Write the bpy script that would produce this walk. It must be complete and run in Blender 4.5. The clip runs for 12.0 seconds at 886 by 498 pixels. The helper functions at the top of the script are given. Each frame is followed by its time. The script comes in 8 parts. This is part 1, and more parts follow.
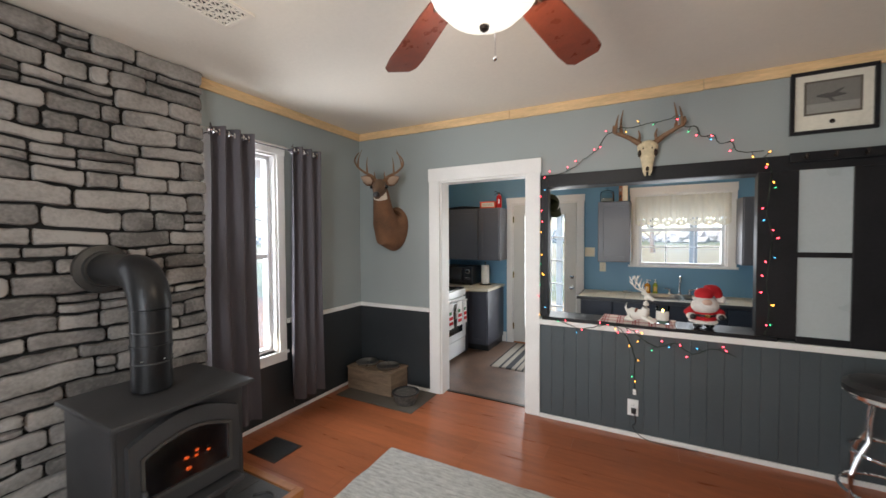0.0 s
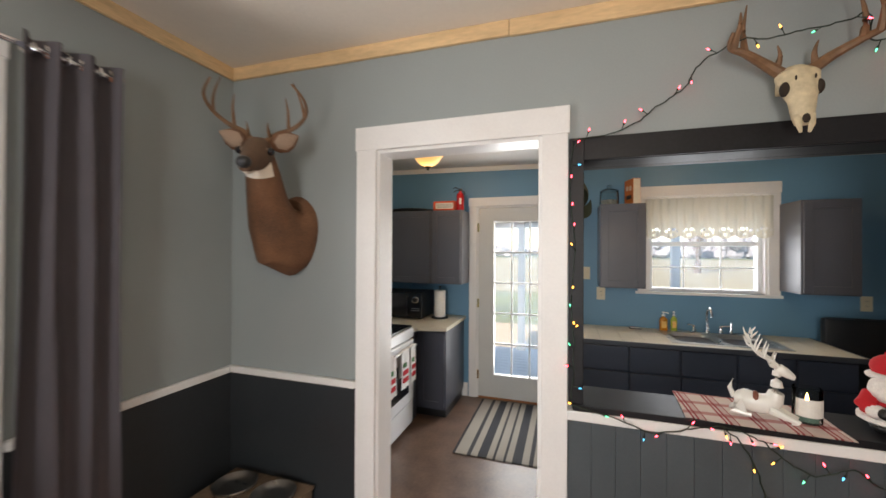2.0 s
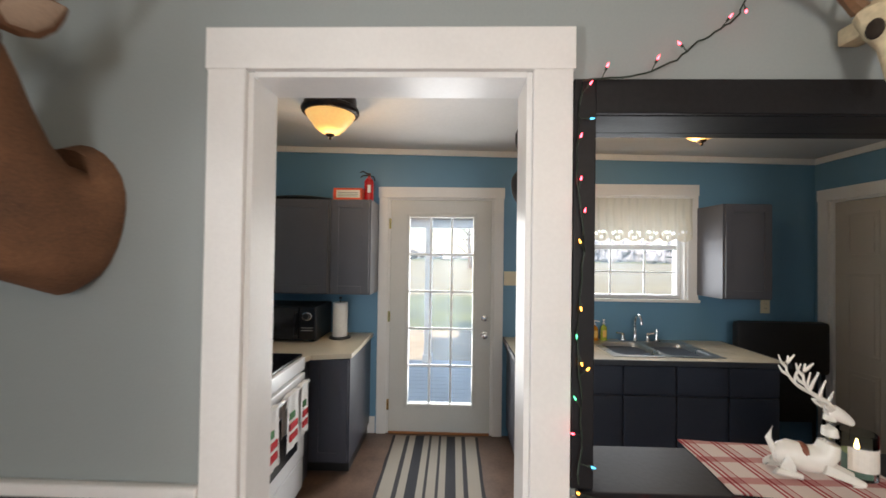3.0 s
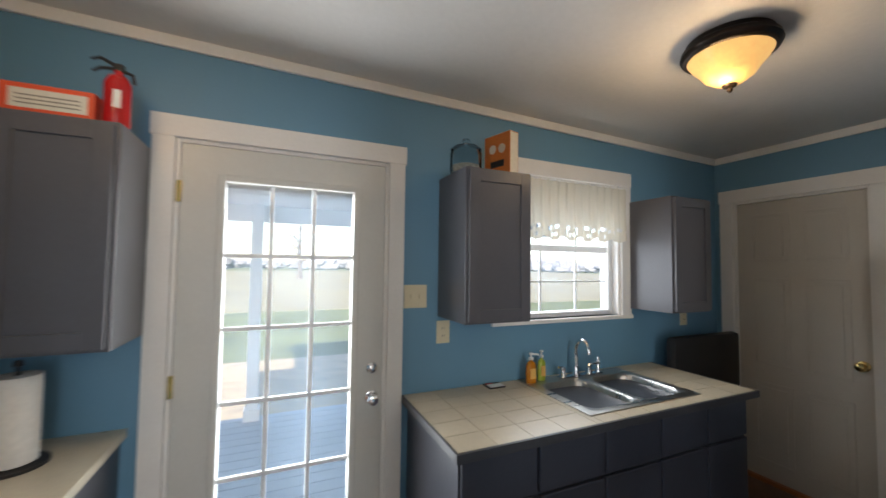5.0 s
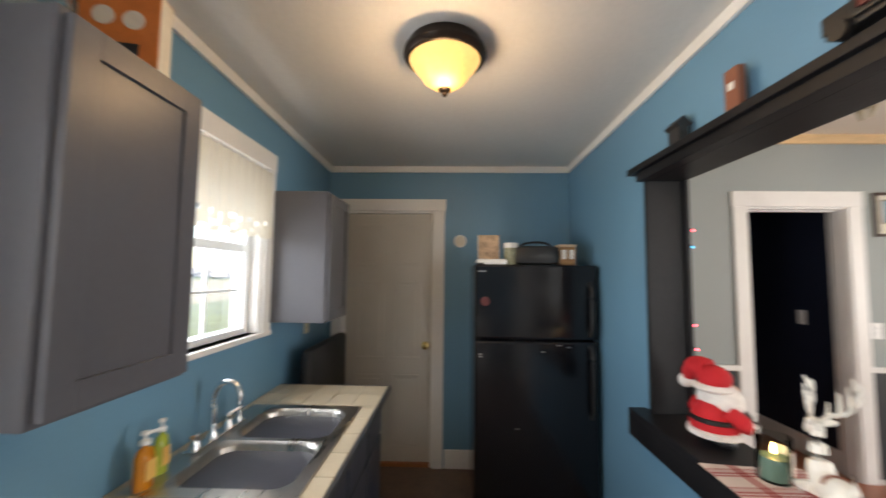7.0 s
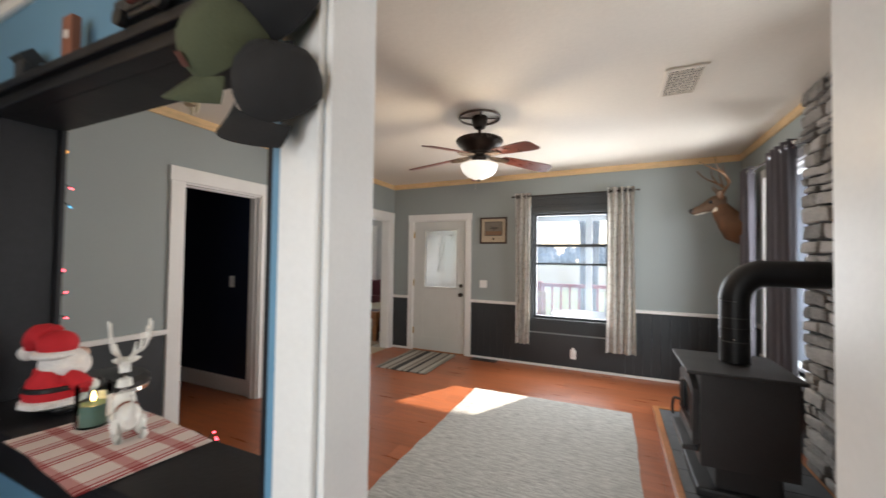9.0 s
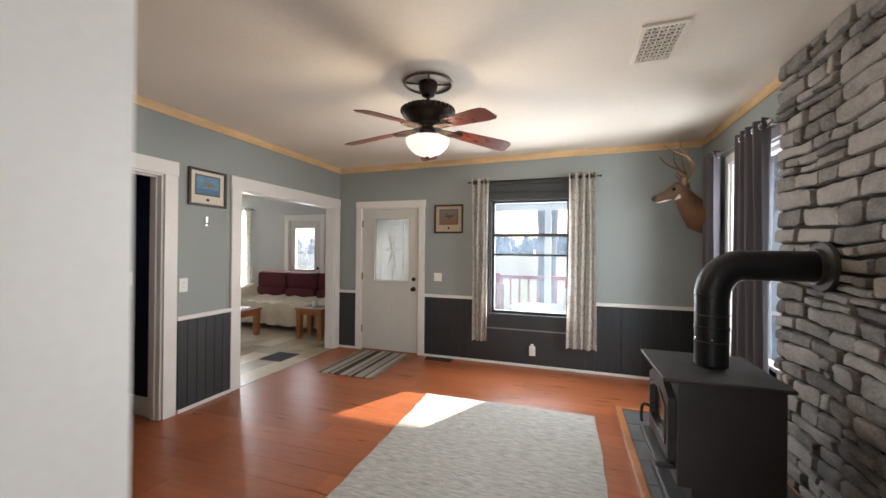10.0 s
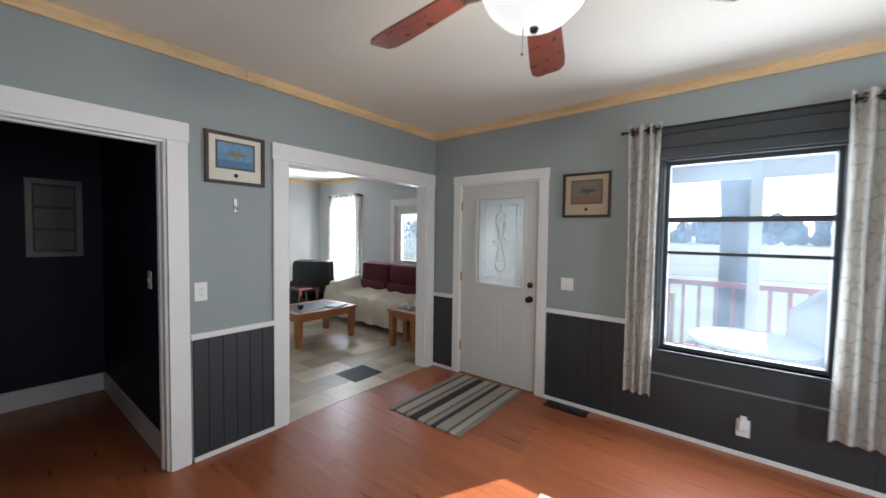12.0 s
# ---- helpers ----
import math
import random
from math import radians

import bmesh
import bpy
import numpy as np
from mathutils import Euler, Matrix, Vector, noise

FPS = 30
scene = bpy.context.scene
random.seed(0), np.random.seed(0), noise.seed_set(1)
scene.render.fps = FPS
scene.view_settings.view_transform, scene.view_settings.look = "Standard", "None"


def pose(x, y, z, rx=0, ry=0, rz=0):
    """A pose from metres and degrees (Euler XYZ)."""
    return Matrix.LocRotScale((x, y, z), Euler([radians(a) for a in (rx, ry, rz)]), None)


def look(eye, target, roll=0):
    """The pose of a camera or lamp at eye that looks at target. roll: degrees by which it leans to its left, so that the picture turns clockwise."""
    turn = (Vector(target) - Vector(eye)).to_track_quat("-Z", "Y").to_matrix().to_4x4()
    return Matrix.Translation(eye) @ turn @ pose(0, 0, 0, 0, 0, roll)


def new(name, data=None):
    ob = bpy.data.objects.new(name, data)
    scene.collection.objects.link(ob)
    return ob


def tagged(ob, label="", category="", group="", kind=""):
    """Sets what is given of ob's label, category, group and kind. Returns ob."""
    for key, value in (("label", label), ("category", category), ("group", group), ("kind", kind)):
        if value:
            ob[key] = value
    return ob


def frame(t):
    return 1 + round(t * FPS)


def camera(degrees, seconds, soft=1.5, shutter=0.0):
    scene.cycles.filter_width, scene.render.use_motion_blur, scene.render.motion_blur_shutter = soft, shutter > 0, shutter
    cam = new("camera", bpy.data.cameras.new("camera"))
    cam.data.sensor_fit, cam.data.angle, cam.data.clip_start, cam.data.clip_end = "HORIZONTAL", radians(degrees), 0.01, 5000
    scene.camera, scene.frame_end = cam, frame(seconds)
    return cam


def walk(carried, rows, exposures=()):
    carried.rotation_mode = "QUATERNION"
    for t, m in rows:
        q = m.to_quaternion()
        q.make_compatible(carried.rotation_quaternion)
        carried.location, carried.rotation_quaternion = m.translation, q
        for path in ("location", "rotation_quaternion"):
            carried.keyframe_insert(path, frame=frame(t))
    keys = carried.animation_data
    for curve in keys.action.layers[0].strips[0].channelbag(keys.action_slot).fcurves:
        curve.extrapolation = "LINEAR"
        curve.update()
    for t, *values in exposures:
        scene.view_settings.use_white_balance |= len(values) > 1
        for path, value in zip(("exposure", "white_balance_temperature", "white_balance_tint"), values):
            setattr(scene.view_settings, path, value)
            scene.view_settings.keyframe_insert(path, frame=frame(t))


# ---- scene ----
cam = camera(99.8, 12.0, shutter=0.4)
PATH = [
    (0, (2.727, -3.193, 1.529), (1.788, -1.428, 1.472), -0.3),
    (0.5, (2.519, -2.867, 1.546), (1.581, -1.101, 1.497), -0.3),
    (1, (2.337, -2.466, 1.535), (1.418, -0.69, 1.504), -0.3),
    (1.5, (2.136, -2.11, 1.542), (1.29, -0.298, 1.54), -0.2),
    (2, (1.958, -1.785, 1.544), (1.334, 0.115, 1.555), 0.3),
    (2.5, (1.802, -1.425, 1.532), (1.481, 0.548, 1.557), 0.4),
    (3, (1.626, -1.107, 1.535), (1.57, 0.892, 1.564), 0.8),
    (3.2, (1.598, -0.98, 1.503), (1.632, 1.019, 1.553), 0.7),
    (4.8, (1.437, 0.123, 1.503), (2.114, 2.003, 1.585), 0.7),
    (5, (1.468, 0.253, 1.5), (2.27, 2.083, 1.589), 0.7),
    (5.5, (1.556, 0.525, 1.504), (2.711, 2.154, 1.608), 0.8),
    (6, (1.577, 0.771, 1.507), (3.166, 1.979, 1.624), 0.9),
    (6.5, (1.645, 0.988, 1.496), (3.509, 1.704, 1.612), 0.9),
    (7, (1.648, 1.085, 1.495), (3.642, 1.14, 1.632), 0.6),
    (7.5, (1.572, 1.155, 1.474), (3.436, 0.444, 1.615), 0.6),
    (7.7, (1.552, 1.022, 1.536), (3.342, 0.135, 1.63), 1.1),
    (9.3, (1.292, 0.658, 1.43), (1.983, -1.219, 1.468), 0.5),
    (9.5, (1.297, 0.562, 1.435), (1.959, -1.325, 1.454), 0.5),
    (10, (1.381, 0.271, 1.44), (2.017, -1.626, 1.444), 0.6),
    (10.5, (1.408, -0.096, 1.459), (2.102, -1.972, 1.447), 0.6),
    (11, (1.497, -0.46, 1.482), (2.354, -2.267, 1.463), 0.7),
    (11.5, (1.67, -0.806, 1.495), (2.742, -2.494, 1.453), 0.7),
    (12, (1.854, -1.199, 1.501), (3.097, -2.764, 1.421), 0.8),
]
walk(cam, [(t, look(*m)) for t, *m in PATH], [(0.0, 2.0, 6800, 13), (2.0, 2.0, 7250, 16), (3.0, 1.95, 7150, 15), (5.0, 1.95, 6850, 13), (5.5, 1.95, 7200, 14), (6.0, 2.12, 7250, 15), (6.5, 2.36, 7350, 16), (7.0, 2.48, 7250, 15), (7.5, 2.42, 6950, 13), (9.5, 1.85, 6950, 14), (10.0, 1.95, 6950, 14), (11.5, 1.85, 6400, 12), (12.0, 1.85, 6100, 10)])

# ---- world and light ----
SUN_DIR = Vector((0.46, 0.89, -0.456)).normalized()
world = bpy.data.worlds.new("sky")
scene.world = world
world.use_nodes = True
wn = world.node_tree.nodes
sky = wn.new("ShaderNodeTexSky")
sky.sky_type = "NISHITA"
sky.sun_disc = False
sky.sun_elevation = radians(24.5)
sky.sun_rotation = radians(207.3)
wn["Background"].inputs["Strength"].default_value = 0.125
world.node_tree.links.new(sky.outputs[0], wn["Background"].inputs["Color"])


def lamp(name, kind, energy, m, color=(1, 1, 1), **extra):
    data = bpy.data.lights.new(name, kind)
    data.energy, data.color = energy, color
    for key, value in extra.items():
        if key == "size":
            data.shape, data.size, data.size_y = "RECTANGLE", value[0], value[1]
        elif key == "angle":
            data.angle = radians(value)
        elif key == "radius":
            data.shadow_soft_size = value
    ob = new(name, data)
    ob.matrix_basis = m
    return ob


lamp("sun", "SUN", 4.7, look((0, 0, 0), SUN_DIR), (1.0, 0.93, 0.82), angle=0.6)
SKY = (0.86, 0.94, 1.0)
# sky light through the openings
lamp("skylight_south_window", "AREA", 20, look((1.855, -4.66, 1.4), (1.855, 0, 1.1)), SKY, size=(0.95, 1.45))
lamp("skylight_west_window_a", "AREA", 13, look((-0.2, -1.27, 1.35), (4, -1.27, 1.0)), SKY, size=(0.6, 1.6))
lamp("skylight_west_window_b", "AREA", 17, look((-0.2, -3.28, 1.35), (4, -3.28, 1.0)), SKY, size=(0.8, 1.6))
lamp("skylight_kitchen_window", "AREA", 4.2, look((3.16, 2.32, 1.5), (3.16, 0, 0.9)), SKY, size=(0.8, 0.6))
lamp("skylight_kitchen_door", "AREA", 10.5, look((1.53, 2.27, 1.05), (1.53, 0, 0.6)), SKY, size=(0.55, 1.6))
lamp("skylight_sitting_window", "AREA", 65, look((8.5, -6.4, 1.4), (7.5, 0, 0.8)), SKY, size=(0.9, 1.4))
lamp("skylight_sitting_door", "AREA", 6, look((6.6, -6.4, 1.4), (6.6, 0, 0.8)), SKY, size=(0.6, 1.0))
WARM = (1.0, 0.7, 0.38)
lamp("fan_bulb", "POINT", 5.2, Matrix.Translation((2.345, -2.23, 2.18)), (1.0, 0.86, 0.66), radius=0.05)
lamp("kitchen_bulb_a", "POINT", 1.65, Matrix.Translation((3.05, 1.125, 2.23)), WARM, radius=0.07)
lamp("kitchen_bulb_b", "POINT", 1.8, Matrix.Translation((0.895, 1.05, 2.23)), WARM, radius=0.07)


# ---- materials ----
def mat(name, color, rough=0.6, metal=0.0, vary=0.12, scale=4.0, fine=60.0, bump=0.02, emit=0.0, spec=0.5, stretch=(1, 1, 1), coat=0.0, island=0.0):
    """A painted or natural surface: blotches and grain in the colour, gloss and relief."""
    m = bpy.data.materials.new(name)
    m.use_nodes = True
    t = m.node_tree
    n, l = t.nodes, t.links
    b = n["Principled BSDF"]
    b.inputs["Metallic"].default_value = metal
    b.inputs["Specular IOR Level"].default_value = spec
    b.inputs["Coat Weight"].default_value = coat
    geo = n.new("ShaderNodeNewGeometry")
    mp = n.new("ShaderNodeMapping")
    mp.inputs["Scale"].default_value = stretch
    l.new(geo.outputs["Position"], mp.inputs["Vector"])
    big, small = n.new("ShaderNodeTexNoise"), n.new("ShaderNodeTexNoise")
    big.inputs["Scale"].default_value, small.inputs["Scale"].default_value = scale, fine
    big.inputs["Detail"].default_value, small.inputs["Detail"].default_value = 4, 3
    for q in (big, small):
        l.new(mp.outputs[0], q.inputs["Vector"])
    mix = n.new("ShaderNodeMath")
    mix.operation = "MULTIPLY_ADD"
    mix.inputs[1].default_value = 0.6
    l.new(big.outputs["Fac"], mix.inputs[0])
    half = n.new("ShaderNodeMath")
    half.operation = "MULTIPLY"
    half.inputs[1].default_value = 0.4
    l.new(small.outputs["Fac"], half.inputs[0])
    l.new(half.outputs[0], mix.inputs[2])
    fac = mix.outputs[0]
    if island:
        info = n.new("ShaderNodeObjectInfo")
        add = n.new("ShaderNodeMath")
        add.operation = "MULTIPLY_ADD"
        add.inputs[1].default_value = island
        l.new(info.outputs["Random"], add.inputs[0])
        sub = n.new("ShaderNodeMath")
        sub.operation = "SUBTRACT"
        sub.inputs[1].default_value = island / 2
        l.new(fac, sub.inputs[0])
        l.new(sub.outputs[0], add.inputs[2])
        fac = add.outputs[0]
    ramp = n.new("ShaderNodeValToRGB")
    e = ramp.color_ramp.elements
    e[0].position, e[1].position = 0.3, 0.7
    e[0].color = (*[max(0, c * (1 - vary)) for c in color], 1)
    e[1].color = (*[min(1, c * (1 + vary)) for c in color], 1)
    l.new(fac, ramp.inputs[0])
    l.new(ramp.outputs[0], b.inputs["Base Color"])
    rr = n.new("ShaderNodeMapRange")
    rr.inputs[3].default_value, rr.inputs[4].default_value = max(0.02, rough - 0.1), min(1, rough + 0.1)
    l.new(big.outputs["Fac"], rr.inputs[0])
    l.new(rr.outputs[0], b.inputs["Roughness"])
    if bump:
        bp = n.new("ShaderNodeBump")
        bp.inputs["Strength"].default_value, bp.inputs["Distance"].default_value = min(1, bump * 10), 0.01
        l.new(mix.outputs[0], bp.inputs["Height"])
        l.new(bp.outputs[0], b.inputs["Normal"])
    if emit:
        b.inputs["Emission Color"].default_value = (*color, 1)
        b.inputs["Emission Strength"].default_value = emit
    return m


def striped(name, bands, axis=0, rough=0.9, repeat=1.0, bump=0.03):
    """Woven bands: rows of (start, colour) over one span of the thing's own box, along an axis."""
    m = mat(name, (0.5, 0.5, 0.5), rough, bump=bump, fine=250)
    t = m.node_tree
    n, l = t.nodes, t.links
    tc, sep = n.new("ShaderNodeTexCoord"), n.new("ShaderNodeSeparateXYZ")
    l.new(tc.outputs["Generated"], sep.inputs[0])
    mul, fr = n.new("ShaderNodeMath"), n.new("ShaderNodeMath")
    mul.operation, fr.operation = "MULTIPLY", "FRACT"
    mul.inputs[1].default_value = repeat * 0.9999
    l.new(sep.outputs[axis], mul.inputs[0])
    l.new(mul.outputs[0], fr.inputs[0])
    ramp = n.new("ShaderNodeValToRGB")
    ramp.color_ramp.interpolation = "CONSTANT"
    e = ramp.color_ramp.elements
    while len(e) < len(bands):
        e.new(0.5)
    for k, (at, c) in enumerate(bands):
        e[k].position, e[k].color = at, (*c, 1)
    l.new(fr.outputs[0], ramp.inputs[0])
    b = n["Principled BSDF"]
    old = b.inputs["Base Color"].links[0].from_socket
    mx = n.new("ShaderNodeMix")
    mx.data_type, mx.blend_type = "RGBA", "MULTIPLY"
    mx.inputs["Factor"].default_value = 1.0
    l.new(ramp.outputs[0], mx.inputs["A"])
    gain = n.new("ShaderNodeMix")
    gain.data_type, gain.blend_type = "RGBA", "ADD"
    gain.inputs["Factor"].default_value = 1.0
    l.new(old, gain.inputs["A"])
    gain.inputs["B"].default_value = (0.5, 0.5, 0.5, 1)
    l.new(gain.outputs["Result"], mx.inputs["B"])
    l.new(mx.outputs["Result"], b.inputs["Base Color"])
    return m


def glassy(name, color=(1, 1, 1), rough=0.0, clear=0.9, haze=0.0):
    """A thin pane: mostly see-through, with a gloss and a pale blue film that hazes the view."""
    m = bpy.data.materials.new(name)
    m.use_nodes = True
    n, l = m.node_tree.nodes, m.node_tree.links
    out = n["Material Output"]
    gl, tr, mx = n.new("ShaderNodeBsdfGlossy"), n.new("ShaderNodeBsdfTransparent"), n.new("ShaderNodeMixShader")
    gl.inputs["Roughness"].default_value = rough
    tr.inputs["Color"].default_value = (*color, 1)
    fr = n.new("ShaderNodeFresnel")
    fr.inputs["IOR"].default_value = 1.14 if clear > 0.8 else 1.5
    l.new(fr.outputs[0], mx.inputs[0])
    l.new(tr.outputs[0], mx.inputs[1])
    l.new(gl.outputs[0], mx.inputs[2])
    last = mx.outputs[0]
    if haze:
        film, over, spots, amount = n.new("ShaderNodeBsdfTranslucent"), n.new("ShaderNodeMixShader"), n.new("ShaderNodeTexNoise"), n.new("ShaderNodeMapRange")
        film.inputs["Color"].default_value = (0.62, 0.8, 1.0, 1)
        spots.inputs["Scale"].default_value = 3.0
        spots.inputs["Detail"].default_value = 6
        l.new(n.new("ShaderNodeNewGeometry").outputs["Position"], spots.inputs["Vector"])
        amount.inputs[1].default_value, amount.inputs[2].default_value = 0.3, 0.7
        amount.inputs[3].default_value, amount.inputs[4].default_value = haze * 0.6, haze * 1.4
        l.new(spots.outputs["Fac"], amount.inputs[0])
        l.new(amount.outputs[0], over.inputs[0])
        l.new(last, over.inputs[1])
        l.new(film.outputs[0], over.inputs[2])
        last = over.outputs[0]
    l.new(last, out.inputs["Surface"])
    return m


def cloth(name, color, through_=0.35, vary=0.08, rough=0.9, fine=200, scale=6):
    """Thin cloth that lets light through."""
    m = mat(name, color, rough, vary=vary, fine=fine, scale=scale, bump=0.03)
    n, l = m.node_tree.nodes, m.node_tree.links
    b = n["Principled BSDF"]
    tl, mx = n.new("ShaderNodeBsdfTranslucent"), n.new("ShaderNodeMixShader")
    mx.inputs[0].default_value = through_
    l.new(b.inputs["Base Color"].links[0].from_socket, tl.inputs["Color"])
    l.new(b.outputs[0], mx.inputs[1])
    l.new(tl.outputs[0], mx.inputs[2])
    l.new(mx.outputs[0], n["Material Output"].inputs["Surface"])
    return m


SAGE = mat("sage_grey_wall_paint", (0.30, 0.335, 0.33), 0.55, vary=0.05, scale=1.5, fine=120, bump=0.01)
CHAR = mat("charcoal_wainscot_paint", (0.028, 0.033, 0.037), 0.45, vary=0.18, scale=3, fine=90, bump=0.01)
# lighter copy of the charcoal, with the light on these boards in its colour
CHARLIT = mat("lit_charcoal_panel_paint", (0.062, 0.078, 0.086), 0.45, vary=0.12, scale=3, fine=90, bump=0.012, island=0.15)
NAVY = mat("navy_wall_paint", (0.008, 0.013, 0.032), 0.6, vary=0.15, spec=0.35)
BLUE = mat("kitchen_blue_paint", (0.132, 0.29, 0.425), 0.45, vary=0.06, scale=1.5, fine=120, bump=0.01)
PALE = mat("pale_grey_wall_paint", (0.52, 0.53, 0.53), 0.6, vary=0.04)
WHITE = mat("white_trim_paint", (0.80, 0.79, 0.77), 0.38, vary=0.04, scale=5, fine=80, bump=0.012)
CEIL = mat("cream_ceiling_paint", (0.80, 0.74, 0.65), 0.8, vary=0.04, scale=2.0, fine=40, bump=0.03)
KCEIL = mat("kitchen_ceiling_paint", (0.72, 0.70, 0.67), 0.6, vary=0.05, scale=2, fine=40, bump=0.02)
PINE = mat("raw_pine_board", (0.72, 0.50, 0.27), 0.6, vary=0.22, scale=3, fine=18, stretch=(1, 1, 6), bump=0.02)
LAMINATE = mat("cherry_laminate", (0.33, 0.1, 0.04), 0.31, vary=0.24, scale=2.4, fine=15, stretch=(1, 9, 1), bump=0.001, island=0.22, spec=0.5)
VINYL = mat("brown_mottled_vinyl", (0.135, 0.085, 0.062), 0.35, vary=0.4, scale=7, fine=50, bump=0.01)
STONETILE = mat("beige_stone_tile", (0.5, 0.42, 0.31), 0.4, vary=0.3, scale=4, fine=40, bump=0.01, island=0.35)
GROUT = mat("grey_grout", (0.30, 0.28, 0.25), 0.9)
STONE = mat("grey_stone_veneer", (0.225, 0.208, 0.194), 0.85, vary=0.5, scale=7, fine=60, bump=0.08, island=0.38)
MORTAR = mat("black_joint", (0.006, 0.006, 0.006), 0.9, vary=0.3)
IRON = mat("matt_black_iron", (0.034, 0.033, 0.034), 0.5, 0.2, vary=0.2, fine=150, bump=0.01)
PIPE = mat("black_stove_pipe", (0.012, 0.012, 0.013), 0.36, 0.4, vary=0.25, bump=0.004)
SLATETILE = mat("dark_hearth_slate", (0.075, 0.08, 0.085), 0.6, vary=0.3, scale=6, bump=0.03)
OAK = mat("orange_oak", (0.36, 0.14, 0.048), 0.4, vary=0.3, scale=4, fine=25, stretch=(1, 1, 7), bump=0.008)
EBONY = mat("black_stained_board", (0.010, 0.010, 0.012), 0.45, vary=0.4, scale=5, bump=0.012, spec=0.3)
CABGREY = mat("grey_cabinet_paint", (0.098, 0.098, 0.112), 0.33, vary=0.08, scale=4, bump=0.008)
BASECAB = mat("dark_blue_grey_cabinet_paint", (0.052, 0.056, 0.075), 0.35, vary=0.1, bump=0.008)
BLACKGLOSS = mat("glossy_black_enamel", (0.006, 0.006, 0.008), 0.16, vary=0.2, bump=0.002, spec=0.5)
BLACK = mat("black_plastic", (0.012, 0.012, 0.013), 0.4)
CREAMTILE = mat("cream_counter_tile", (0.57, 0.50, 0.38), 0.32, vary=0.08, scale=6, bump=0.004, island=0.2)
STEEL = mat("brushed_steel", (0.52, 0.50, 0.47), 0.3, 1.0, vary=0.12, stretch=(1, 8, 1), bump=0.003)
CHROME = mat("chrome", (0.85, 0.85, 0.86), 0.07, 1.0, vary=0.03, bump=0)
BRASS = mat("polished_brass", (0.75, 0.52, 0.2), 0.18, 1.0, vary=0.1, bump=0)
BRONZE = mat("oil_rubbed_bronze", (0.035, 0.025, 0.02), 0.35, 0.7, vary=0.3, bump=0.004)
DOORWHITE = mat("grey_white_door_paint", (0.62, 0.62, 0.59), 0.35, vary=0.04, bump=0.006)
DOORBEIGE = mat("warm_grey_door_paint", (0.50, 0.47, 0.42), 0.4, vary=0.04, bump=0.006)
IVORY = mat("ivory_plastic", (0.72, 0.64, 0.45), 0.35, vary=0.03, bump=0)
PLASTIC = mat("white_plastic", (0.82, 0.82, 0.8), 0.3, vary=0.03, bump=0)
VINYLWIN = mat("white_vinyl_window", (0.8, 0.82, 0.84), 0.3, vary=0.03, bump=0)
PANE = glassy("clear_glass")
# blue film puts haze and glare into the glass; the tint dims outdoors
HAZYPANE = glassy("hazy_door_glass", (0.78, 0.78, 0.77), haze=0.02)
VEILPANE = glassy("veiled_window_glass", (0.78, 0.79, 0.81), haze=0.02)
FROST = mat("frosted_glass", (0.42, 0.47, 0.48), 0.3, vary=0.05, scale=2, bump=0.002)
GREYCURTAIN = cloth("mauve_grey_curtain", (0.115, 0.105, 0.12), 0.12)
RUGGREY = mat("mottled_grey_rug", (0.40, 0.40, 0.38), 0.95, vary=0.42, scale=13, fine=70, stretch=(1, 4.5, 1), bump=0.08)
MAT_BANDS = [(0.0, (0.2, 0.18, 0.15)), (0.06, (0.36, 0.33, 0.28)), (0.13, (0.1, 0.08, 0.065)), (0.17, (0.3, 0.27, 0.23)), (0.3, (0.03, 0.026, 0.024)), (0.36, (0.3, 0.27, 0.23)), (0.42, (0.16, 0.13, 0.11)),
             (0.46, (0.36, 0.33, 0.28)), (0.55, (0.03, 0.026, 0.024)), (0.66, (0.3, 0.27, 0.23)), (0.72, (0.13, 0.1, 0.08)), (0.76, (0.36, 0.33, 0.28)), (0.87, (0.07, 0.06, 0.05)), (0.91, (0.28, 0.25, 0.21))]
DOORMAT = striped("brown_striped_weave", MAT_BANDS)
KMAT = striped("taupe_and_black_striped_weave", [(0.0, (0.03, 0.03, 0.035)), (0.035, (0.3, 0.27, 0.23)), (0.16, (0.03, 0.03, 0.035)), (0.2, (0.3, 0.27, 0.23)), (0.27, (0.02, 0.022, 0.028)), (0.37, (0.3, 0.27, 0.23)), (0.43, (0.03, 0.03, 0.035)), (0.46, (0.3, 0.27, 0.23)),
               (0.54, (0.03, 0.03, 0.035)), (0.57, (0.3, 0.27, 0.23)), (0.63, (0.02, 0.022, 0.028)), (0.73, (0.3, 0.27, 0.23)), (0.8, (0.03, 0.03, 0.035)), (0.84, (0.3, 0.27, 0.23)), (0.96, (0.03, 0.03, 0.035))])


# ---- building helpers ----
def box(bm, x0, x1, y0, y1, z0, z1, bevel=0.0):
    r = bmesh.ops.create_cube(bm, size=1.0, matrix=Matrix.Translation(((x0 + x1) / 2, (y0 + y1) / 2, (z0 + z1) / 2)) @ Matrix.Diagonal((abs(x1 - x0), abs(y1 - y0), abs(z1 - z0), 1)))
    if bevel:
        edges = {e for v in r["verts"] for e in v.link_edges}
        bmesh.ops.bevel(bm, geom=list(edges), offset=bevel, segments=2, affect="EDGES", profile=0.6)
    return r["verts"]


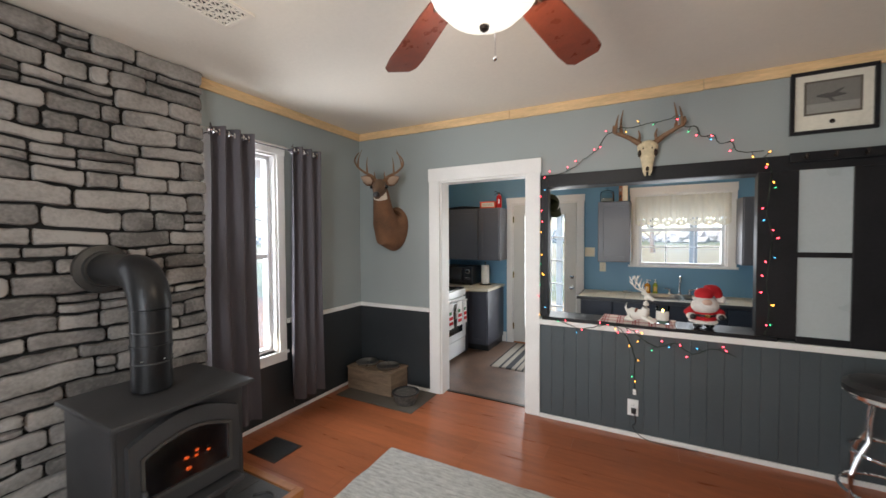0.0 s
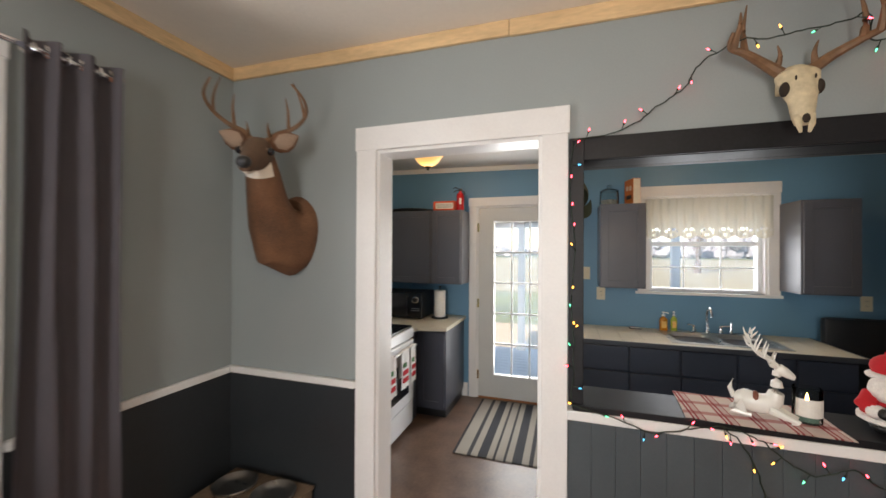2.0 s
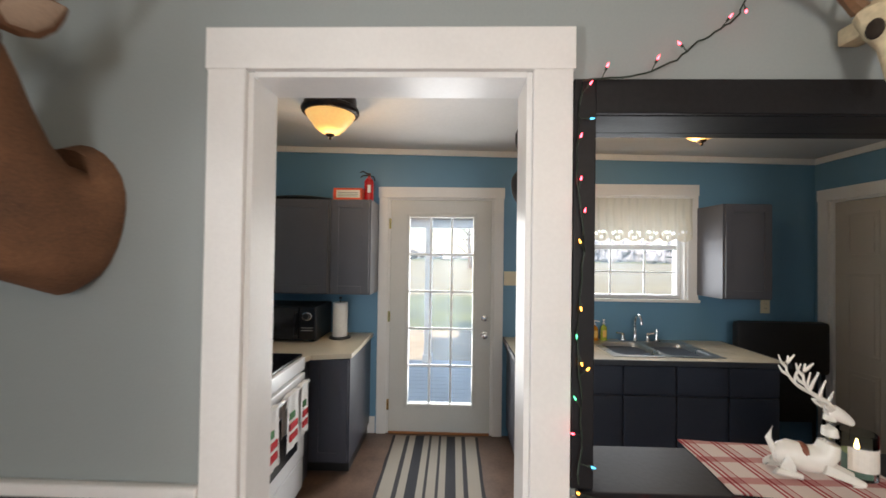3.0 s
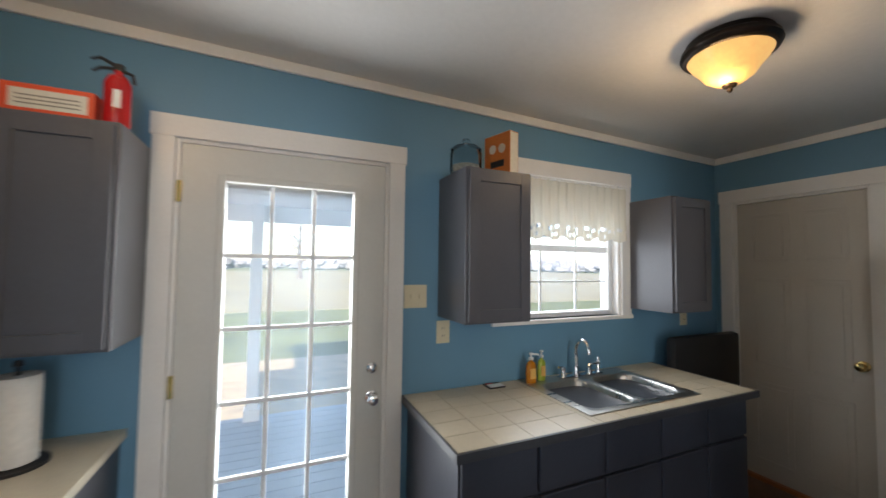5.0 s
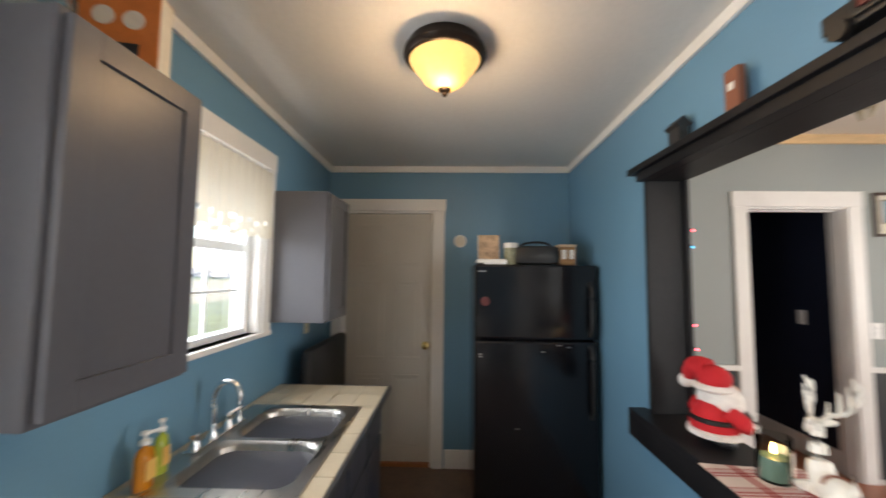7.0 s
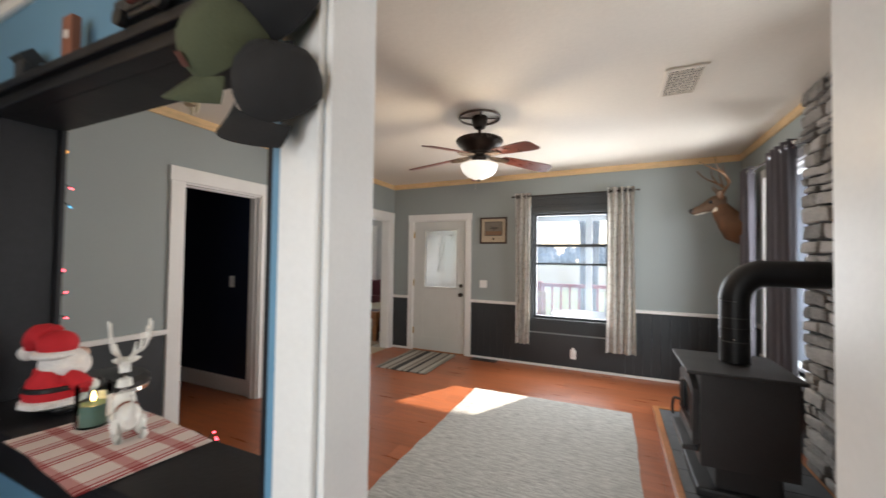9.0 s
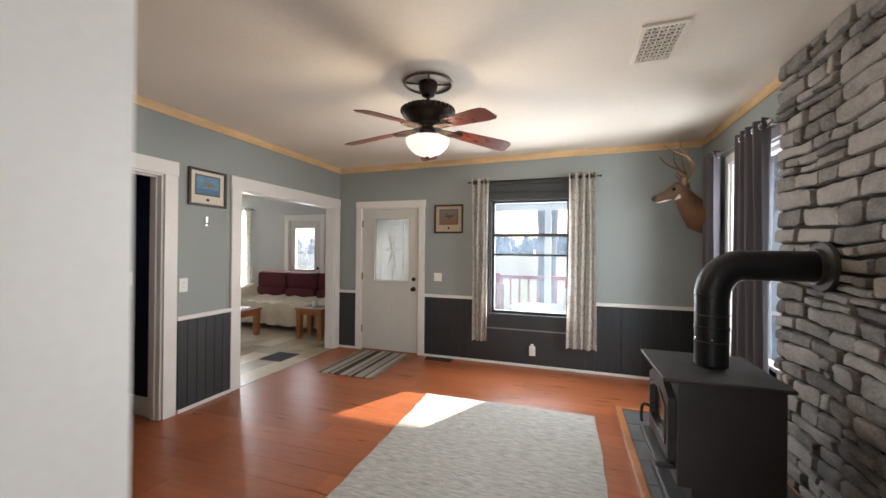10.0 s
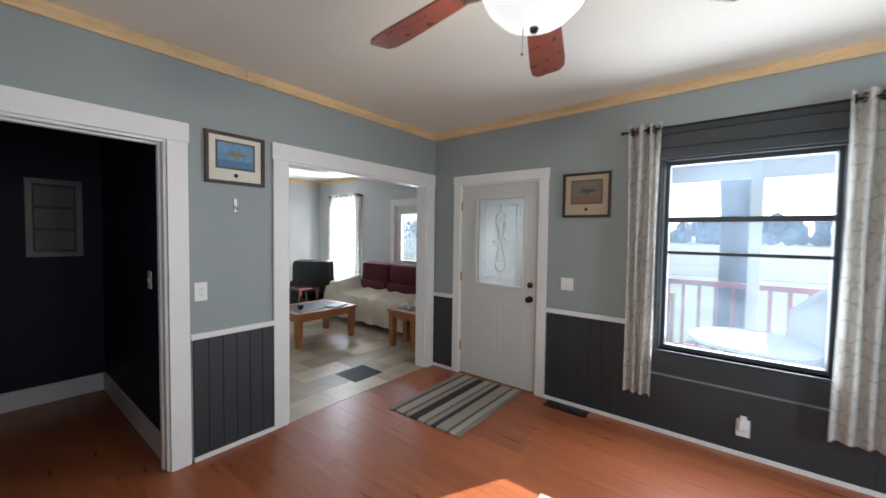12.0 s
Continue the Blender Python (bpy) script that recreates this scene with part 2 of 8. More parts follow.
def lathe(bm, profile, m=Matrix(), segs=24, cap=True):
    """Turns (radius, height) rows round z, then moves them by m."""
    rings = []
    for r, z in profile:
        rings.append([bm.verts.new(m @ Vector((r * math.cos(a), r * math.sin(a), z))) for a in [2 * math.pi * k / segs for k in range(segs)]])
    for a, b in zip(rings, rings[1:]):
        for k in range(segs):
            bm.faces.new((a[k], a[(k + 1) % segs], b[(k + 1) % segs], b[k]))
    if cap:
        bm.faces.new(rings[0][::-1])
        bm.faces.new(rings[-1])
    return rings


def tube(bm, pts, radii, segs=10, squash=(1, 1), cap=True, up=(0, 0, 1)):
    """A swept tube through points, with a radius (or one for each point)."""
    pts = [Vector(p) for p in pts]
    if not isinstance(radii, (list, tuple)):
        radii = [radii] * len(pts)
    rings = []
    for k, p in enumerate(pts):
        d = (pts[min(k + 1, len(pts) - 1)] - pts[max(k - 1, 0)]).normalized()
        side = d.cross(Vector(up))
        if side.length < 0.05:
            side = d.cross(Vector((1, 0, 0.2)))
        side.normalize()
        top = side.cross(d).normalized()
        rings.append([bm.verts.new(p + radii[k] * (squash[0] * math.cos(a) * side + squash[1] * math.sin(a) * top)) for a in [2 * math.pi * j / segs for j in range(segs)]])
    for a, b in zip(rings, rings[1:]):
        for j in range(segs):
            bm.faces.new((a[j], a[(j + 1) % segs], b[(j + 1) % segs], b[j]))
    if cap:
        bm.faces.new(rings[0][::-1])
        bm.faces.new(rings[-1])


def curve_pts(ctrl, n=6):
    """A smooth run of points through the control points."""
    c = [Vector(p) for p in ctrl]
    out = []
    for k in range(len(c) - 1):
        p0, p1, p2, p3 = c[max(k - 1, 0)], c[k], c[k + 1], c[min(k + 2, len(c) - 1)]
        for j in range(n):
            t = j / n
            out.append(0.5 * ((2 * p1) + (p2 - p0) * t + (2 * p0 - 5 * p1 + 4 * p2 - p3) * t * t + (3 * p1 - p0 - 3 * p2 + p3) * t ** 3))
    return out + [c[-1]]


def ball(bm, c, r, squash=(1, 1, 1), seg=14, rot=Matrix()):
    bmesh.ops.create_uvsphere(bm, u_segments=seg, v_segments=max(6, seg // 2 + 2), radius=r, matrix=Matrix.Translation(c) @ rot @ Matrix.Diagonal((*squash, 1)))


def mesh_of(name, bm, material, smooth=False):
    me = bpy.data.meshes.new(name)
    bmesh.ops.recalc_face_normals(bm, faces=bm.faces)
    bm.to_mesh(me)
    bm.free()
    for one in material if isinstance(material, (list, tuple)) else (material,):
        me.materials.append(one)
    if smooth:
        for p in me.polygons:
            p.use_smooth = True
        me.set_sharp_from_angle(angle=radians(40))
    return me


def solid(name, bm, material, label="", category="", group="", kind="", smooth=False):
    """A top-level thing of one mesh."""
    return tagged(new(name, mesh_of(name, bm, material, smooth)), label, category, group, kind)


def thing(name, at, label, category, group="", kind="", turn=0):
    """A top-level thing made of parts: an empty at its base."""
    ob = tagged(new(name), label, category, group, kind)
    ob.empty_display_size = 0.05
    ob.matrix_basis = pose(*at, 0, 0, turn)
    return ob


def part(name, bm, material, parent, label="", smooth=False):
    ob = new(name, mesh_of(name, bm, material, smooth))
    ob.parent = parent
    if label:
        ob["label"] = label
    return ob


def pbox(name, parent, material, x0, x1, y0, y1, z0, z1, bevel=0.0, label=""):
    bm = bmesh.new()
    box(bm, x0, x1, y0, y1, z0, z1, bevel)
    return part(name, bm, material, parent, label)


def slab(name, material, x0, x1, y0, y1, z0, z1, bevel=0.0, label="", category="", kind="structure", group=""):
    bm = bmesh.new()
    box(bm, x0, x1, y0, y1, z0, z1, bevel)
    return solid(name, bm, material, label, category, group, kind)


def pierced(name, material, axis, a0, a1, d0, d1, z0, z1, holes, label):
    """A wall with openings right through it: it runs a0..a1 along the axis, d0..d1 thick; holes are (a, b, bottom, top)."""
    bm = bmesh.new()

    def put(u0, u1, w0, w1):
        if u1 - u0 > 1e-4 and w1 - w0 > 1e-4:
            box(bm, *((u0, u1, d0, d1) if axis == "x" else (d0, d1, u0, u1)), w0, w1)
    at = a0
    for h0, h1, b, t in sorted(holes):
        put(at, h0, z0, z1)
        put(h0, h1, z0, b)
        put(h0, h1, t, z1)
        at = h1
    put(at, a1, z0, z1)
    return solid(name, bm, material, label, "wall", kind="structure")


def oriented(axis, u0, u1, d0, d1, z0, z1):
    return (u0, u1, d0, d1, z0, z1) if axis == "x" else (d0, d1, u0, u1, z0, z1)


# ---- plan ----
E, S, H = 4.578, -4.466, 2.66          # living room east and south walls, ceiling
KN, KE, KH, KF = 2.10, 4.65, 2.375, 0.0   # kitchen north and east walls, ceiling, floor
LX, LS = 9.5, -6.2                   # sitting room beyond
DOOR = (1.0, 1.853, 0, 2.08)
PASS = (2.0, 3.45, 0.84, 1.985)
pierced("wall_north", SAGE, "x", 0, E, 0, 0.075, 0, H, [DOOR, (PASS[0], 3.95, PASS[2], PASS[3])], "sage-grey painted wall between living room and kitchen")
pierced("wall_kitchen_south", BLUE, "x", 0, KE, 0.075, 0.15, KF, KH + 0.1, [(DOOR[0], DOOR[1], KF, DOOR[3]), PASS], "blue painted kitchen wall with pass-through opening")
W1, W2 = (-1.6, -1.065, 0.57, 2.24), (-3.72, -2.84, 0.57, 2.24)
pierced("wall_west", SAGE, "y", S - 0.15, 0.075, -0.15, 0, -0.1, H, [W1, W2], "sage-grey painted outer wall with two windows")
SW = (1.35, 2.33, 0.64, 2.09)
FD = (3.312, 4.205, 0, 2.022)
pierced("wall_south", SAGE, "x", 0, E + 0.135, S - 0.15, S, -0.1, H, [SW, FD], "sage-grey painted outer wall with window and front door")
HALL, LR = (-1.93, -1.18, 0, 2.045), (-4.33, -2.7, 0, 2.035)
pierced("wall_east", SAGE, "y", S, 0, E, E + 0.065, 0, H, [HALL, LR], "sage-grey painted wall with two cased openings")
pierced("wall_hall_west", NAVY, "y", -2.06, 0.0, E + 0.065, E + 0.135, 0, H, [HALL], "navy painted hall wall")
pierced("wall_sitting_west", PALE, "y", LS, -2.06, E + 0.065, E + 0.135, 0, H, [LR], "pale grey painted wall with cased opening")
KD = (1.065, 1.97, KF, 2.018)
KW = (2.685, 3.594, 1.182, 2.055)
pierced("wall_kitchen_north", BLUE, "x", 0, KE, KN, KN + 0.15, KF, KH + 0.1, [KD, KW], "blue painted outer kitchen wall with door and window")
PD = (1.24, 1.97, KF, 2.008)
pierced("wall_kitchen_east", BLUE, "y", 0.15, KN, KE, KE + 0.12, KF, KH + 0.1, [PD], "blue painted kitchen wall with panelled door")
slab("wall_kitchen_west", BLUE, -0.15, 0, 0.075, KN + 0.15, KF, KH + 0.1, label="blue painted kitchen wall behind the range", category="wall")
# hall
slab("wall_hall_back", NAVY, 6.49, 6.6, -2.06, 0.0, 0, H, label="navy painted wall at the end of the hall", category="wall")
slab("wall_hall_south", NAVY, E + 0.135, 6.49, -2.0, -1.945, 0, H, label="navy painted hall side wall", category="wall")
slab("wall_hall_north", NAVY, E + 0.135, 6.49, -0.3, -0.2, 0, H, label="navy painted hall side wall", category="wall")
# sitting room
pierced("wall_sitting_south", PALE, "x", E + 0.065, LX, LS - 0.15, LS, 0, H, [(6.2, 7.0, 0, 2.03), (8.1, 8.9, 0.6, 2.2)], "pale grey outer wall with door and window")
slab("wall_sitting_east", PALE, LX, LX + 0.12, LS, -2.0, 0, H, label="pale grey painted wall", category="wall")
slab("wall_sitting_north", PALE, E + 0.135, LX, -2.06, -2.0, 0, H, label="pale grey painted wall", category="wall")
# ceilings
slab("ceiling_living", CEIL, -0.15, E + 0.065, S - 0.15, 0.075, H, H + 0.12, label="cream painted living room ceiling", category="ceiling")
slab("ceiling_kitchen", KCEIL, -0.15, KE + 0.12, 0.075, KN + 0.15, KH, H + 0.12, label="white painted kitchen ceiling", category="ceiling")
slab("ceiling_sitting", KCEIL, E + 0.065, LX + 0.12, LS - 0.15, -2.0, H, H + 0.12, label="white painted sitting room ceiling", category="ceiling")
slab("ceiling_hall", NAVY, E + 0.065, 6.6, -2.0, 0.0, H, H + 0.12, label="dark hall ceiling", category="ceiling")
# old ceilings out of level: both fall a little towards the east


def sag(ob, drop, base, over):
    """Tilt an object and its parts about the y axis: vertices above a height fall by drop per metre of x from base."""
    for q in (ob, *ob.children):
        if q.type == "MESH":
            for v in q.data.vertices:
                if v.co.z > over:
                    v.co.z -= drop * (v.co.x - base)


LSAG, KSAG = 0.0095, 0.0185
sag(bpy.data.objects["ceiling_living"], LSAG, 0, 0)
sag(bpy.data.objects["ceiling_kitchen"], KSAG, KE, 0)
# floors under the pieces
floor = slab("floor", GROUT, -0.15, E + 0.0, S - 0.02, 0.10, -0.1, -0.012, label="cherry-red laminate plank floor", category="floor")
slab("floor_hall", LAMINATE, E + 0.0, 6.49, -1.945, -0.2, -0.012, -0.002, label="dark cherry laminate hall floor", category="floor")
slab("floor_kitchen", VINYL, 0, KE, 0.10, KN, KF - 0.1, KF, label="brown mottled vinyl kitchen floor", category="floor")
sfloor = slab("floor_sitting", GROUT, E + 0.01, LX, LS, -2.0, -0.1, -0.006, label="beige stone-look tile floor", category="floor")
slab("threshold", BRONZE, DOOR[0] + 0.016, DOOR[1] - 0.016, 0.085, 0.125, KF - 0.02, 0.006, 0.003, label="dark threshold strip in the kitchen doorway", category="threshold")


# ---- trim and casings ----
def casing(name, axis, wall, side, hole, width, material=WHITE, sill=None, proud=0.022, deep=0.135, label="white painted door casing", floor_z=0.0, stop=True, apron=True):
    """Casing boards on one face of a wall and the jamb lining through it. side: the way the face looks (+1 or -1)."""
    a, b, z0, z1 = hole
    ob = thing(name, (0, 0, 0), label, "casing", kind="structure")
    d0, d1 = sorted((wall, wall + side * proud))
    lo = floor_z if sill is None else z0
    for nm, q in (("side_board", (a - width, a, lo, z1)), ("side_board", (b, b + width, lo, z1)), ("head_board", (a - width - 0.008, b + width + 0.008, z1, z1 + width + 0.01))):
        pbox(nm, ob, material, *oriented(axis, q[0], q[1], d0, d1, q[2], q[3]), 0.004)
    j0, j1 = sorted((wall + side * 0.001, wall - side * deep))
    for nm, q in (("jamb", (a - 0.002, a + 0.016, lo, z1)), ("jamb", (b - 0.016, b + 0.002, lo, z1)), ("head_jamb", (a + 0.016, b - 0.016, z1 - 0.016, z1 + 0.002))):
        pbox(nm, ob, material, *oriented(axis, q[0], q[1], j0, j1, q[2], q[3]), 0.002)
    if stop:
        m = (j0 + j1) / 2
        for nm, q in (("door_stop", (a + 0.016, a + 0.028, lo, z1 - 0.016)), ("door_stop", (b - 0.028, b - 0.016, lo, z1 - 0.016)), ("door_stop", (a + 0.028, b - 0.028, z1 - 0.028, z1 - 0.016))):
            pbox(nm, ob, material, *oriented(axis, q[0], q[1], m - 0.02, m + 0.02, q[2], q[3]), 0.002)
    if sill is not None:
        pbox("sill", ob, material, *oriented(axis, a - width - 0.02, b + width + 0.02, *sorted((wall - side * deep, wall + side * sill)), z0 - 0.025, z0), 0.004)
        if apron:
            pbox("apron", ob, material, *oriented(axis, a - width, b + width, d0, d1, z0 - 0.025 - width * 0.9, z0 - 0.025), 0.003)
    return ob


casing("trim_kitchen_doorway", "x", 0, -1, DOOR, 0.115, deep=0.15, stop=False)
ob = thing("trim_kitchen_doorway_back", (0, 0, 0), "white painted casing on the kitchen side of the doorway", "casing", kind="structure")
for q in ((0.892, 1.0, KF, 2.08), (1.853, 1.958, KF, 2.08), (0.882, 1.968, 2.08, 2.19)):
    pbox("casing_board", ob, WHITE, q[0], q[1], 0.15, 0.17, q[2], q[3], 0.004)
casing("trim_hall_opening", "y", E, -1, HALL, 0.11, label="white painted casing of the hall opening")
casing("trim_sitting_opening", "y", E, -1, LR, 0.115, stop=False, label="white painted casing of the wide opening")
casing("trim_front_door", "x", S, 1, FD, 0.085, label="white painted front door casing")
casing("trim_kitchen_door", "x", KN, -1, KD, 0.082, floor_z=KF, label="white painted casing of the glazed back door", stop=False)
casing("trim_pantry_door", "y", KE, -1, PD, 0.085, floor_z=KF, deep=0.12, label="white painted casing of the pantry door", stop=False)
casing("trim_kitchen_window", "x", KN, -1, KW, 0.085, sill=0.02, apron=False, label="white painted kitchen window casing", stop=False)
casing("trim_west_window", "y", 0, 1, W1, 0.07, sill=0.03, label="white painted window casing", stop=False)
casing("trim_west_window_b", "y", 0, 1, W2, 0.07, sill=0.03, label="white painted window casing", stop=False)
casing("trim_south_window", "x", S, 1, SW, 0.17, CHAR, sill=0.02, label="charcoal painted wide window casing", stop=False)
casing("trim_sitting_door", "x", LS, 1, (6.2, 7.0, 0, 2.03), 0.1, label="white painted casing of the sitting room door", stop=False)
casing("trim_sitting_window", "x", LS, 1, (8.1, 8.9, 0.6, 2.2), 0.08, sill=0.02, label="white painted window casing", stop=False)


def run(name, material, boxes, label, category, bevel=0.004):
    ob = thing(name, (0, 0, 0), label, category, kind="structure")
    for q in boxes:
        pbox("length", ob, material, *q, bevel)
    return ob


T = 0.075
run("trim_ceiling_boards", PINE, [(0.02, 1.7, -0.02, 0, H - T, H), (1.702, 3.1, -0.02, 0, H - T - 0.004, H), (3.102, E, -0.021, 0, H - T, H), (0, 0.02, -1.68, 0, H - T, H), (0, 0.02, S, -2.78, H - T, H),
    (0.02, 2.3, S, S + 0.02, H - T, H), (2.302, E, S, S + 0.021, H - T - 0.003, H), (E - 0.02, E, S + 0.022, -2.4, H - T, H), (E - 0.021, E, -2.398, -0.022, H - T, H)], "raw pine boards along the top of the walls", "trim")
sag(bpy.data.objects["trim_ceiling_boards"], LSAG, 0, 0)
run("trim_kitchen_ceiling", WHITE, [(0, KE, KN - 0.018, KN, KH - 0.05, KH), (KE - 0.018, KE, 0.168, KN - 0.018, KH - 0.05, KH), (0, KE, 0.15, 0.168, KH - 0.05, KH), (0, 0.018, 0.168, KN - 0.018, KH - 0.05, KH)], "narrow white strip along the kitchen ceiling", "trim")
sag(bpy.data.objects["trim_kitchen_ceiling"], KSAG, KE, 0)
run("trim_sitting_ceiling", PINE, [(E + 0.14, LX, LS, LS + 0.02, H - T, H), (LX - 0.02, LX, LS + 0.02, -1.78, H - T, H)], "raw pine boards along the sitting room ceiling", "trim")
R0, R1 = 0.80, 0.84
rails = [(0.0, DOOR[0] - 0.116, -0.03, 0, R0, R1), (0, 0.03, S + 0.03, -3.79, R0, R1), (0, 0.03, -0.985, -0.03, R0, R1), (2.54, FD[0] - 0.086, S, S + 0.03, R0, R1), (FD[1] + 0.086, E, S, S + 0.03, R0, R1), (0.0, 1.17, S, S + 0.03, R0, R1),
         (E - 0.03, E, LR[1] + 0.116, HALL[0] - 0.111, R0, R1), (E - 0.03, E, HALL[1] + 0.111, -0.03, R0, R1)]
run("trim_chair_rail", WHITE, rails, "white moulded chair rail", "trim", 0.008)
run("trim_passthrough_sill", WHITE, [(1.966, E - 0.03, -0.035, 0, 0.797, 0.84)], "white painted board under the pass-through", "trim", 0.006)
# wainscot sheets, and boards with grooves
run("wainscot_charcoal", CHAR, [(0.006, DOOR[0] - 0.116, -0.007, 0, 0, R0), (0, 0.007, -0.99, -0.008, 0, R0), (0, 0.007, -1.68, -0.99, 0, 0.48), (0, 0.007, S + 0.008, -3.791, 0, R0), (0, 0.007, -3.791, -2.78, 0, 0.48), (FD[1] + 0.094, E, S, S + 0.007, 0, R0),
    (1.18, 2.53, S, S + 0.007, 0.0, 0.44), (E - 0.007, E, HALL[1] + 0.12, -0.01, 0, R0)], "charcoal painted lower wall panelling", "panelling", 0.0)
boards = thing("wainscot_beadboard", (0, 0, 0), "charcoal beadboard under the pass-through, coloured lighter as lit", "panelling", kind="structure")
pbox("backing", boards, CHARLIT, 1.97, E, -0.006, 0, 0, 0.797)
x = 1.97
while x < E - 0.02:
    w = min(0.098, E - x)
    pbox("board", boards, CHARLIT, x, x + w - 0.001, -0.014, -0.006, 0.03, 0.797, 0.0012)
    x += 0.098
eb = thing("wainscot_boards", (0, 0, 0), "charcoal painted vertical boards between the openings", "panelling", kind="structure")
for k in range(6):
    y0 = -2.588 + k * 0.0885
    pbox("board", eb, CHAR, E - 0.012, E, y0, y0 + 0.0865, 0.03, R0, 0.003)
sb = thing("wainscot_south_boards", (0, 0, 0), "charcoal painted vertical boards along the window wall", "panelling", kind="structure")
for a, b in ((2.53, FD[0] - 0.095), (0.01, 1.18)):
    k = round((b - a) / 0.1)
    for j in range(k):
        pbox("board", sb, CHAR, a + (b - a) * j / k, a + (b - a) * (j + 1) / k - 0.0015, S, S + 0.009, 0.03, R0, 0.002)
run("baseboard", WHITE, [(1.97, E - 0.02, -0.026, -0.014, 0, 0.032), (0.02, DOOR[0] - 0.116, -0.018, -0.007, 0, 0.028), (0.007, 0.018, -1.66, -0.02, 0, 0.028), (0.007, 0.018, S + 0.02, -3.56, 0, 0.028), (0.02, FD[0] - 0.094, S + 0.007, S + 0.02, 0, 0.03),
    (FD[1] + 0.094, E, S + 0.007, S + 0.02, 0, 0.03), (E - 0.024, E - 0.012, -2.588, -2.057, 0, 0.03), (E - 0.02, E - 0.007, HALL[1] + 0.12, -0.03, 0, 0.03)], "thin white strip along the floor", "baseboard", 0.002)
run("baseboard_hall", WHITE, [(6.47, 6.49, -1.945, -0.2, 0, 0.16), (E + 0.14, 6.47, -1.945, -1.925, 0, 0.16)], "white painted hall baseboard", "baseboard")
run("baseboard_kitchen", WHITE, [(KE - 0.016, KE, 0.15, PD[0] - 0.095, KF, KF + 0.14), (0.9, KD[0] - 0.093, KN - 0.016, KN, KF, KF + 0.14)], "white painted kitchen baseboard", "baseboard")
run("baseboard_sitting", WHITE, [(7.12, LX, LS, LS + 0.016, 0, 0.12), (LX - 0.016, LX, LS + 0.016, -1.8, 0, 0.12)], "white painted baseboard", "baseboard")


# ---- doors ----
def knob(parent, axis, at, out, material, r=0.028):
    """A round knob on its rose; at is on the door face, out the signed way it sticks out."""
    bm = bmesh.new()
    m = Matrix.Translation(at) @ (pose(0, 0, 0, -90 * out, 0, 0) if axis == "x" else pose(0, 0, 0, 0, 90 * out, 0))
    lathe(bm, [(r * 1.15, 0), (r * 1.1, 0.008), (r * 0.45, 0.012), (r * 0.4, 0.03), (r * 0.85, 0.038), (r, 0.05), (r * 0.8, 0.062), (r * 0.3, 0.066)], m, 18)
    return part("door_knob", bm, material, parent, smooth=True)


def lock(parent, axis, at, out, material, r=0.028):
    bm = bmesh.new()
    m = Matrix.Translation(at) @ (pose(0, 0, 0, -90 * out, 0, 0) if axis == "x" else pose(0, 0, 0, 0, 90 * out, 0))
    lathe(bm, [(r, 0), (r * 0.95, 0.012), (r * 0.7, 0.018), (r * 0.25, 0.02), (r * 0.22, 0.036)], m, 18)
    return part("deadbolt", bm, material, parent, smooth=True)


def hinge(parent, q):
    return pbox("hinge", parent, BRASS, *q, 0.001)


def glazed_door(name, hole, face, back, glass, cols, rows, knob_x, knob_z, bolt_z, material, metal, label, floor_z, inner):
    """A door slab in an x wall, with a framed glass. inner: the side (+1/-1) that is seen."""
    a, b, z0, z1 = hole
    a, b, z1, z0 = a + 0.02, b - 0.02, z1 - 0.02, floor_z + 0.02
    g0, g1, h0, h1 = glass
    ob = thing(name, (0, 0, 0), label, "door", kind="structure")
    y0, y1 = sorted((face, back))
    bm = bmesh.new()
    for q in ((a, g0, z0, z1), (g1, b, z0, z1), (g0, g1, z0, h0), (g0, g1, h1, z1)):
        box(bm, q[0], q[1], y0, y1, q[2], q[3])
    part("door_slab", bm, material, ob)
    f0, f1 = sorted((face, face + inner * 0.014))
    for q in ((g0 - 0.03, g0, h0 - 0.03, h1 + 0.03), (g1, g1 + 0.03, h0 - 0.03, h1 + 0.03), (g0, g1, h0 - 0.03, h0), (g0, g1, h1, h1 + 0.03)):
        pbox("glass_frame", ob, material, q[0], q[1], f0, f1, q[2], q[3], 0.005)
    ym = (y0 + y1) / 2
    for k in range(1, cols):
        xx = g0 + (g1 - g0) * k / cols
        pbox("muntin", ob, VINYLWIN, xx - 0.009, xx + 0.009, ym - 0.008, ym + 0.008 + (0.012 if inner > 0 else 0), h0, h1, 0.003)
    for k in range(1, rows):
        zz = h0 + (h1 - h0) * k / rows
        pbox("muntin", ob, VINYLWIN, g0, g1, ym - 0.0085, ym + 0.0085, zz - 0.009, zz + 0.009, 0.003)
    pane = pbox("pane", ob, VEILPANE, g0, g1, ym - 0.002, ym + 0.002, h0, h1)
    pane.visible_shadow = False
    knob(ob, "x", (knob_x, face, knob_z), inner, metal)
    lock(ob, "x", (knob_x, face, bolt_z), inner, metal)
    return ob


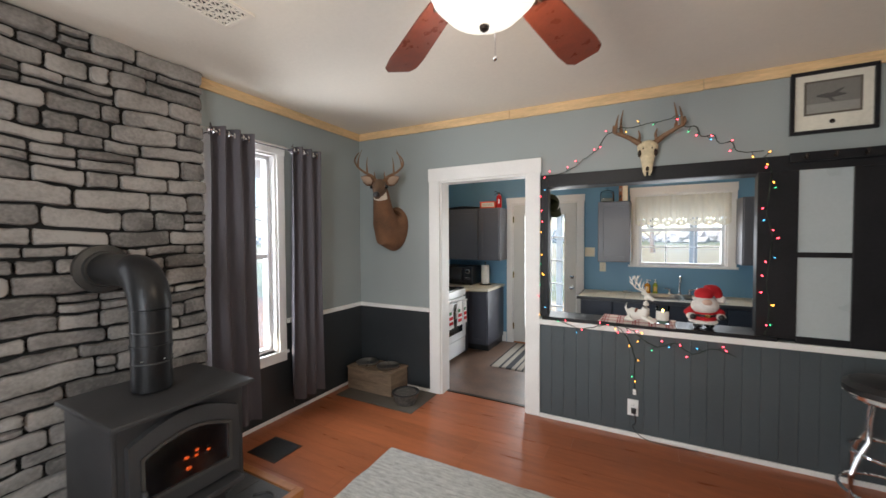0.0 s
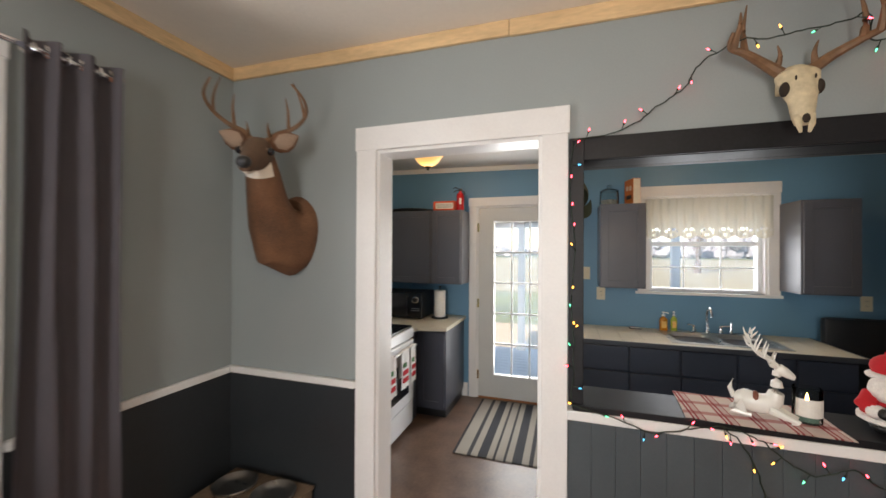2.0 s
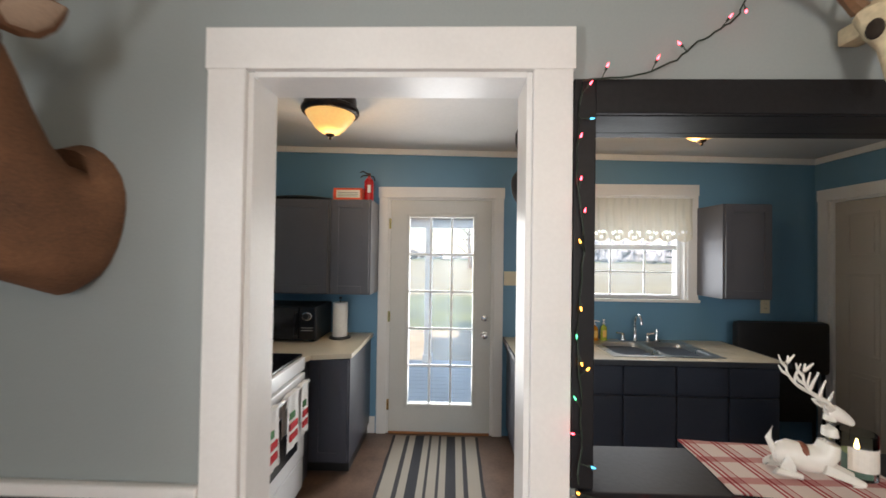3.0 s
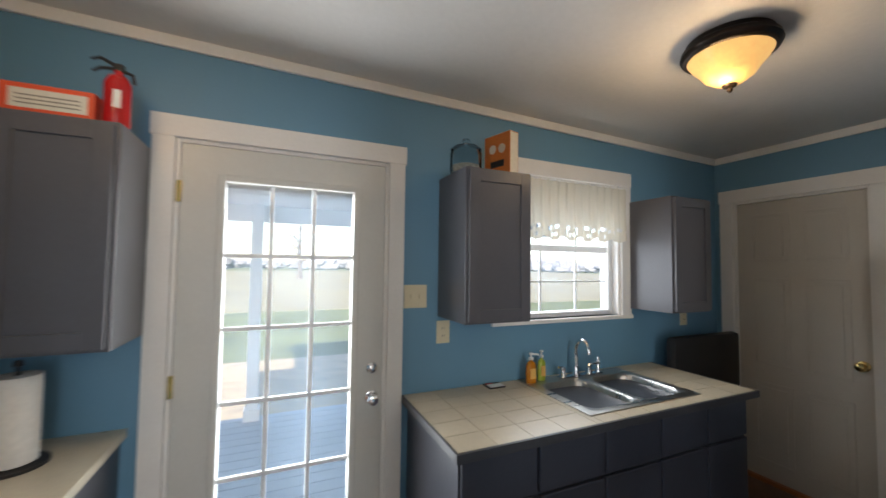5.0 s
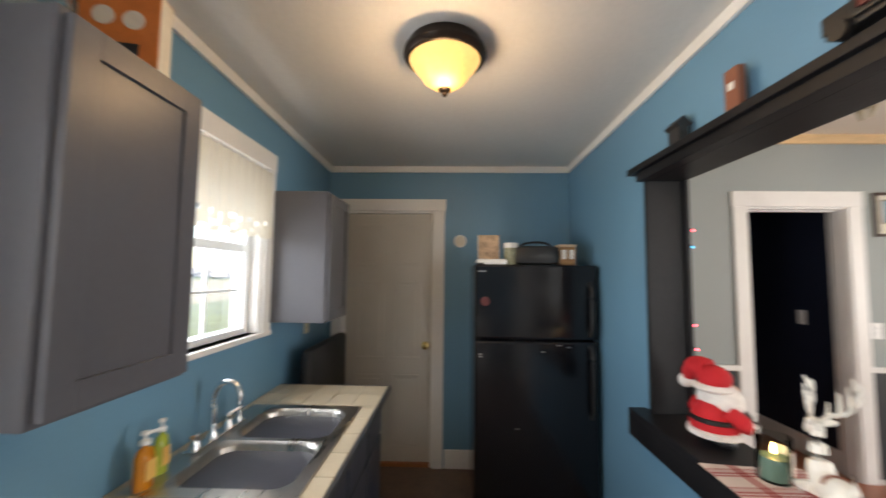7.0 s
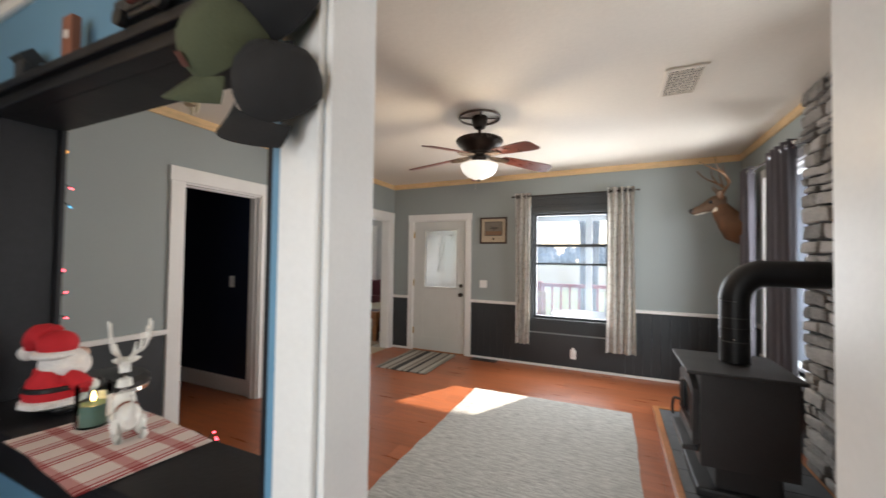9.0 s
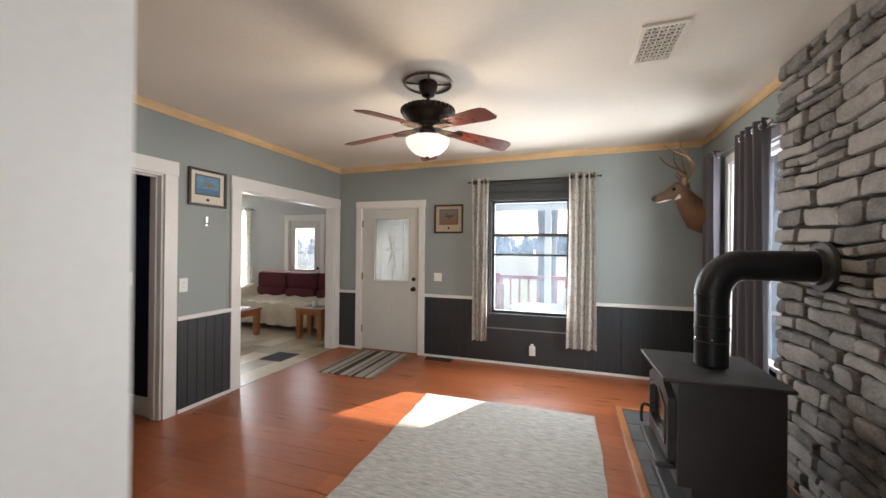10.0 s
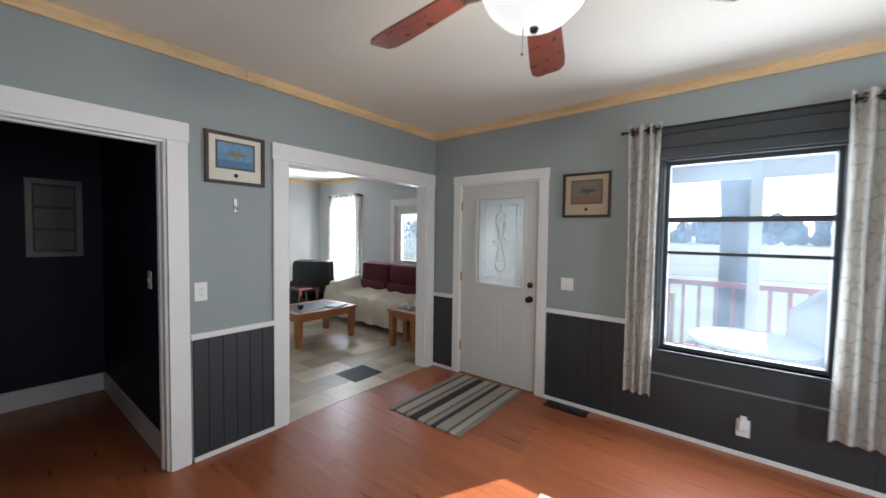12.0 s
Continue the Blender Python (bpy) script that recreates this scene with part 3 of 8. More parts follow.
kdoor = glazed_door("door_kitchen", KD, KN - 0.005, KN + 0.04, (1.25, 1.795, 0.258, 1.85), 3, 5, 1.898, 0.853, 0.996, DOORWHITE, CHROME, "white back door with fifteen-pane glass, closed", KF, -1)
for z in (0.2, 0.95, 1.75):
    hinge(kdoor, (KD[0] + 0.006, KD[0] + 0.024, KN - 0.012, KN - 0.004, z, z + 0.09))
for ob in kdoor.children:
    if ob.name.startswith("pane"):
        ob.data.materials[0] = HAZYPANE
slab("threshold_kitchen_door", OAK, KD[0] + 0.021, KD[1] - 0.021, KN - 0.015, KN + 0.1, KF + 0.001, KF + 0.019, 0.003, label="worn wooden threshold under the back door", category="threshold")
slab("threshold_front_door", OAK, FD[0] + 0.021, FD[1] - 0.021, S - 0.1, S + 0.012, 0.001, 0.019, 0.003, label="worn wooden threshold under the front door", category="threshold")
fdoor = glazed_door("door_front", FD, S + 0.002, S - 0.043, (3.47, 3.99, 1.0, 1.858), 1, 1, 3.388, 0.894, 1.029, DOORWHITE, BRONZE, "white front door with leaded decorative glass, closed", 0, 1)
for z in (0.25, 1.0, 1.75):
    hinge(fdoor, (FD[1] - 0.024, FD[1] - 0.006, S + 0.001, S + 0.01, z, z + 0.1))
for q in ((3.45, 3.72, 0.2, 0.82), (3.77, 4.04, 0.2, 0.82)):
    bm = bmesh.new()
    for e in ((q[0], q[1], q[2], q[2] + 0.02), (q[0], q[1], q[3] - 0.02, q[3]), (q[0], q[0] + 0.02, q[2] + 0.02, q[3] - 0.02), (q[1] - 0.02, q[1], q[2] + 0.02, q[3] - 0.02)):
        box(bm, e[0], e[1], S + 0.001, S + 0.0045, e[2], e[3], 0.0015)
    part("panel_moulding", bm, DOORWHITE, fdoor)


def came(parent, cx, cz, y, hw, hh):
    """Leaded ornament: ovals, diamonds and a border of thin lead."""
    bm = bmesh.new()

    def line(pts, r=0.003):
        tube(bm, [(px, y, pz) for px, pz in pts], r, 5)
    for f, e in ((0.84, 0.92), (0.68, 0.84)):
        for sg in (-1, 1):
            line([(cx + sg * hw * f, cz - hh), (cx + sg * hw * f, cz + hh)])
            line([(cx - hw, cz + sg * hh * e), (cx + hw, cz + sg * hh * e)])
    for sg in (-1, 1):
        for rx, base, tall in ((0.055, 0.03, 0.27), (0.032, 0.07, 0.14)):
            line([(cx + rx * math.sin(2 * math.pi * k / 20) * (1 - 0.25 * math.cos(math.pi * k / 10)), cz + sg * (base + tall * (0.5 - 0.5 * math.cos(math.pi * 2 * k / 20)) ** 0.8)) for k in range(21)], 0.0045)
        line([(cx, cz + sg * 0.3), (cx, cz + sg * hh)])
        line([(cx + sg * 0.08, cz), (cx + sg * hw, cz)])
        line([(cx - 0.04 + sg * 0.035, cz), (cx + sg * 0.035, cz + 0.04), (cx + 0.04 + sg * 0.035, cz), (cx + sg * 0.035, cz - 0.04), (cx - 0.04 + sg * 0.035, cz)], 0.0055)
    part("leaded_ornament", bm, STEEL, parent)


came(fdoor, 3.73, 1.429, S - 0.014, 0.26, 0.429)
bevelled = pbox("pane", fdoor, mat("textured_door_glass", (0.8, 0.83, 0.85), 0.4, vary=0.1, bump=0.02), 3.47, 3.99, S - 0.034, S - 0.031, 1.0, 1.858, label="frosted textured glass")
bevelled.active_material.node_tree.nodes["Principled BSDF"].inputs["Transmission Weight"].default_value = 0.85
sdoor = glazed_door("door_sitting", (6.2, 7.0, 0, 2.03), LS - 0.02, LS - 0.06, (6.36, 6.84, 1.0, 1.86), 1, 1, 6.28, 0.9, 1.03, DOORWHITE, BRONZE, "white outer door with leaded glass, closed", 0, 1)
came(sdoor, 6.6, 1.43, LS - 0.036, 0.24, 0.43)

# pantry door, six raised panels
pd = thing("door_pantry", (0, 0, 0), "warm grey six-panel pantry door, closed", "door", kind="structure")
a, b, z0, z1 = PD[0] + 0.016, PD[1] - 0.016, KF + 0.03, PD[3] - 0.018
pbox("door_slab", pd, DOORBEIGE, KE + 0.022, KE + 0.06, a, b, z0, z1)
mid = (a + b) / 2
for p0, p1 in ((a + 0.09, mid - 0.035), (mid + 0.035, b - 0.09)):
    for q0, q1 in ((0.06, 0.62), (0.74, 1.36), (1.48, 1.82)):
        bm = bmesh.new()
        zz0, zz1 = KF + q0 + 0.08, KF + q1 + 0.08
        for e in ((p0, p1, zz0, zz0 + 0.018), (p0, p1, zz1 - 0.018, zz1), (p0, p0 + 0.018, zz0 + 0.018, zz1 - 0.018), (p1 - 0.018, p1, zz0 + 0.018, zz1 - 0.018)):
            box(bm, KE + 0.015, KE + 0.022, e[0], e[1], e[2], e[3], 0.003)
        box(bm, KE + 0.017, KE + 0.022, p0 + 0.035, p1 - 0.035, zz0 + 0.035, zz1 - 0.035, 0.004)
        part("door_panel", bm, DOORBEIGE, pd)
knob(pd, "y", (KE + 0.022, 1.302, 0.93), -1, BRASS, 0.027)
slab("threshold_pantry", OAK, KE - 0.004, KE + 0.1, PD[0] + 0.016, PD[1] - 0.016, KF, KF + 0.028, 0.003, label="orange oak threshold under the pantry door", category="threshold")


# ---- windows ----
def sash_window(name, axis, hole, depth, label, cols, rows_low, rail, second=None, material=VINYLWIN, inset=0.03):
    """Two sashes, one above the other, set depth behind the face."""
    a, b, z0, z1 = hole
    a, b, z0, z1 = a + 0.016, b - 0.016, z0, z1 - 0.016
    ob = thing(name, (0, 0, 0), label, "window", kind="structure")

    def bx(nm, u0, u1, w0, w1, t, off=0.0, m=material):
        return pbox(nm, ob, m, *oriented(axis, u0, u1, depth + off - t, depth + off + t, w0, w1), 0.003)
    for q in ((a, a + inset, z0, z1), (b - inset, b, z0, z1), (a + inset, b - inset, z0, z0 + inset), (a + inset, b - inset, z1 - inset, z1)):
        bx("window_frame", *q, 0.035)
    bx("meeting_rail", a + inset, b - inset, rail - 0.02, rail + 0.02, 0.022)
    if second:
        bx("storm_rail", a + inset, b - inset, second - 0.012, second + 0.012, 0.012)
    for k in range(1, cols):
        xx = a + (b - a) * k / cols
        bx("muntin", xx - 0.006, xx + 0.006, z0 + inset, z1 - inset, 0.006)
    for lo, hi in ((z0 + inset, rail - 0.02), (rail + 0.02, z1 - inset)):
        for k in range(1, rows_low):
            zz = lo + (hi - lo) * k / rows_low
            bx("muntin", a + inset, b - inset, zz - 0.006, zz + 0.006, 0.0065)
        p = bx("pane", a + inset, b - inset, lo, hi, 0.002, 0, VEILPANE)
        p.visible_shadow = False
    return ob


sash_window("window_1", "y", W1, -0.09, "white double-hung window behind grey curtains", 1, 1, 1.385)
sash_window("window_2", "y", W2, -0.09, "white double-hung window behind grey curtains", 1, 1, 1.385)
sash_window("window_3", "x", SW, S - 0.09, "wide dark-framed double-hung window facing the porch", 1, 1, 1.634, 1.384, material=CHAR)
sash_window("window_4", "x", KW, KN + 0.09, "white kitchen window with a grid of panes", 3, 2, 1.62)
sash_window("window_5", "x", (8.1, 8.9, 0.6, 2.2), LS - 0.09, "white sitting room window", 1, 1, 1.4)
pbox("head_moulding", bpy.data.objects["trim_south_window"], CHAR, 1.172, 2.508, S + 0.001, S + 0.022, 2.272, 2.325, 0.004)
pbox("head_moulding", bpy.data.objects["trim_south_window"], CHAR, 1.19, 2.49, S + 0.023, S + 0.04, 2.165, 2.185, 0.004)

# ---- pass-through lining ----
lin = thing("trim_passthrough_frame", (0, 0, 0), "glossy black-stained frame and ledge of the pass-through", "trim", kind="structure")
for q in ((1.972, 2.035, -0.018, 0.0, 0.868, 2.052), (2.0, 2.018, 0.0, 0.15, 0.868, 1.985), (3.428, 3.45, 0.0, 0.17, 0.868, 1.985), (2.018, 3.428, 0.0, 0.152, 1.95, 1.985), (2.0, 3.45, 0.152, 0.205, 1.95, 1.99), (2.035, 4.12, -0.018, 0.0, 1.952, 2.052),
          (1.99, 3.52, -0.03, 0.235, 0.84, 0.868), (3.405, 3.612, -0.0185, 0.0, 0.868, 1.952), (3.864, 4.12, -0.0185, 0.0, 0.84, 1.952), (3.612, 3.864, -0.016, 0.0, 0.84, 0.885), (3.612, 3.864, -0.017, 0.0, 1.395, 1.428)):
    pbox("board", lin, EBONY, *q, 0.003)
pbox("top_shelf", lin, EBONY, 1.97, 3.5, 0.152, 0.225, 1.99, 2.02, 0.004)
pbox("ledge_front", lin, EBONY, 1.99, 3.52, 0.152, 0.235, 0.745, 0.84, 0.004)
for q in ((0.885, 1.395), (1.428, 1.952)):
    pbox("frosted_pane", lin, FROST, 3.612, 3.864, -0.008, -0.003, q[0], q[1], label="frosted glass pane")
pbox("back", lin, EBONY, 3.452, 3.95, 0.055, 0.0745, 0.84, 1.985)


# ---- chimney of stone veneer ----
rng = random.Random(7)
CY0, CY1, CX = -2.755, -1.685, 0.055
chim = thing("wall_stone_chimney", (0, 0, 0), "grey stacked stone veneer chimney breast with black joints", "chimney", kind="structure")
pbox("backing", chim, MORTAR, 0, CX, CY0 + 0.012, CY1 - 0.012, 0, H)


def wave(y, z):
    """The courses run slightly out of level."""
    return z + 0.009 * math.sin(5.3 * y + 2.1 * z) + 0.005 * math.sin(13 * y + 9 * z)


def stone(y0, y1, z0, z1):
    """One veneer stone: an uneven outline, domed face."""
    g = 0.0065
    y0, y1, z0, z1 = y0 + g * rng.uniform(0.5, 1.6), y1 - g * rng.uniform(0.5, 1.6), z0 + g * rng.uniform(0.5, 1.6), z1 - g * rng.uniform(0.5, 1.6)
    w, h = y1 - y0, z1 - z0
    c = min(w, h) * 0.16
    j = lambda s: rng.uniform(-s, s)
    n = max(2, int(w / 0.06))
    out = [(y0, z0 + c), (y0 + c * rng.uniform(0.5, 1.2), z0)] + [(y0 + w * k / n, z0 + j(0.007)) for k in range(1, n)] + [(y1 - c * rng.uniform(0.5, 1.2), z0), (y1, z0 + c * rng.uniform(0.5, 1.3)), (y1 + j(0.004), (z0 + z1) / 2), (y1, z1 - c * rng.uniform(0.5, 1.3)),
           (y1 - c * rng.uniform(0.5, 1.3), z1)] + [(y1 - w * k / n, z1 + j(0.007)) for k in range(1, n)] + [(y0 + c * rng.uniform(0.5, 1.3), z1), (y0, z1 - c), (y0 + j(0.004), (z0 + z1) / 2)]
    d = rng.uniform(0.018, 0.042)
    tilt, lean = rng.uniform(-0.012, 0.012), rng.uniform(-0.01, 0.01)
    cy, cz = (y0 + y1) / 2, (z0 + z1) / 2
    bm = bmesh.new()
    rings = []
    for f, dep in ((1.0, -0.004), (1.0, d * 0.62), (1 - 0.01 / max(w, 0.03), d * 0.92), (0.72, d)):
        ring = []
        for yy, zz in out:
            k = dep + (tilt * (yy - cy) / w + lean * (zz - cz) / h if dep > 0 else 0) + (rng.uniform(-0.003, 0.003) if f < 0.95 else 0)
            fz = f if f == 0.72 else 1 - (1 - f) * w / max(h, 0.02)
            ring.append(bm.verts.new((CX + k, cy + (yy - cy) * f, min(H - 0.002, wave(cy + (yy - cy) * f, cz + (zz - cz) * max(0.5, fz))))))
        rings.append(ring)
    m = len(out)
    for a, b in zip(rings, rings[1:]):
        for k in range(m):
            bm.faces.new((a[k], a[(k + 1) % m], b[(k + 1) % m], b[k]))
    bm.faces.new(rings[-1])
    part("stone", bm, STONE, chim, smooth=True)


z = 0.0
while z < H - 0.03:
    h = rng.choice((0.06, 0.075, 0.085, 0.095, 0.105, 0.115))
    if H - z - h < 0.05:
        h = H - z
    y = CY0 + rng.uniform(-0.004, 0.006)
    while y < CY1 - 0.03:
        w = rng.choice((0.09, 0.15, 0.19, 0.23, 0.28, 0.36)) * rng.uniform(0.85, 1.15)
        if CY1 - y - w < 0.07:
            w = CY1 - y + rng.uniform(-0.006, 0.004)
        if h > 0.095 and rng.random() < 0.3:
            s = rng.uniform(0.38, 0.62) * h
            stone(y, y + w, z, z + s)
            if w > 0.2 and rng.random() < 0.5:
                u = w * rng.uniform(0.35, 0.65)
                stone(y, y + u, z + s, z + h)
                stone(y + u, y + w, z + s, z + h)
            else:
                stone(y, y + w, z + s, z + h)
        else:
            stone(y, y + w, z, z + h)
        y += w
    z += h

# ---- hearth and wood stove ----
hearth = thing("hearth", (0, 0, 0), "dark slate hearth pad with an orange oak border", "hearth")
HX, HY0, HY1 = 0.965, -3.44, -1.66
pbox("pad", hearth, SLATETILE, 0.09, HX - 0.05, HY0 + 0.05, HY1 - 0.05, 0, 0.03)
pbox("border", hearth, OAK, HX - 0.05, HX, HY0, HY1, 0, 0.045, 0.006)
pbox("border", hearth, OAK, 0.1, HX - 0.05, HY0, HY0 + 0.05, 0, 0.045, 0.006)
pbox("border", hearth, OAK, 0.1, HX - 0.05, HY1 - 0.05, HY1, 0, 0.045, 0.006)
pbox("border", hearth, OAK, 0.09, 0.1, HY0, HY1, 0, 0.04, 0.002)
for k in range(6):
    for i in range(3):
        y0, x0 = HY0 + 0.05 + k * 0.28, 0.1 + i * 0.273
        pbox("tile", hearth, SLATETILE, x0 + 0.003, x0 + 0.27, y0 + 0.003, y0 + 0.277, 0.03, 0.036, 0.002)

stove = thing("wood_stove", (0.02, 0, 0.03), "matt black steel wood stove with arched glass door, embers glowing", "stove")
SX0, SX1, SY0, SY1, ST = 0.355, 0.815, -2.515, -1.95, 0.76
bm = bmesh.new()
box(bm, SX0 - 0.03, SX1 + 0.075, SY0 - 0.025, SY1 + 0.025, ST - 0.022, ST, 0.008)
part("top_plate", bm, IRON, stove)
for nm, q in (("side_panel", (SX0, SX1, SY0, SY0 + 0.02, 0.2, ST - 0.022)), ("side_panel", (SX0, SX1, SY1 - 0.02, SY1, 0.2, ST - 0.022)), ("back_panel", (SX0, SX0 + 0.02, SY0 + 0.02, SY1 - 0.02, 0.2, ST - 0.022))):
    pbox(nm, stove, IRON, *q, 0.004)
pbox("firebox_floor", stove, IRON, SX0 + 0.02, SX1, SY0 + 0.02, SY1 - 0.02, 0.2, 0.26)
pbox("pedestal", stove, IRON, SX0 + 0.06, SX1 - 0.08, SY0 + 0.05, SY1 - 0.05, 0.06, 0.2, 0.01)
pbox("base_plate", stove, IRON, SX0 + 0.02, SX1 + 0.02, SY0 + 0.02, SY1 - 0.02, 0.006, 0.06, 0.015)
FIREBRICK = mat("sooty_firebrick", (0.3, 0.26, 0.2), 0.9, vary=0.35, scale=12)
pbox("firebrick_lining", stove, FIREBRICK, SX0 + 0.021, SX0 + 0.05, SY0 + 0.021, SY1 - 0.021, 0.26, 0.72)
cy = (SY0 + SY1) / 2


def arch(y0, y1, z0, z1, rise, n=12):
    pts = [(y0, z0), (y1, z0)]
    for k in range(n + 1):
        t = k / n
        pts.append((y1 + (y0 - y1) * t, z1 + rise * math.sin(math.pi * t)))
    return pts


def arched_ring(bm, outer, inner, x0, x1):
    a = [[bm.verts.new((x, *p)) for p in o] for x in (x0, x1) for o in (outer, inner)]
    m = len(outer)
    for k in range(m):
        j = (k + 1) % m
        for p, q in ((a[0], a[1]), (a[2], a[3]), (a[0], a[2]), (a[1], a[3])):
            bm.faces.new((p[k], p[j], q[j], q[k]))


bm = bmesh.new()
for q in ((SX1 - 0.02, SX1, SY0 + 0.02, SY0 + 0.07, 0.2, ST - 0.022), (SX1 - 0.02, SX1, SY1 - 0.07, SY1 - 0.02, 0.2, ST - 0.022), (SX1 - 0.02, SX1, SY0 + 0.07, SY1 - 0.07, 0.2, 0.31), (SX1 - 0.02, SX1, SY0 + 0.07, SY1 - 0.07, 0.645, ST - 0.022)):
    box(bm, *q)
part("front_panel", bm, IRON, stove)
bm = bmesh.new()
arched_ring(bm, arch(SY0 + 0.045, SY1 - 0.045, 0.3, 0.635, 0.075), arch(SY0 + 0.09, SY1 - 0.09, 0.375, 0.572, 0.055), SX1, SX1 + 0.035)
door = part("fire_door", bm, IRON, stove)
bm = bmesh.new()
arched_ring(bm, arch(SY0 + 0.085, SY1 - 0.085, 0.37, 0.572, 0.058), arch(SY0 + 0.1, SY1 - 0.1, 0.387, 0.562, 0.052), SX1 + 0.034, SX1 + 0.042)
part("door_rim", bm, mat("worn_dark_metal", (0.09, 0.085, 0.08), 0.35, 0.8), door)
bm = bmesh.new()
p = arch(SY0 + 0.08, SY1 - 0.08, 0.365, 0.577, 0.06)
bm.faces.new([bm.verts.new((SX1 + 0.012, *q)) for q in p])
g = part("door_glass", bm, glassy("smoky_stove_glass", (0.8, 0.76, 0.68), 0.05, haze=0.4), door)
g.visible_shadow = False
bm = bmesh.new()
tube(bm, curve_pts([(SX1 + 0.03, SY0 + 0.09, 0.42), (SX1 + 0.075, SY0 + 0.085, 0.43), (SX1 + 0.085, SY0 + 0.07, 0.36), (SX1 + 0.08, SY0 + 0.065, 0.31)]), 0.009, 8)
part("door_latch", bm, IRON, door, smooth=True)
for z in (0.38, 0.54):
    bm = bmesh.new()
    lathe(bm, [(0.012, 0), (0.012, 0.07)], Matrix.Translation((SX1 + 0.02, SY1 - 0.055, z)), 10)
    part("door_hinge", bm, IRON, door)
bm = bmesh.new()
box(bm, SX1, SX1 + 0.09, SY0 + 0.05, SY1 - 0.05, 0.255, 0.285, 0.01)
part("ash_lip", bm, IRON, stove)
bm = bmesh.new()
tube(bm, curve_pts([(SX1, SY0 + 0.16, 0.235), (SX1 + 0.06, SY0 + 0.16, 0.23), (SX1 + 0.07, SY0 + 0.2, 0.23), (SX1 + 0.06, SY0 + 0.3, 0.23), (SX1, SY0 + 0.3, 0.235)]), 0.006, 8)
part("air_control", bm, CHROME, stove, smooth=True)
LOG = mat("charred_log", (0.03, 0.02, 0.015), 0.9, vary=0.5, fine=30)
EMBER = mat("glowing_ember", (1.0, 0.14, 0.03), 0.9, emit=0.3)
for k, (yy, rz) in enumerate(((-0.12, 12), (0.05, -10), (0.16, 20))):
    bm = bmesh.new()
    m = Matrix.Translation((0.62, cy + yy, 0.32)) @ pose(0, 0, 0, 90, 0, 70 + rz)
    lathe(bm, [(0.03, -0.16), (0.045, -0.1), (0.05, 0.06), (0.035, 0.16)], m, 9)
    part("log", bm, LOG, stove, smooth=True)
for k in range(6):
    bm = bmesh.new()
    ball(bm, (0.7 + rng.uniform(-0.04, 0.05), cy + 0.08 + rng.uniform(-0.07, 0.09), 0.37 + rng.uniform(0, 0.05)), rng.uniform(0.006, 0.014), (1, 1.3, 0.7), 6)
    part("ember", bm, EMBER, stove)

pipe = thing("stove_pipe", (0, 0, 0), "black stove pipe elbow running into the stone chimney", "stove pipe")
PX, PY, PR = 0.595, -2.256, 0.084
bm = bmesh.new()
lathe(bm, [(PR, 0.80), (PR, 1.0), (PR + 0.004, 1.0), (PR + 0.004, 1.02), (PR, 1.02), (PR, 1.19)], Matrix.Translation((PX, PY, 0)), 28)
part("vertical_pipe", bm, PIPE, pipe, smooth=True)
bm = bmesh.new()
pts = [(PX - 0.15 + 0.15 * math.cos(a), PY, 1.19 + 0.18 * math.sin(a)) for a in [math.pi / 2 * k / 10 for k in range(11)]]
tube(bm, pts, PR + 0.003, 28, up=(0, 1, 0))
part("elbow", bm, PIPE, pipe, smooth=True)
bm = bmesh.new()
tube(bm, [(PX - 0.14, PY, 1.37), (0.1, PY, 1.37)], PR, 28, up=(0, 1, 0))
part("horizontal_pipe", bm, PIPE, pipe, smooth=True)
bm = bmesh.new()
lathe(bm, [(0.135, 0), (0.13, 0.02), (0.1, 0.028), (0.095, 0.05), (PR, 0.05)], Matrix.Translation((0.088, PY, 1.37)) @ pose(0, 0, 0, 0, 90, 0), 28)
part("wall_collar", bm, mat("dull_dark_collar", (0.06, 0.058, 0.055), 0.45, 0.5), pipe, smooth=True)
for z in (0.93, 1.08):
    bm = bmesh.new()
    lathe(bm, [(PR + 0.0015, 0), (PR + 0.003, 0.004), (PR + 0.0015, 0.008)], Matrix.Translation((PX, PY, z)), 28)
    part("seam", bm, IRON, pipe)
for a in (0.2, 1.3, -0.9):
    bm = bmesh.new()
    ball(bm, (PX + PR * math.cos(a), PY + PR * math.sin(a), 0.95), 0.006, (1, 1, 1), 6)
    part("screw", bm, CHROME, pipe)
bm = bmesh.new()
tube(bm, curve_pts([(0.6, -1.9, 0.05), (0.52, -1.78, 0.045), (0.36, -1.75, 0.044), (0.3, -1.86, 0.045), (0.22, -1.74, 0.046), (0.13, -1.72, 0.05)]), 0.006, 6)
solid("power_cord", bm, BLACK, "black power cord lying on the slate hearth", "cord", smooth=True)
bm = bmesh.new()
tube(bm, curve_pts([(0.93, -1.86, 0.05), (0.88, -1.8, 0.06), (0.8, -1.79, 0.047), (0.75, -1.84, 0.046)]), 0.008, 6)
solid("fire_poker", bm, IRON, "short black iron hook lying on the hearth", "tool", smooth=True)


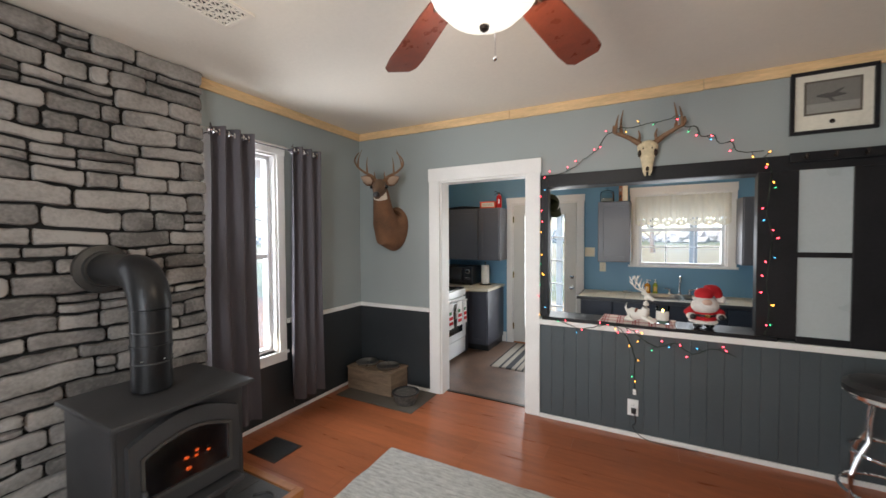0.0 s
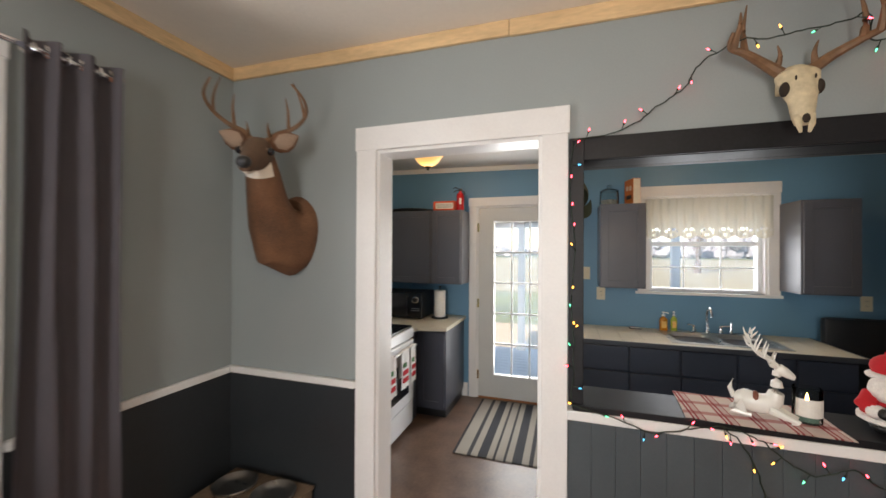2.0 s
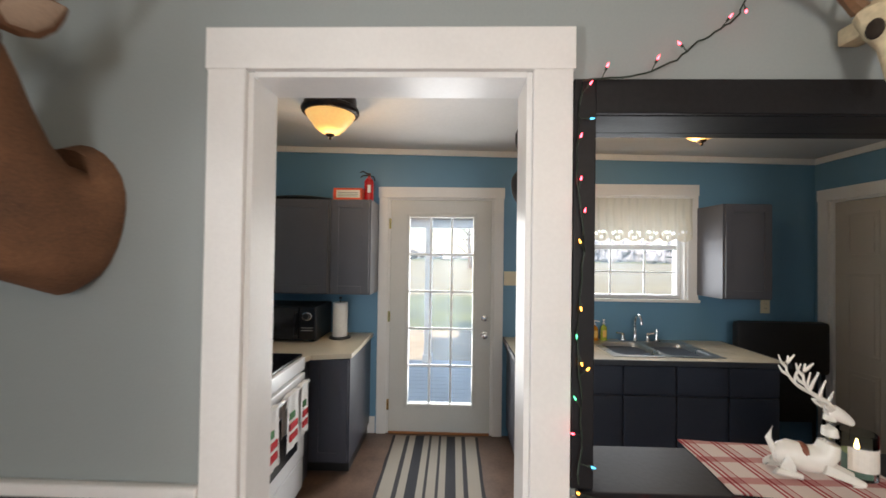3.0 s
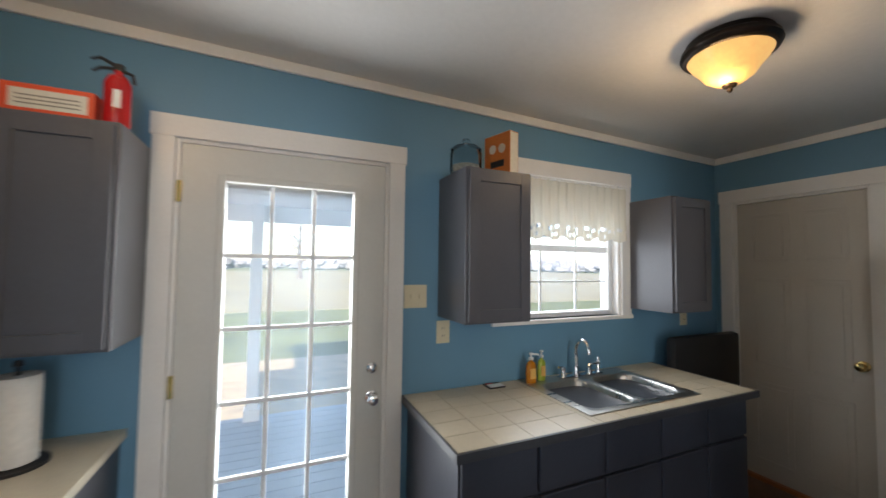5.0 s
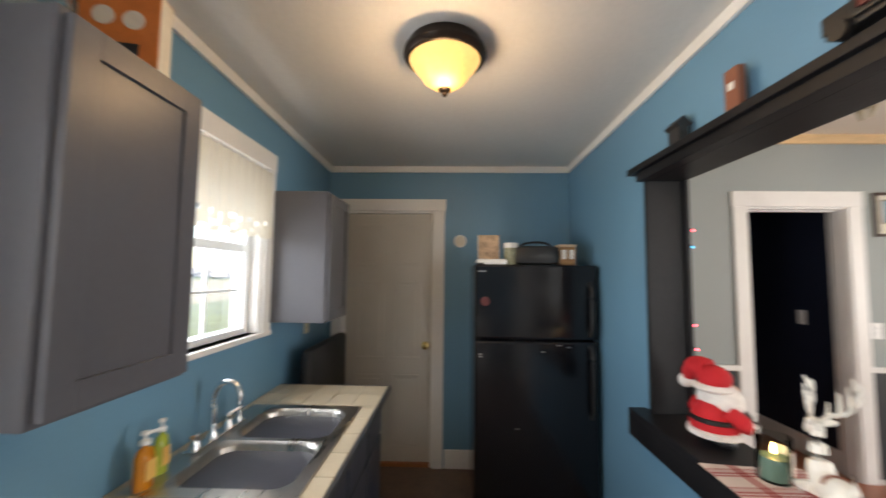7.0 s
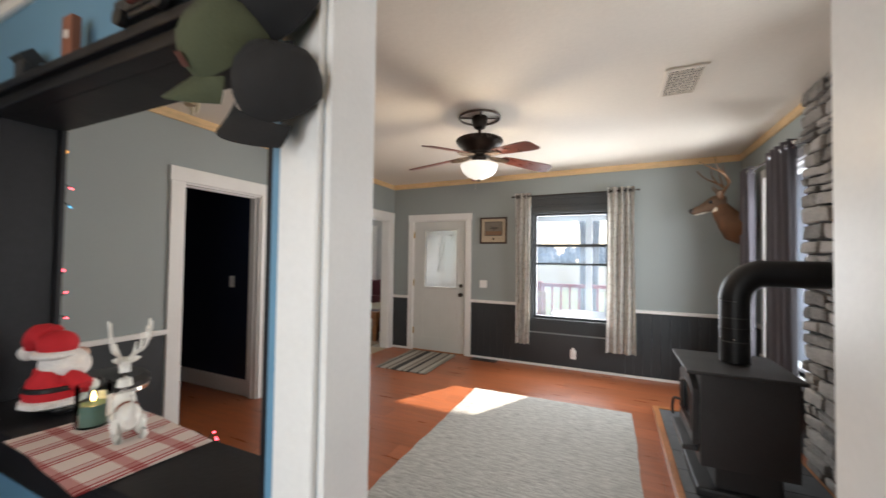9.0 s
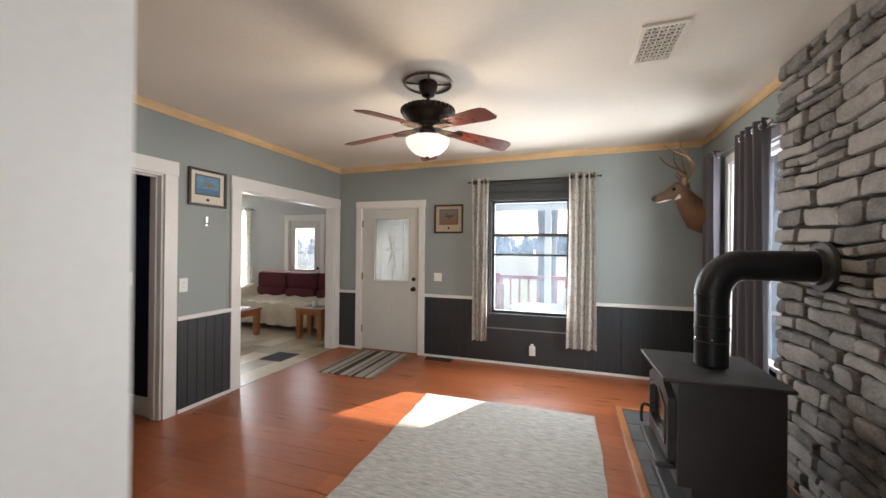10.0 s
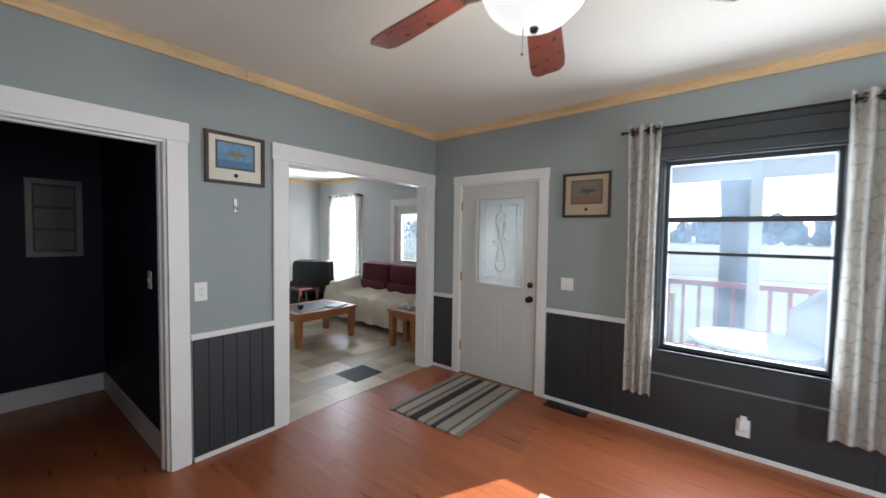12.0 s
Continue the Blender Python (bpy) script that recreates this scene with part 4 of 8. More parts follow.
# ---- curtains ----
def curtain(name, axis, u0, u1, d, z0, z1, folds, material, label, group, amp=0.035, flare=0.12, grommet=None, sign=1):
    """A pleated panel on grommets; u runs along the wall, d is its distance plane."""
    ob = thing(name, (0, 0, 0), label, "curtain", group)
    bm = bmesh.new()
    n, rows = folds * 10, 14
    um = (u0 + u1) / 2
    for off in (0.0, 0.003):
        grid = []
        for r in range(rows + 1):
            t = r / rows
            row = []
            for k in range(n + 1):
                s = k / n
                u = um + (u0 + (u1 - u0) * s - um) * (1 + flare * t) + 0.006 * math.sin(9 * s + 5 * t)
                w = amp * (1 + 0.25 * math.sin(3 * s + 2 * t)) * math.cos(2 * math.pi * folds * s + 0.5 * math.sin(2.5 * t + s * 3))
                zz = z1 + (z0 - z1) * t + (0.004 * math.sin(17 * s) if r == rows else 0)
                dd = d + sign * (w + off)
                row.append(bm.verts.new((u, dd, zz) if axis == "x" else (dd, u, zz)))
            grid.append(row)
        for a, b in zip(grid, grid[1:]):
            for k in range(n):
                bm.faces.new((a[k], a[k + 1], b[k + 1], b[k]))
    part("panel", bm, material, ob, smooth=True)
    for k in range(folds * 2):
        s = (k + 0.5) / (folds * 2)
        u = u0 + (u1 - u0) * s
        bm = bmesh.new()
        c = Vector((u, d, z1 - 0.045) if axis == "x" else (d, u, z1 - 0.045))
        turn = pose(0, 0, 0, 0, 90, 20 * (-1) ** k) if axis == "x" else pose(0, 0, 0, 90, 0, 20 * (-1) ** k)
        m = Matrix.Translation(c) @ turn
        pts = [m @ Vector((0.024 * math.cos(a), 0.024 * math.sin(a), 0)) for a in [2 * math.pi * j / 14 for j in range(15)]]
        tube(bm, pts, 0.006, 6)
        part("grommet", bm, grommet or CHROME, ob, smooth=True)
    return ob


def rod(name, a, b, r, material, label):
    ob = thing(name, (0, 0, 0), label, "curtain rod")
    bm = bmesh.new()
    tube(bm, [a, b], r, 10)
    part("pole", bm, material, ob, smooth=True)
    for p in (a, b):
        bm = bmesh.new()
        ball(bm, p, r * 1.7, seg=10)
        part("finial", bm, material, ob, smooth=True)
    return ob


def bracket(parent, q, material):
    return pbox("bracket", parent, material, *q, 0.002)


g1 = "grey curtains at the west windows"
for nm, u0, u1, f in (("curtain", -1.68, -1.35, 3), ("curtain", -1.0, -0.69, 3)):
    curtain(nm, "y", u0, u1, 0.1, 0.13, 2.325, f, GREYCURTAIN, "mauve-grey blackout curtain panel with steel grommets", g1)
ob = rod("curtain_rod", (0.1, -1.66, 2.28), (0.1, -0.68, 2.28), 0.012, CHROME, "chrome curtain rod over the west window")
for y in (-1.665, -0.8):
    bracket(ob, (0.0, 0.1, y - 0.006, y + 0.006, 2.262, 2.27), CHROME)
for u0, u1, f in ((-3.98, -3.72, 2), (-3.26, -2.83, 4)):
    curtain("curtain", "y", u0, u1, 0.1, 0.2, 2.37, f, GREYCURTAIN, "mauve-grey blackout curtain panel with steel grommets", g1)
ob = rod("curtain_rod", (0.1, -4.0, 2.325), (0.1, -2.8, 2.325), 0.012, CHROME, "chrome curtain rod over the west window")
for y in (-3.99, -2.79):
    bracket(ob, (0.0, 0.1, y - 0.006, y + 0.006, 2.307, 2.315), CHROME)
# patterned white curtains
LACE = cloth("white_curtain_with_grey_scrolls", (0.78, 0.76, 0.72), 0.55)
n, l = LACE.node_tree.nodes, LACE.node_tree.links
base = n["Principled BSDF"].inputs["Base Color"].links[0].from_socket
geo, wv, rp, mx = n.new("ShaderNodeNewGeometry"), n.new("ShaderNodeTexVoronoi"), n.new("ShaderNodeValToRGB"), n.new("ShaderNodeMix")
wv.feature, wv.inputs["Scale"].default_value = "DISTANCE_TO_EDGE", 13
wv.inputs["Randomness"].default_value = 0.85
mp = n.new("ShaderNodeMapping")
mp.inputs["Scale"].default_value = (1.6, 1.6, 0.75)
l.new(geo.outputs["Position"], mp.inputs[0])
l.new(mp.outputs[0], wv.inputs["Vector"])
l.new(wv.outputs["Distance"], rp.inputs[0])
rp.color_ramp.elements[0].position, rp.color_ramp.elements[0].color = 0.03, (0.76, 0.72, 0.7, 1)
rp.color_ramp.elements[1].position, rp.color_ramp.elements[1].color = 0.07, (1, 1, 1, 1)
mx.data_type, mx.blend_type = "RGBA", "MULTIPLY"
mx.inputs["Factor"].default_value = 1.0
l.new(base, mx.inputs["A"])
l.new(rp.outputs[0], mx.inputs["B"])
l.new(mx.outputs["Result"], n["Principled BSDF"].inputs["Base Color"])
l.new(mx.outputs["Result"], [q for q in n if q.bl_idname == "ShaderNodeBsdfTranslucent"][0].inputs["Color"])
g2 = "white patterned curtains"
curtain("curtain", "x", 2.33, 2.55, S + 0.08, 0.29, 2.35, 3, LACE, "white curtain panel with grey scroll pattern, tied close", g2, amp=0.025, flare=-0.2, grommet=BRONZE)
curtain("curtain", "x", 1.08, 1.375, S + 0.08, 0.29, 2.36, 4, LACE, "white curtain panel with grey scroll pattern", g2, amp=0.028, flare=0.1, grommet=BRONZE)
ob = rod("curtain_rod", (1.03, S + 0.08, 2.315), (2.6, S + 0.08, 2.305), 0.008, BRONZE, "thin dark curtain rod over the front window")
for x in (1.09, 2.55):
    bracket(ob, (x - 0.005, x + 0.005, S, S + 0.08, 2.295, 2.302), BRONZE)
for u0, u1 in ((7.93, 8.25), (8.62, 8.98)):
    curtain("curtain", "x", u0, u1, LS + 0.09, 0.35, 2.32, 3, LACE, "white curtain panel with grey scroll pattern", g2, amp=0.03, grommet=BRONZE)
ob = rod("curtain_rod", (7.9, LS + 0.09, 2.28), (9.02, LS + 0.09, 2.28), 0.008, BRONZE, "thin dark curtain rod in the sitting room")
for x in (7.92, 9.0):
    bracket(ob, (x - 0.005, x + 0.005, LS, LS + 0.09, 2.262, 2.27), BRONZE)

# kitchen valance with a cut-work hem
val = thing("valance", (0, 0, 0), "sheer cream valance with a scalloped cut-work hem", "valance")
SHEER = cloth("sheer_cream_cloth", (0.72, 0.69, 0.6), 0.2, 0.05)
bm = bmesh.new()
cols, rows = 120, 16
V0, V1 = KW[0] - 0.03, KW[1] + 0.03
grid = []
for r in range(rows + 1):
    row = []
    for k in range(cols + 1):
        s = k / cols
        drop = 0.345 + 0.03 * abs(math.sin(math.pi * s * 7))
        row.append(bm.verts.new((V0 + (V1 - V0) * s, KN - 0.035 + 0.011 * math.sin(s * 95 + 0.6 * math.sin(r * 0.3)) * (0.5 + r / rows * 0.5), 2.04 - drop * r / rows)))
    grid.append(row)
for r in range(rows):
    for k in range(cols):
        s = k / cols * 7
        u, v = (s % 1) - 0.5, (rows - r) / rows - 0.16
        a = math.atan2(v * 2.4, u)
        rad = math.hypot(u, v * 2.4)
        if 0.09 < rad < 0.36 and math.cos(6 * a) > 0.15 and r > 9 and r < rows - 1:
            continue
        bm.faces.new((grid[r][k], grid[r][k + 1], grid[r + 1][k + 1], grid[r + 1][k]))
part("cloth", bm, SHEER, val, smooth=True)
bm = bmesh.new()
tube(bm, [(V0 - 0.01, KN - 0.035, 2.035), (V1 + 0.01, KN - 0.035, 2.035)], 0.006, 8)
part("rod", bm, PLASTIC, val, smooth=True)

# ---- rugs, floor registers ----
def rug(name, x0, x1, y0, y1, z, material, label, category, turn=0.0, uneven=0.006, thick=0.009):
    bm = bmesh.new()
    nx, ny = 40, 40
    cx, cy_ = (x0 + x1) / 2, (y0 + y1) / 2
    m = pose(0, 0, 0, 0, 0, turn)
    grids = []
    for top in (0, 1):
        g = []
        for i in range(nx + 1):
            row = []
            for j in range(ny + 1):
                px, py = (i / nx - 0.5) * (x1 - x0), (j / ny - 0.5) * (y1 - y0)
                edge = 1 if i in (0, nx) or j in (0, ny) else 0
                q = m @ Vector((px + edge * uneven * noise.noise((py * 6, px * 6, 1.3)), py + edge * uneven * noise.noise((px * 6, py * 6, 7.1)), 0))
                zz = (thick if not edge else thick * 0.5) * top + 0.0015 * (1 + noise.noise((px * 5, py * 5, 3.0))) * top
                row.append(bm.verts.new((q.x, q.y, zz)))
            g.append(row)
        grids.append(g)
    for g in grids:
        for i in range(nx):
            for j in range(ny):
                bm.faces.new((g[i][j], g[i + 1][j], g[i + 1][j + 1], g[i][j + 1]))
    for a, b in zip(*[[g[i][0] for i in range(nx + 1)] + [g[nx][j] for j in range(1, ny + 1)] + [g[i][ny] for i in range(nx - 1, -1, -1)] + [g[0][j] for j in range(ny - 1, 0, -1)] for g in grids]):
        pass
    ob = solid(name, bm, material, label, category, smooth=True)
    ob.matrix_basis = Matrix.Translation((cx, cy_, z))
    return ob


rug("area_rug", 1.14, 2.69, -3.225, -1.0, 0.001, RUGGREY, "mottled grey low-pile area rug on the laminate floor", "rug", 0.5, 0.012)
rug("door_mat", 3.425, 4.165, -4.43, -3.385, 0.001, DOORMAT, "brown striped woven mat in front of the door", "mat", 1.0)
rug("kitchen_mat", 1.14, 1.85, 0.96, 2.05, KF + 0.001, KMAT, "taupe and black striped mat at the back door", "mat", 0.0)


def register(x0, x1, y0, y1, z, along):
    ob = thing("floor_register", (0, 0, 0), "black metal floor register grille", "floor vent", "floor registers")
    pbox("frame", ob, BLACK, x0, x1, y0, y1, z, z + 0.004, 0.0015)
    n = 14
    for k in range(n):
        t0 = (k + 0.25) / n
        if along == "x":
            xx = x0 + 0.012 + (x1 - x0 - 0.024) * t0
            pbox("slat", ob, IRON, xx, xx + 0.008, y0 + 0.012, y1 - 0.012, z + 0.004, z + 0.007)
        else:
            yy = y0 + 0.012 + (y1 - y0 - 0.024) * t0
            pbox("slat", ob, IRON, x0 + 0.012, x1 - 0.012, yy, yy + 0.008, z + 0.004, z + 0.007)
    return ob


register(2.8, 3.17, -4.44, -4.3, 0.0, "x")
register(0.24, 0.53, -1.53, -1.29, 0.0, "y")
register(0.24, 0.52, -3.86, -3.62, 0.0, "y")
register(4.82, 5.16, -3.92, -3.55, 0.0, "x")


# ---- ceiling fan ----
fan = thing("ceiling_fan", (2.345, -2.23, 0), "dark bronze ceiling fan with cherry blades and a lit glass bowl", "ceiling fan")
CHERRY = mat("cherry_fan_blade", (0.15, 0.035, 0.02), 0.3, vary=0.25, scale=6, fine=30, stretch=(4, 4, 1), bump=0.004)
BOWL = mat("lit_opal_glass", (0.85, 0.85, 0.8), 0.3, emit=0.25, vary=0.02, bump=0)
FH = H - LSAG * 2.35
MEDAL = mat("dark_medallion", (0.12, 0.085, 0.065), 0.45, 0.5)
bm = bmesh.new()
tube(bm, [(0.17 * math.cos(a), 0.17 * math.sin(a), FH - 0.008) for a in [2 * math.pi * k / 36 for k in range(37)]], 0.009, 8)
for k in range(4):
    a = math.pi / 2 * k + 0.4
    tube(bm, [(0.05 * math.cos(a), 0.05 * math.sin(a), FH - 0.012), (0.17 * math.cos(a), 0.17 * math.sin(a), FH - 0.007)], 0.007, 6)
part("ceiling_ring", bm, MEDAL, fan, "open bronze ring with four spokes", smooth=True)
bm = bmesh.new()
lathe(bm, [(0.02, FH - 0.105), (0.045, FH - 0.095), (0.062, FH - 0.06), (0.07, FH - 0.02), (0.066, FH - 0.001)], Matrix(), 24)
part("canopy", bm, BRONZE, fan, smooth=True)
bm = bmesh.new()
lathe(bm, [(0.013, 2.44), (0.013, FH - 0.1)], Matrix(), 12)
part("downrod", bm, BRONZE, fan, smooth=True)
bm = bmesh.new()
lathe(bm, [(0.06, 2.292), (0.09, 2.298), (0.095, 2.318), (0.12, 2.326), (0.128, 2.345), (0.165, 2.385), (0.186, 2.405), (0.19, 2.428), (0.18, 2.446), (0.1, 2.455), (0.03, 2.46)], Matrix(), 40)
motor = part("motor_housing", bm, BRONZE, fan, smooth=True)
for k in range(32):
    a = 2 * math.pi * k / 32
    bm = bmesh.new()
    ball(bm, (0.186 * math.cos(a), 0.186 * math.sin(a), 2.43), 0.012, (1, 1, 1.3), 6)
    part("bead", bm, BRONZE, motor)
bm = bmesh.new()
lathe(bm, [(0.066, 2.235), (0.07, 2.25), (0.055, 2.268), (0.06, 2.29)], Matrix(), 24)
part("light_fitter", bm, BRONZE, fan, smooth=True)
bm = bmesh.new()
lathe(bm, [(0.01, 2.108), (0.05, 2.113), (0.1, 2.135), (0.14, 2.175), (0.156, 2.212), (0.157, 2.228), (0.12, 2.243), (0.066, 2.247)], Matrix(), 36)
bowl = part("glass_bowl", bm, BOWL, fan, "lit opal glass bowl", smooth=True)
bowl.visible_shadow = False
bm = bmesh.new()
lathe(bm, [(0.003, 2.088), (0.012, 2.094), (0.014, 2.104), (0.006, 2.11)], Matrix(), 12)
part("bowl_finial", bm, BRONZE, fan, smooth=True)
bm = bmesh.new()
tube(bm, [(0.02, 0.03, 2.12), (0.02, 0.03, 2.03)], 0.0015, 6)
ball(bm, (0.02, 0.03, 2.025), 0.006, seg=8)
part("pull_chain", bm, CHROME, fan)
IRONWORK = mat("antique_bronze_bracket", (0.16, 0.12, 0.09), 0.35, 0.8, vary=0.3)
for k in range(5):
    m = Matrix.Rotation(radians(289.5 + 72 * k), 4, "Z")
    bm = bmesh.new()
    out = [(0.215, -0.05), (0.3, -0.06), (0.56, -0.074), (0.625, -0.07), (0.652, -0.048), (0.655, 0.048), (0.628, 0.07), (0.56, 0.074), (0.3, 0.06), (0.215, 0.05), (0.195, 0.02), (0.195, -0.02)]
    flat = Matrix.Translation((0, 0, 2.318)) @ Matrix.Rotation(radians(7), 4, "Y") @ Matrix.Rotation(radians(-12), 4, "X")
    lo = [bm.verts.new(m @ (flat @ Vector((x, y, -0.003)))) for x, y in out]
    hi = [bm.verts.new(m @ (flat @ Vector((x, y, 0.003)))) for x, y in out]
    bm.faces.new(lo[::-1])
    bm.faces.new(hi)
    for i in range(len(out)):
        j = (i + 1) % len(out)
        bm.faces.new((lo[i], lo[j], hi[j], hi[i]))
    blade = part("blade", bm, CHERRY, fan)
    bm = bmesh.new()
    for q in (-1, 0, 1):
        tube(bm, [m @ Vector(p) for p in curve_pts([(0.075, q * 0.008, 2.305), (0.13, q * 0.032, 2.292), (0.19, q * 0.04, 2.284), (0.26, q * 0.02, 2.28)], 4)], 0.008, 6)
    for q in (0.15, 0.2):
        tube(bm, [m @ Vector((q + 0.016 * math.cos(a), 0.016 * math.sin(a), 2.288)) for a in [2 * math.pi * j / 12 for j in range(13)]], 0.005, 5)
    part("blade_iron", bm, IRONWORK, blade, smooth=True)

# ceiling vent
cv = thing("ceiling_vent", (0, 0, 0), "white stamped metal ceiling vent with a triangle lattice", "ceiling vent")
v0, v1, w0, w1 = 0.795, 1.0, -2.37, -1.97
# thin dark sheet stands in for the shade behind the lattice
pbox("backing", cv, mat("duct_shade", (0.03, 0.025, 0.02), 0.9), v0 + 0.01, v1 - 0.01, w0 + 0.01, w1 - 0.01, H - 0.004, H - 0.001)
for q in ((v0 - 0.015, v0 + 0.01, w0 - 0.015, w1 + 0.015), (v1 - 0.01, v1 + 0.015, w0 - 0.015, w1 + 0.015), (v0 + 0.01, v1 - 0.01, w0 - 0.015, w0 + 0.01), (v0 + 0.01, v1 - 0.01, w1 - 0.01, w1 + 0.015)):
    pbox("frame", cv, CEIL, *q, H - 0.012, H, 0.003)
bm = bmesh.new()
n = 5
for k in range(n + 1):
    xx = v0 + (v1 - v0) * k / n
    box(bm, xx - 0.004, xx + 0.004, w0, w1, H - 0.010, H - 0.005)
for k in range(11):
    yy = w0 + (w1 - w0) * k / 10
    box(bm, v0, v1, yy - 0.004, yy + 0.004, H - 0.0105, H - 0.0052)
for i in range(n):
    for k in range(10):
        a, b = Vector((v0 + (v1 - v0) * i / n, w0 + (w1 - w0) * k / 10, H - 0.008)), Vector((v0 + (v1 - v0) * (i + 1) / n, w0 + (w1 - w0) * (k + 1) / 10, H - 0.008))
        if (i + k) % 2:
            a.x, b.x = b.x, a.x
        tube(bm, [a, b], 0.004, 4)
part("lattice", bm, CEIL, cv)
sag(cv, LSAG, 0, 0)


# ---- kitchen lamps ----
GLOBE = mat("lit_amber_glass", (0.95, 0.56, 0.19), 0.35, emit=0.2, vary=0.12, scale=14, bump=0)
for x, y in ((3.08, 1.125), (0.895, 1.05)):
    kl = thing("ceiling_light", (x, y, 0), "flush bronze ceiling light with amber glass bowl, lit", "ceiling light", "kitchen ceiling lights")
    top_z = KH - KSAG * (x - KE)
    low = 2.197
    bm = bmesh.new()
    lathe(bm, [(0.148, low + 0.145), (0.158, low + 0.15), (0.166, low + 0.165), (0.162, low + 0.182), (0.15, low + 0.19), (0.146, top_z + 0.002)], Matrix(), 36)
    part("pan", bm, BRONZE, kl, smooth=True)
    bm = bmesh.new()
    lathe(bm, [(0.012, low + 0.03), (0.05, low + 0.04), (0.085, low + 0.066), (0.105, low + 0.096), (0.126, low + 0.12), (0.142, low + 0.147)], Matrix(), 36)
    gl = part("glass_bowl", bm, GLOBE, kl, "lit amber glass bowl", smooth=True)
    gl.visible_shadow = False
    bm = bmesh.new()
    lathe(bm, [(0.004, low), (0.011, low + 0.008), (0.008, low + 0.016), (0.022, low + 0.022), (0.026, low + 0.03), (0.01, low + 0.036)], Matrix(), 16)
    part("finial", bm, BRONZE, kl, smooth=True)


# ---- deer mounts, skull ----
FUR = mat("brown_deer_hide", (0.15, 0.07, 0.034), 0.85, vary=0.45, scale=7, fine=140, bump=0.05)
FACE = mat("grey_brown_deer_face", (0.12, 0.07, 0.042), 0.85, vary=0.25, scale=15, fine=140, bump=0.03)
EARTAN = mat("pale_ear_hair", (0.3, 0.21, 0.15), 0.9, vary=0.2, fine=140)
BIB = mat("white_hide", (0.75, 0.68, 0.58), 0.9, vary=0.1, fine=140, bump=0.03)
HORN = mat("antler", (0.19, 0.10, 0.05), 0.55, vary=0.3, scale=20, bump=0.03)
BONE = mat("aged_bone", (0.62, 0.52, 0.34), 0.6, vary=0.25, scale=20, bump=0.04)


def antler(parent, m, side, main, tines, material=HORN, r=0.014):
    bm = bmesh.new()
    pts = [m @ Vector((side * x, y, z)) for x, y, z in curve_pts(main, 5)]
    n = len(pts)
    tube(bm, pts, [r * (1.15 - 0.85 * k / (n - 1)) for k in range(n)], 8)
    for t in tines:
        p = [m @ Vector((side * x, y, z)) for x, y, z in curve_pts(t, 4)]
        tube(bm, p, [r * 0.7 * (1.05 - 0.9 * k / (len(p) - 1)) for k in range(len(p))], 7)
    return part("antler", bm, material, parent, smooth=True)


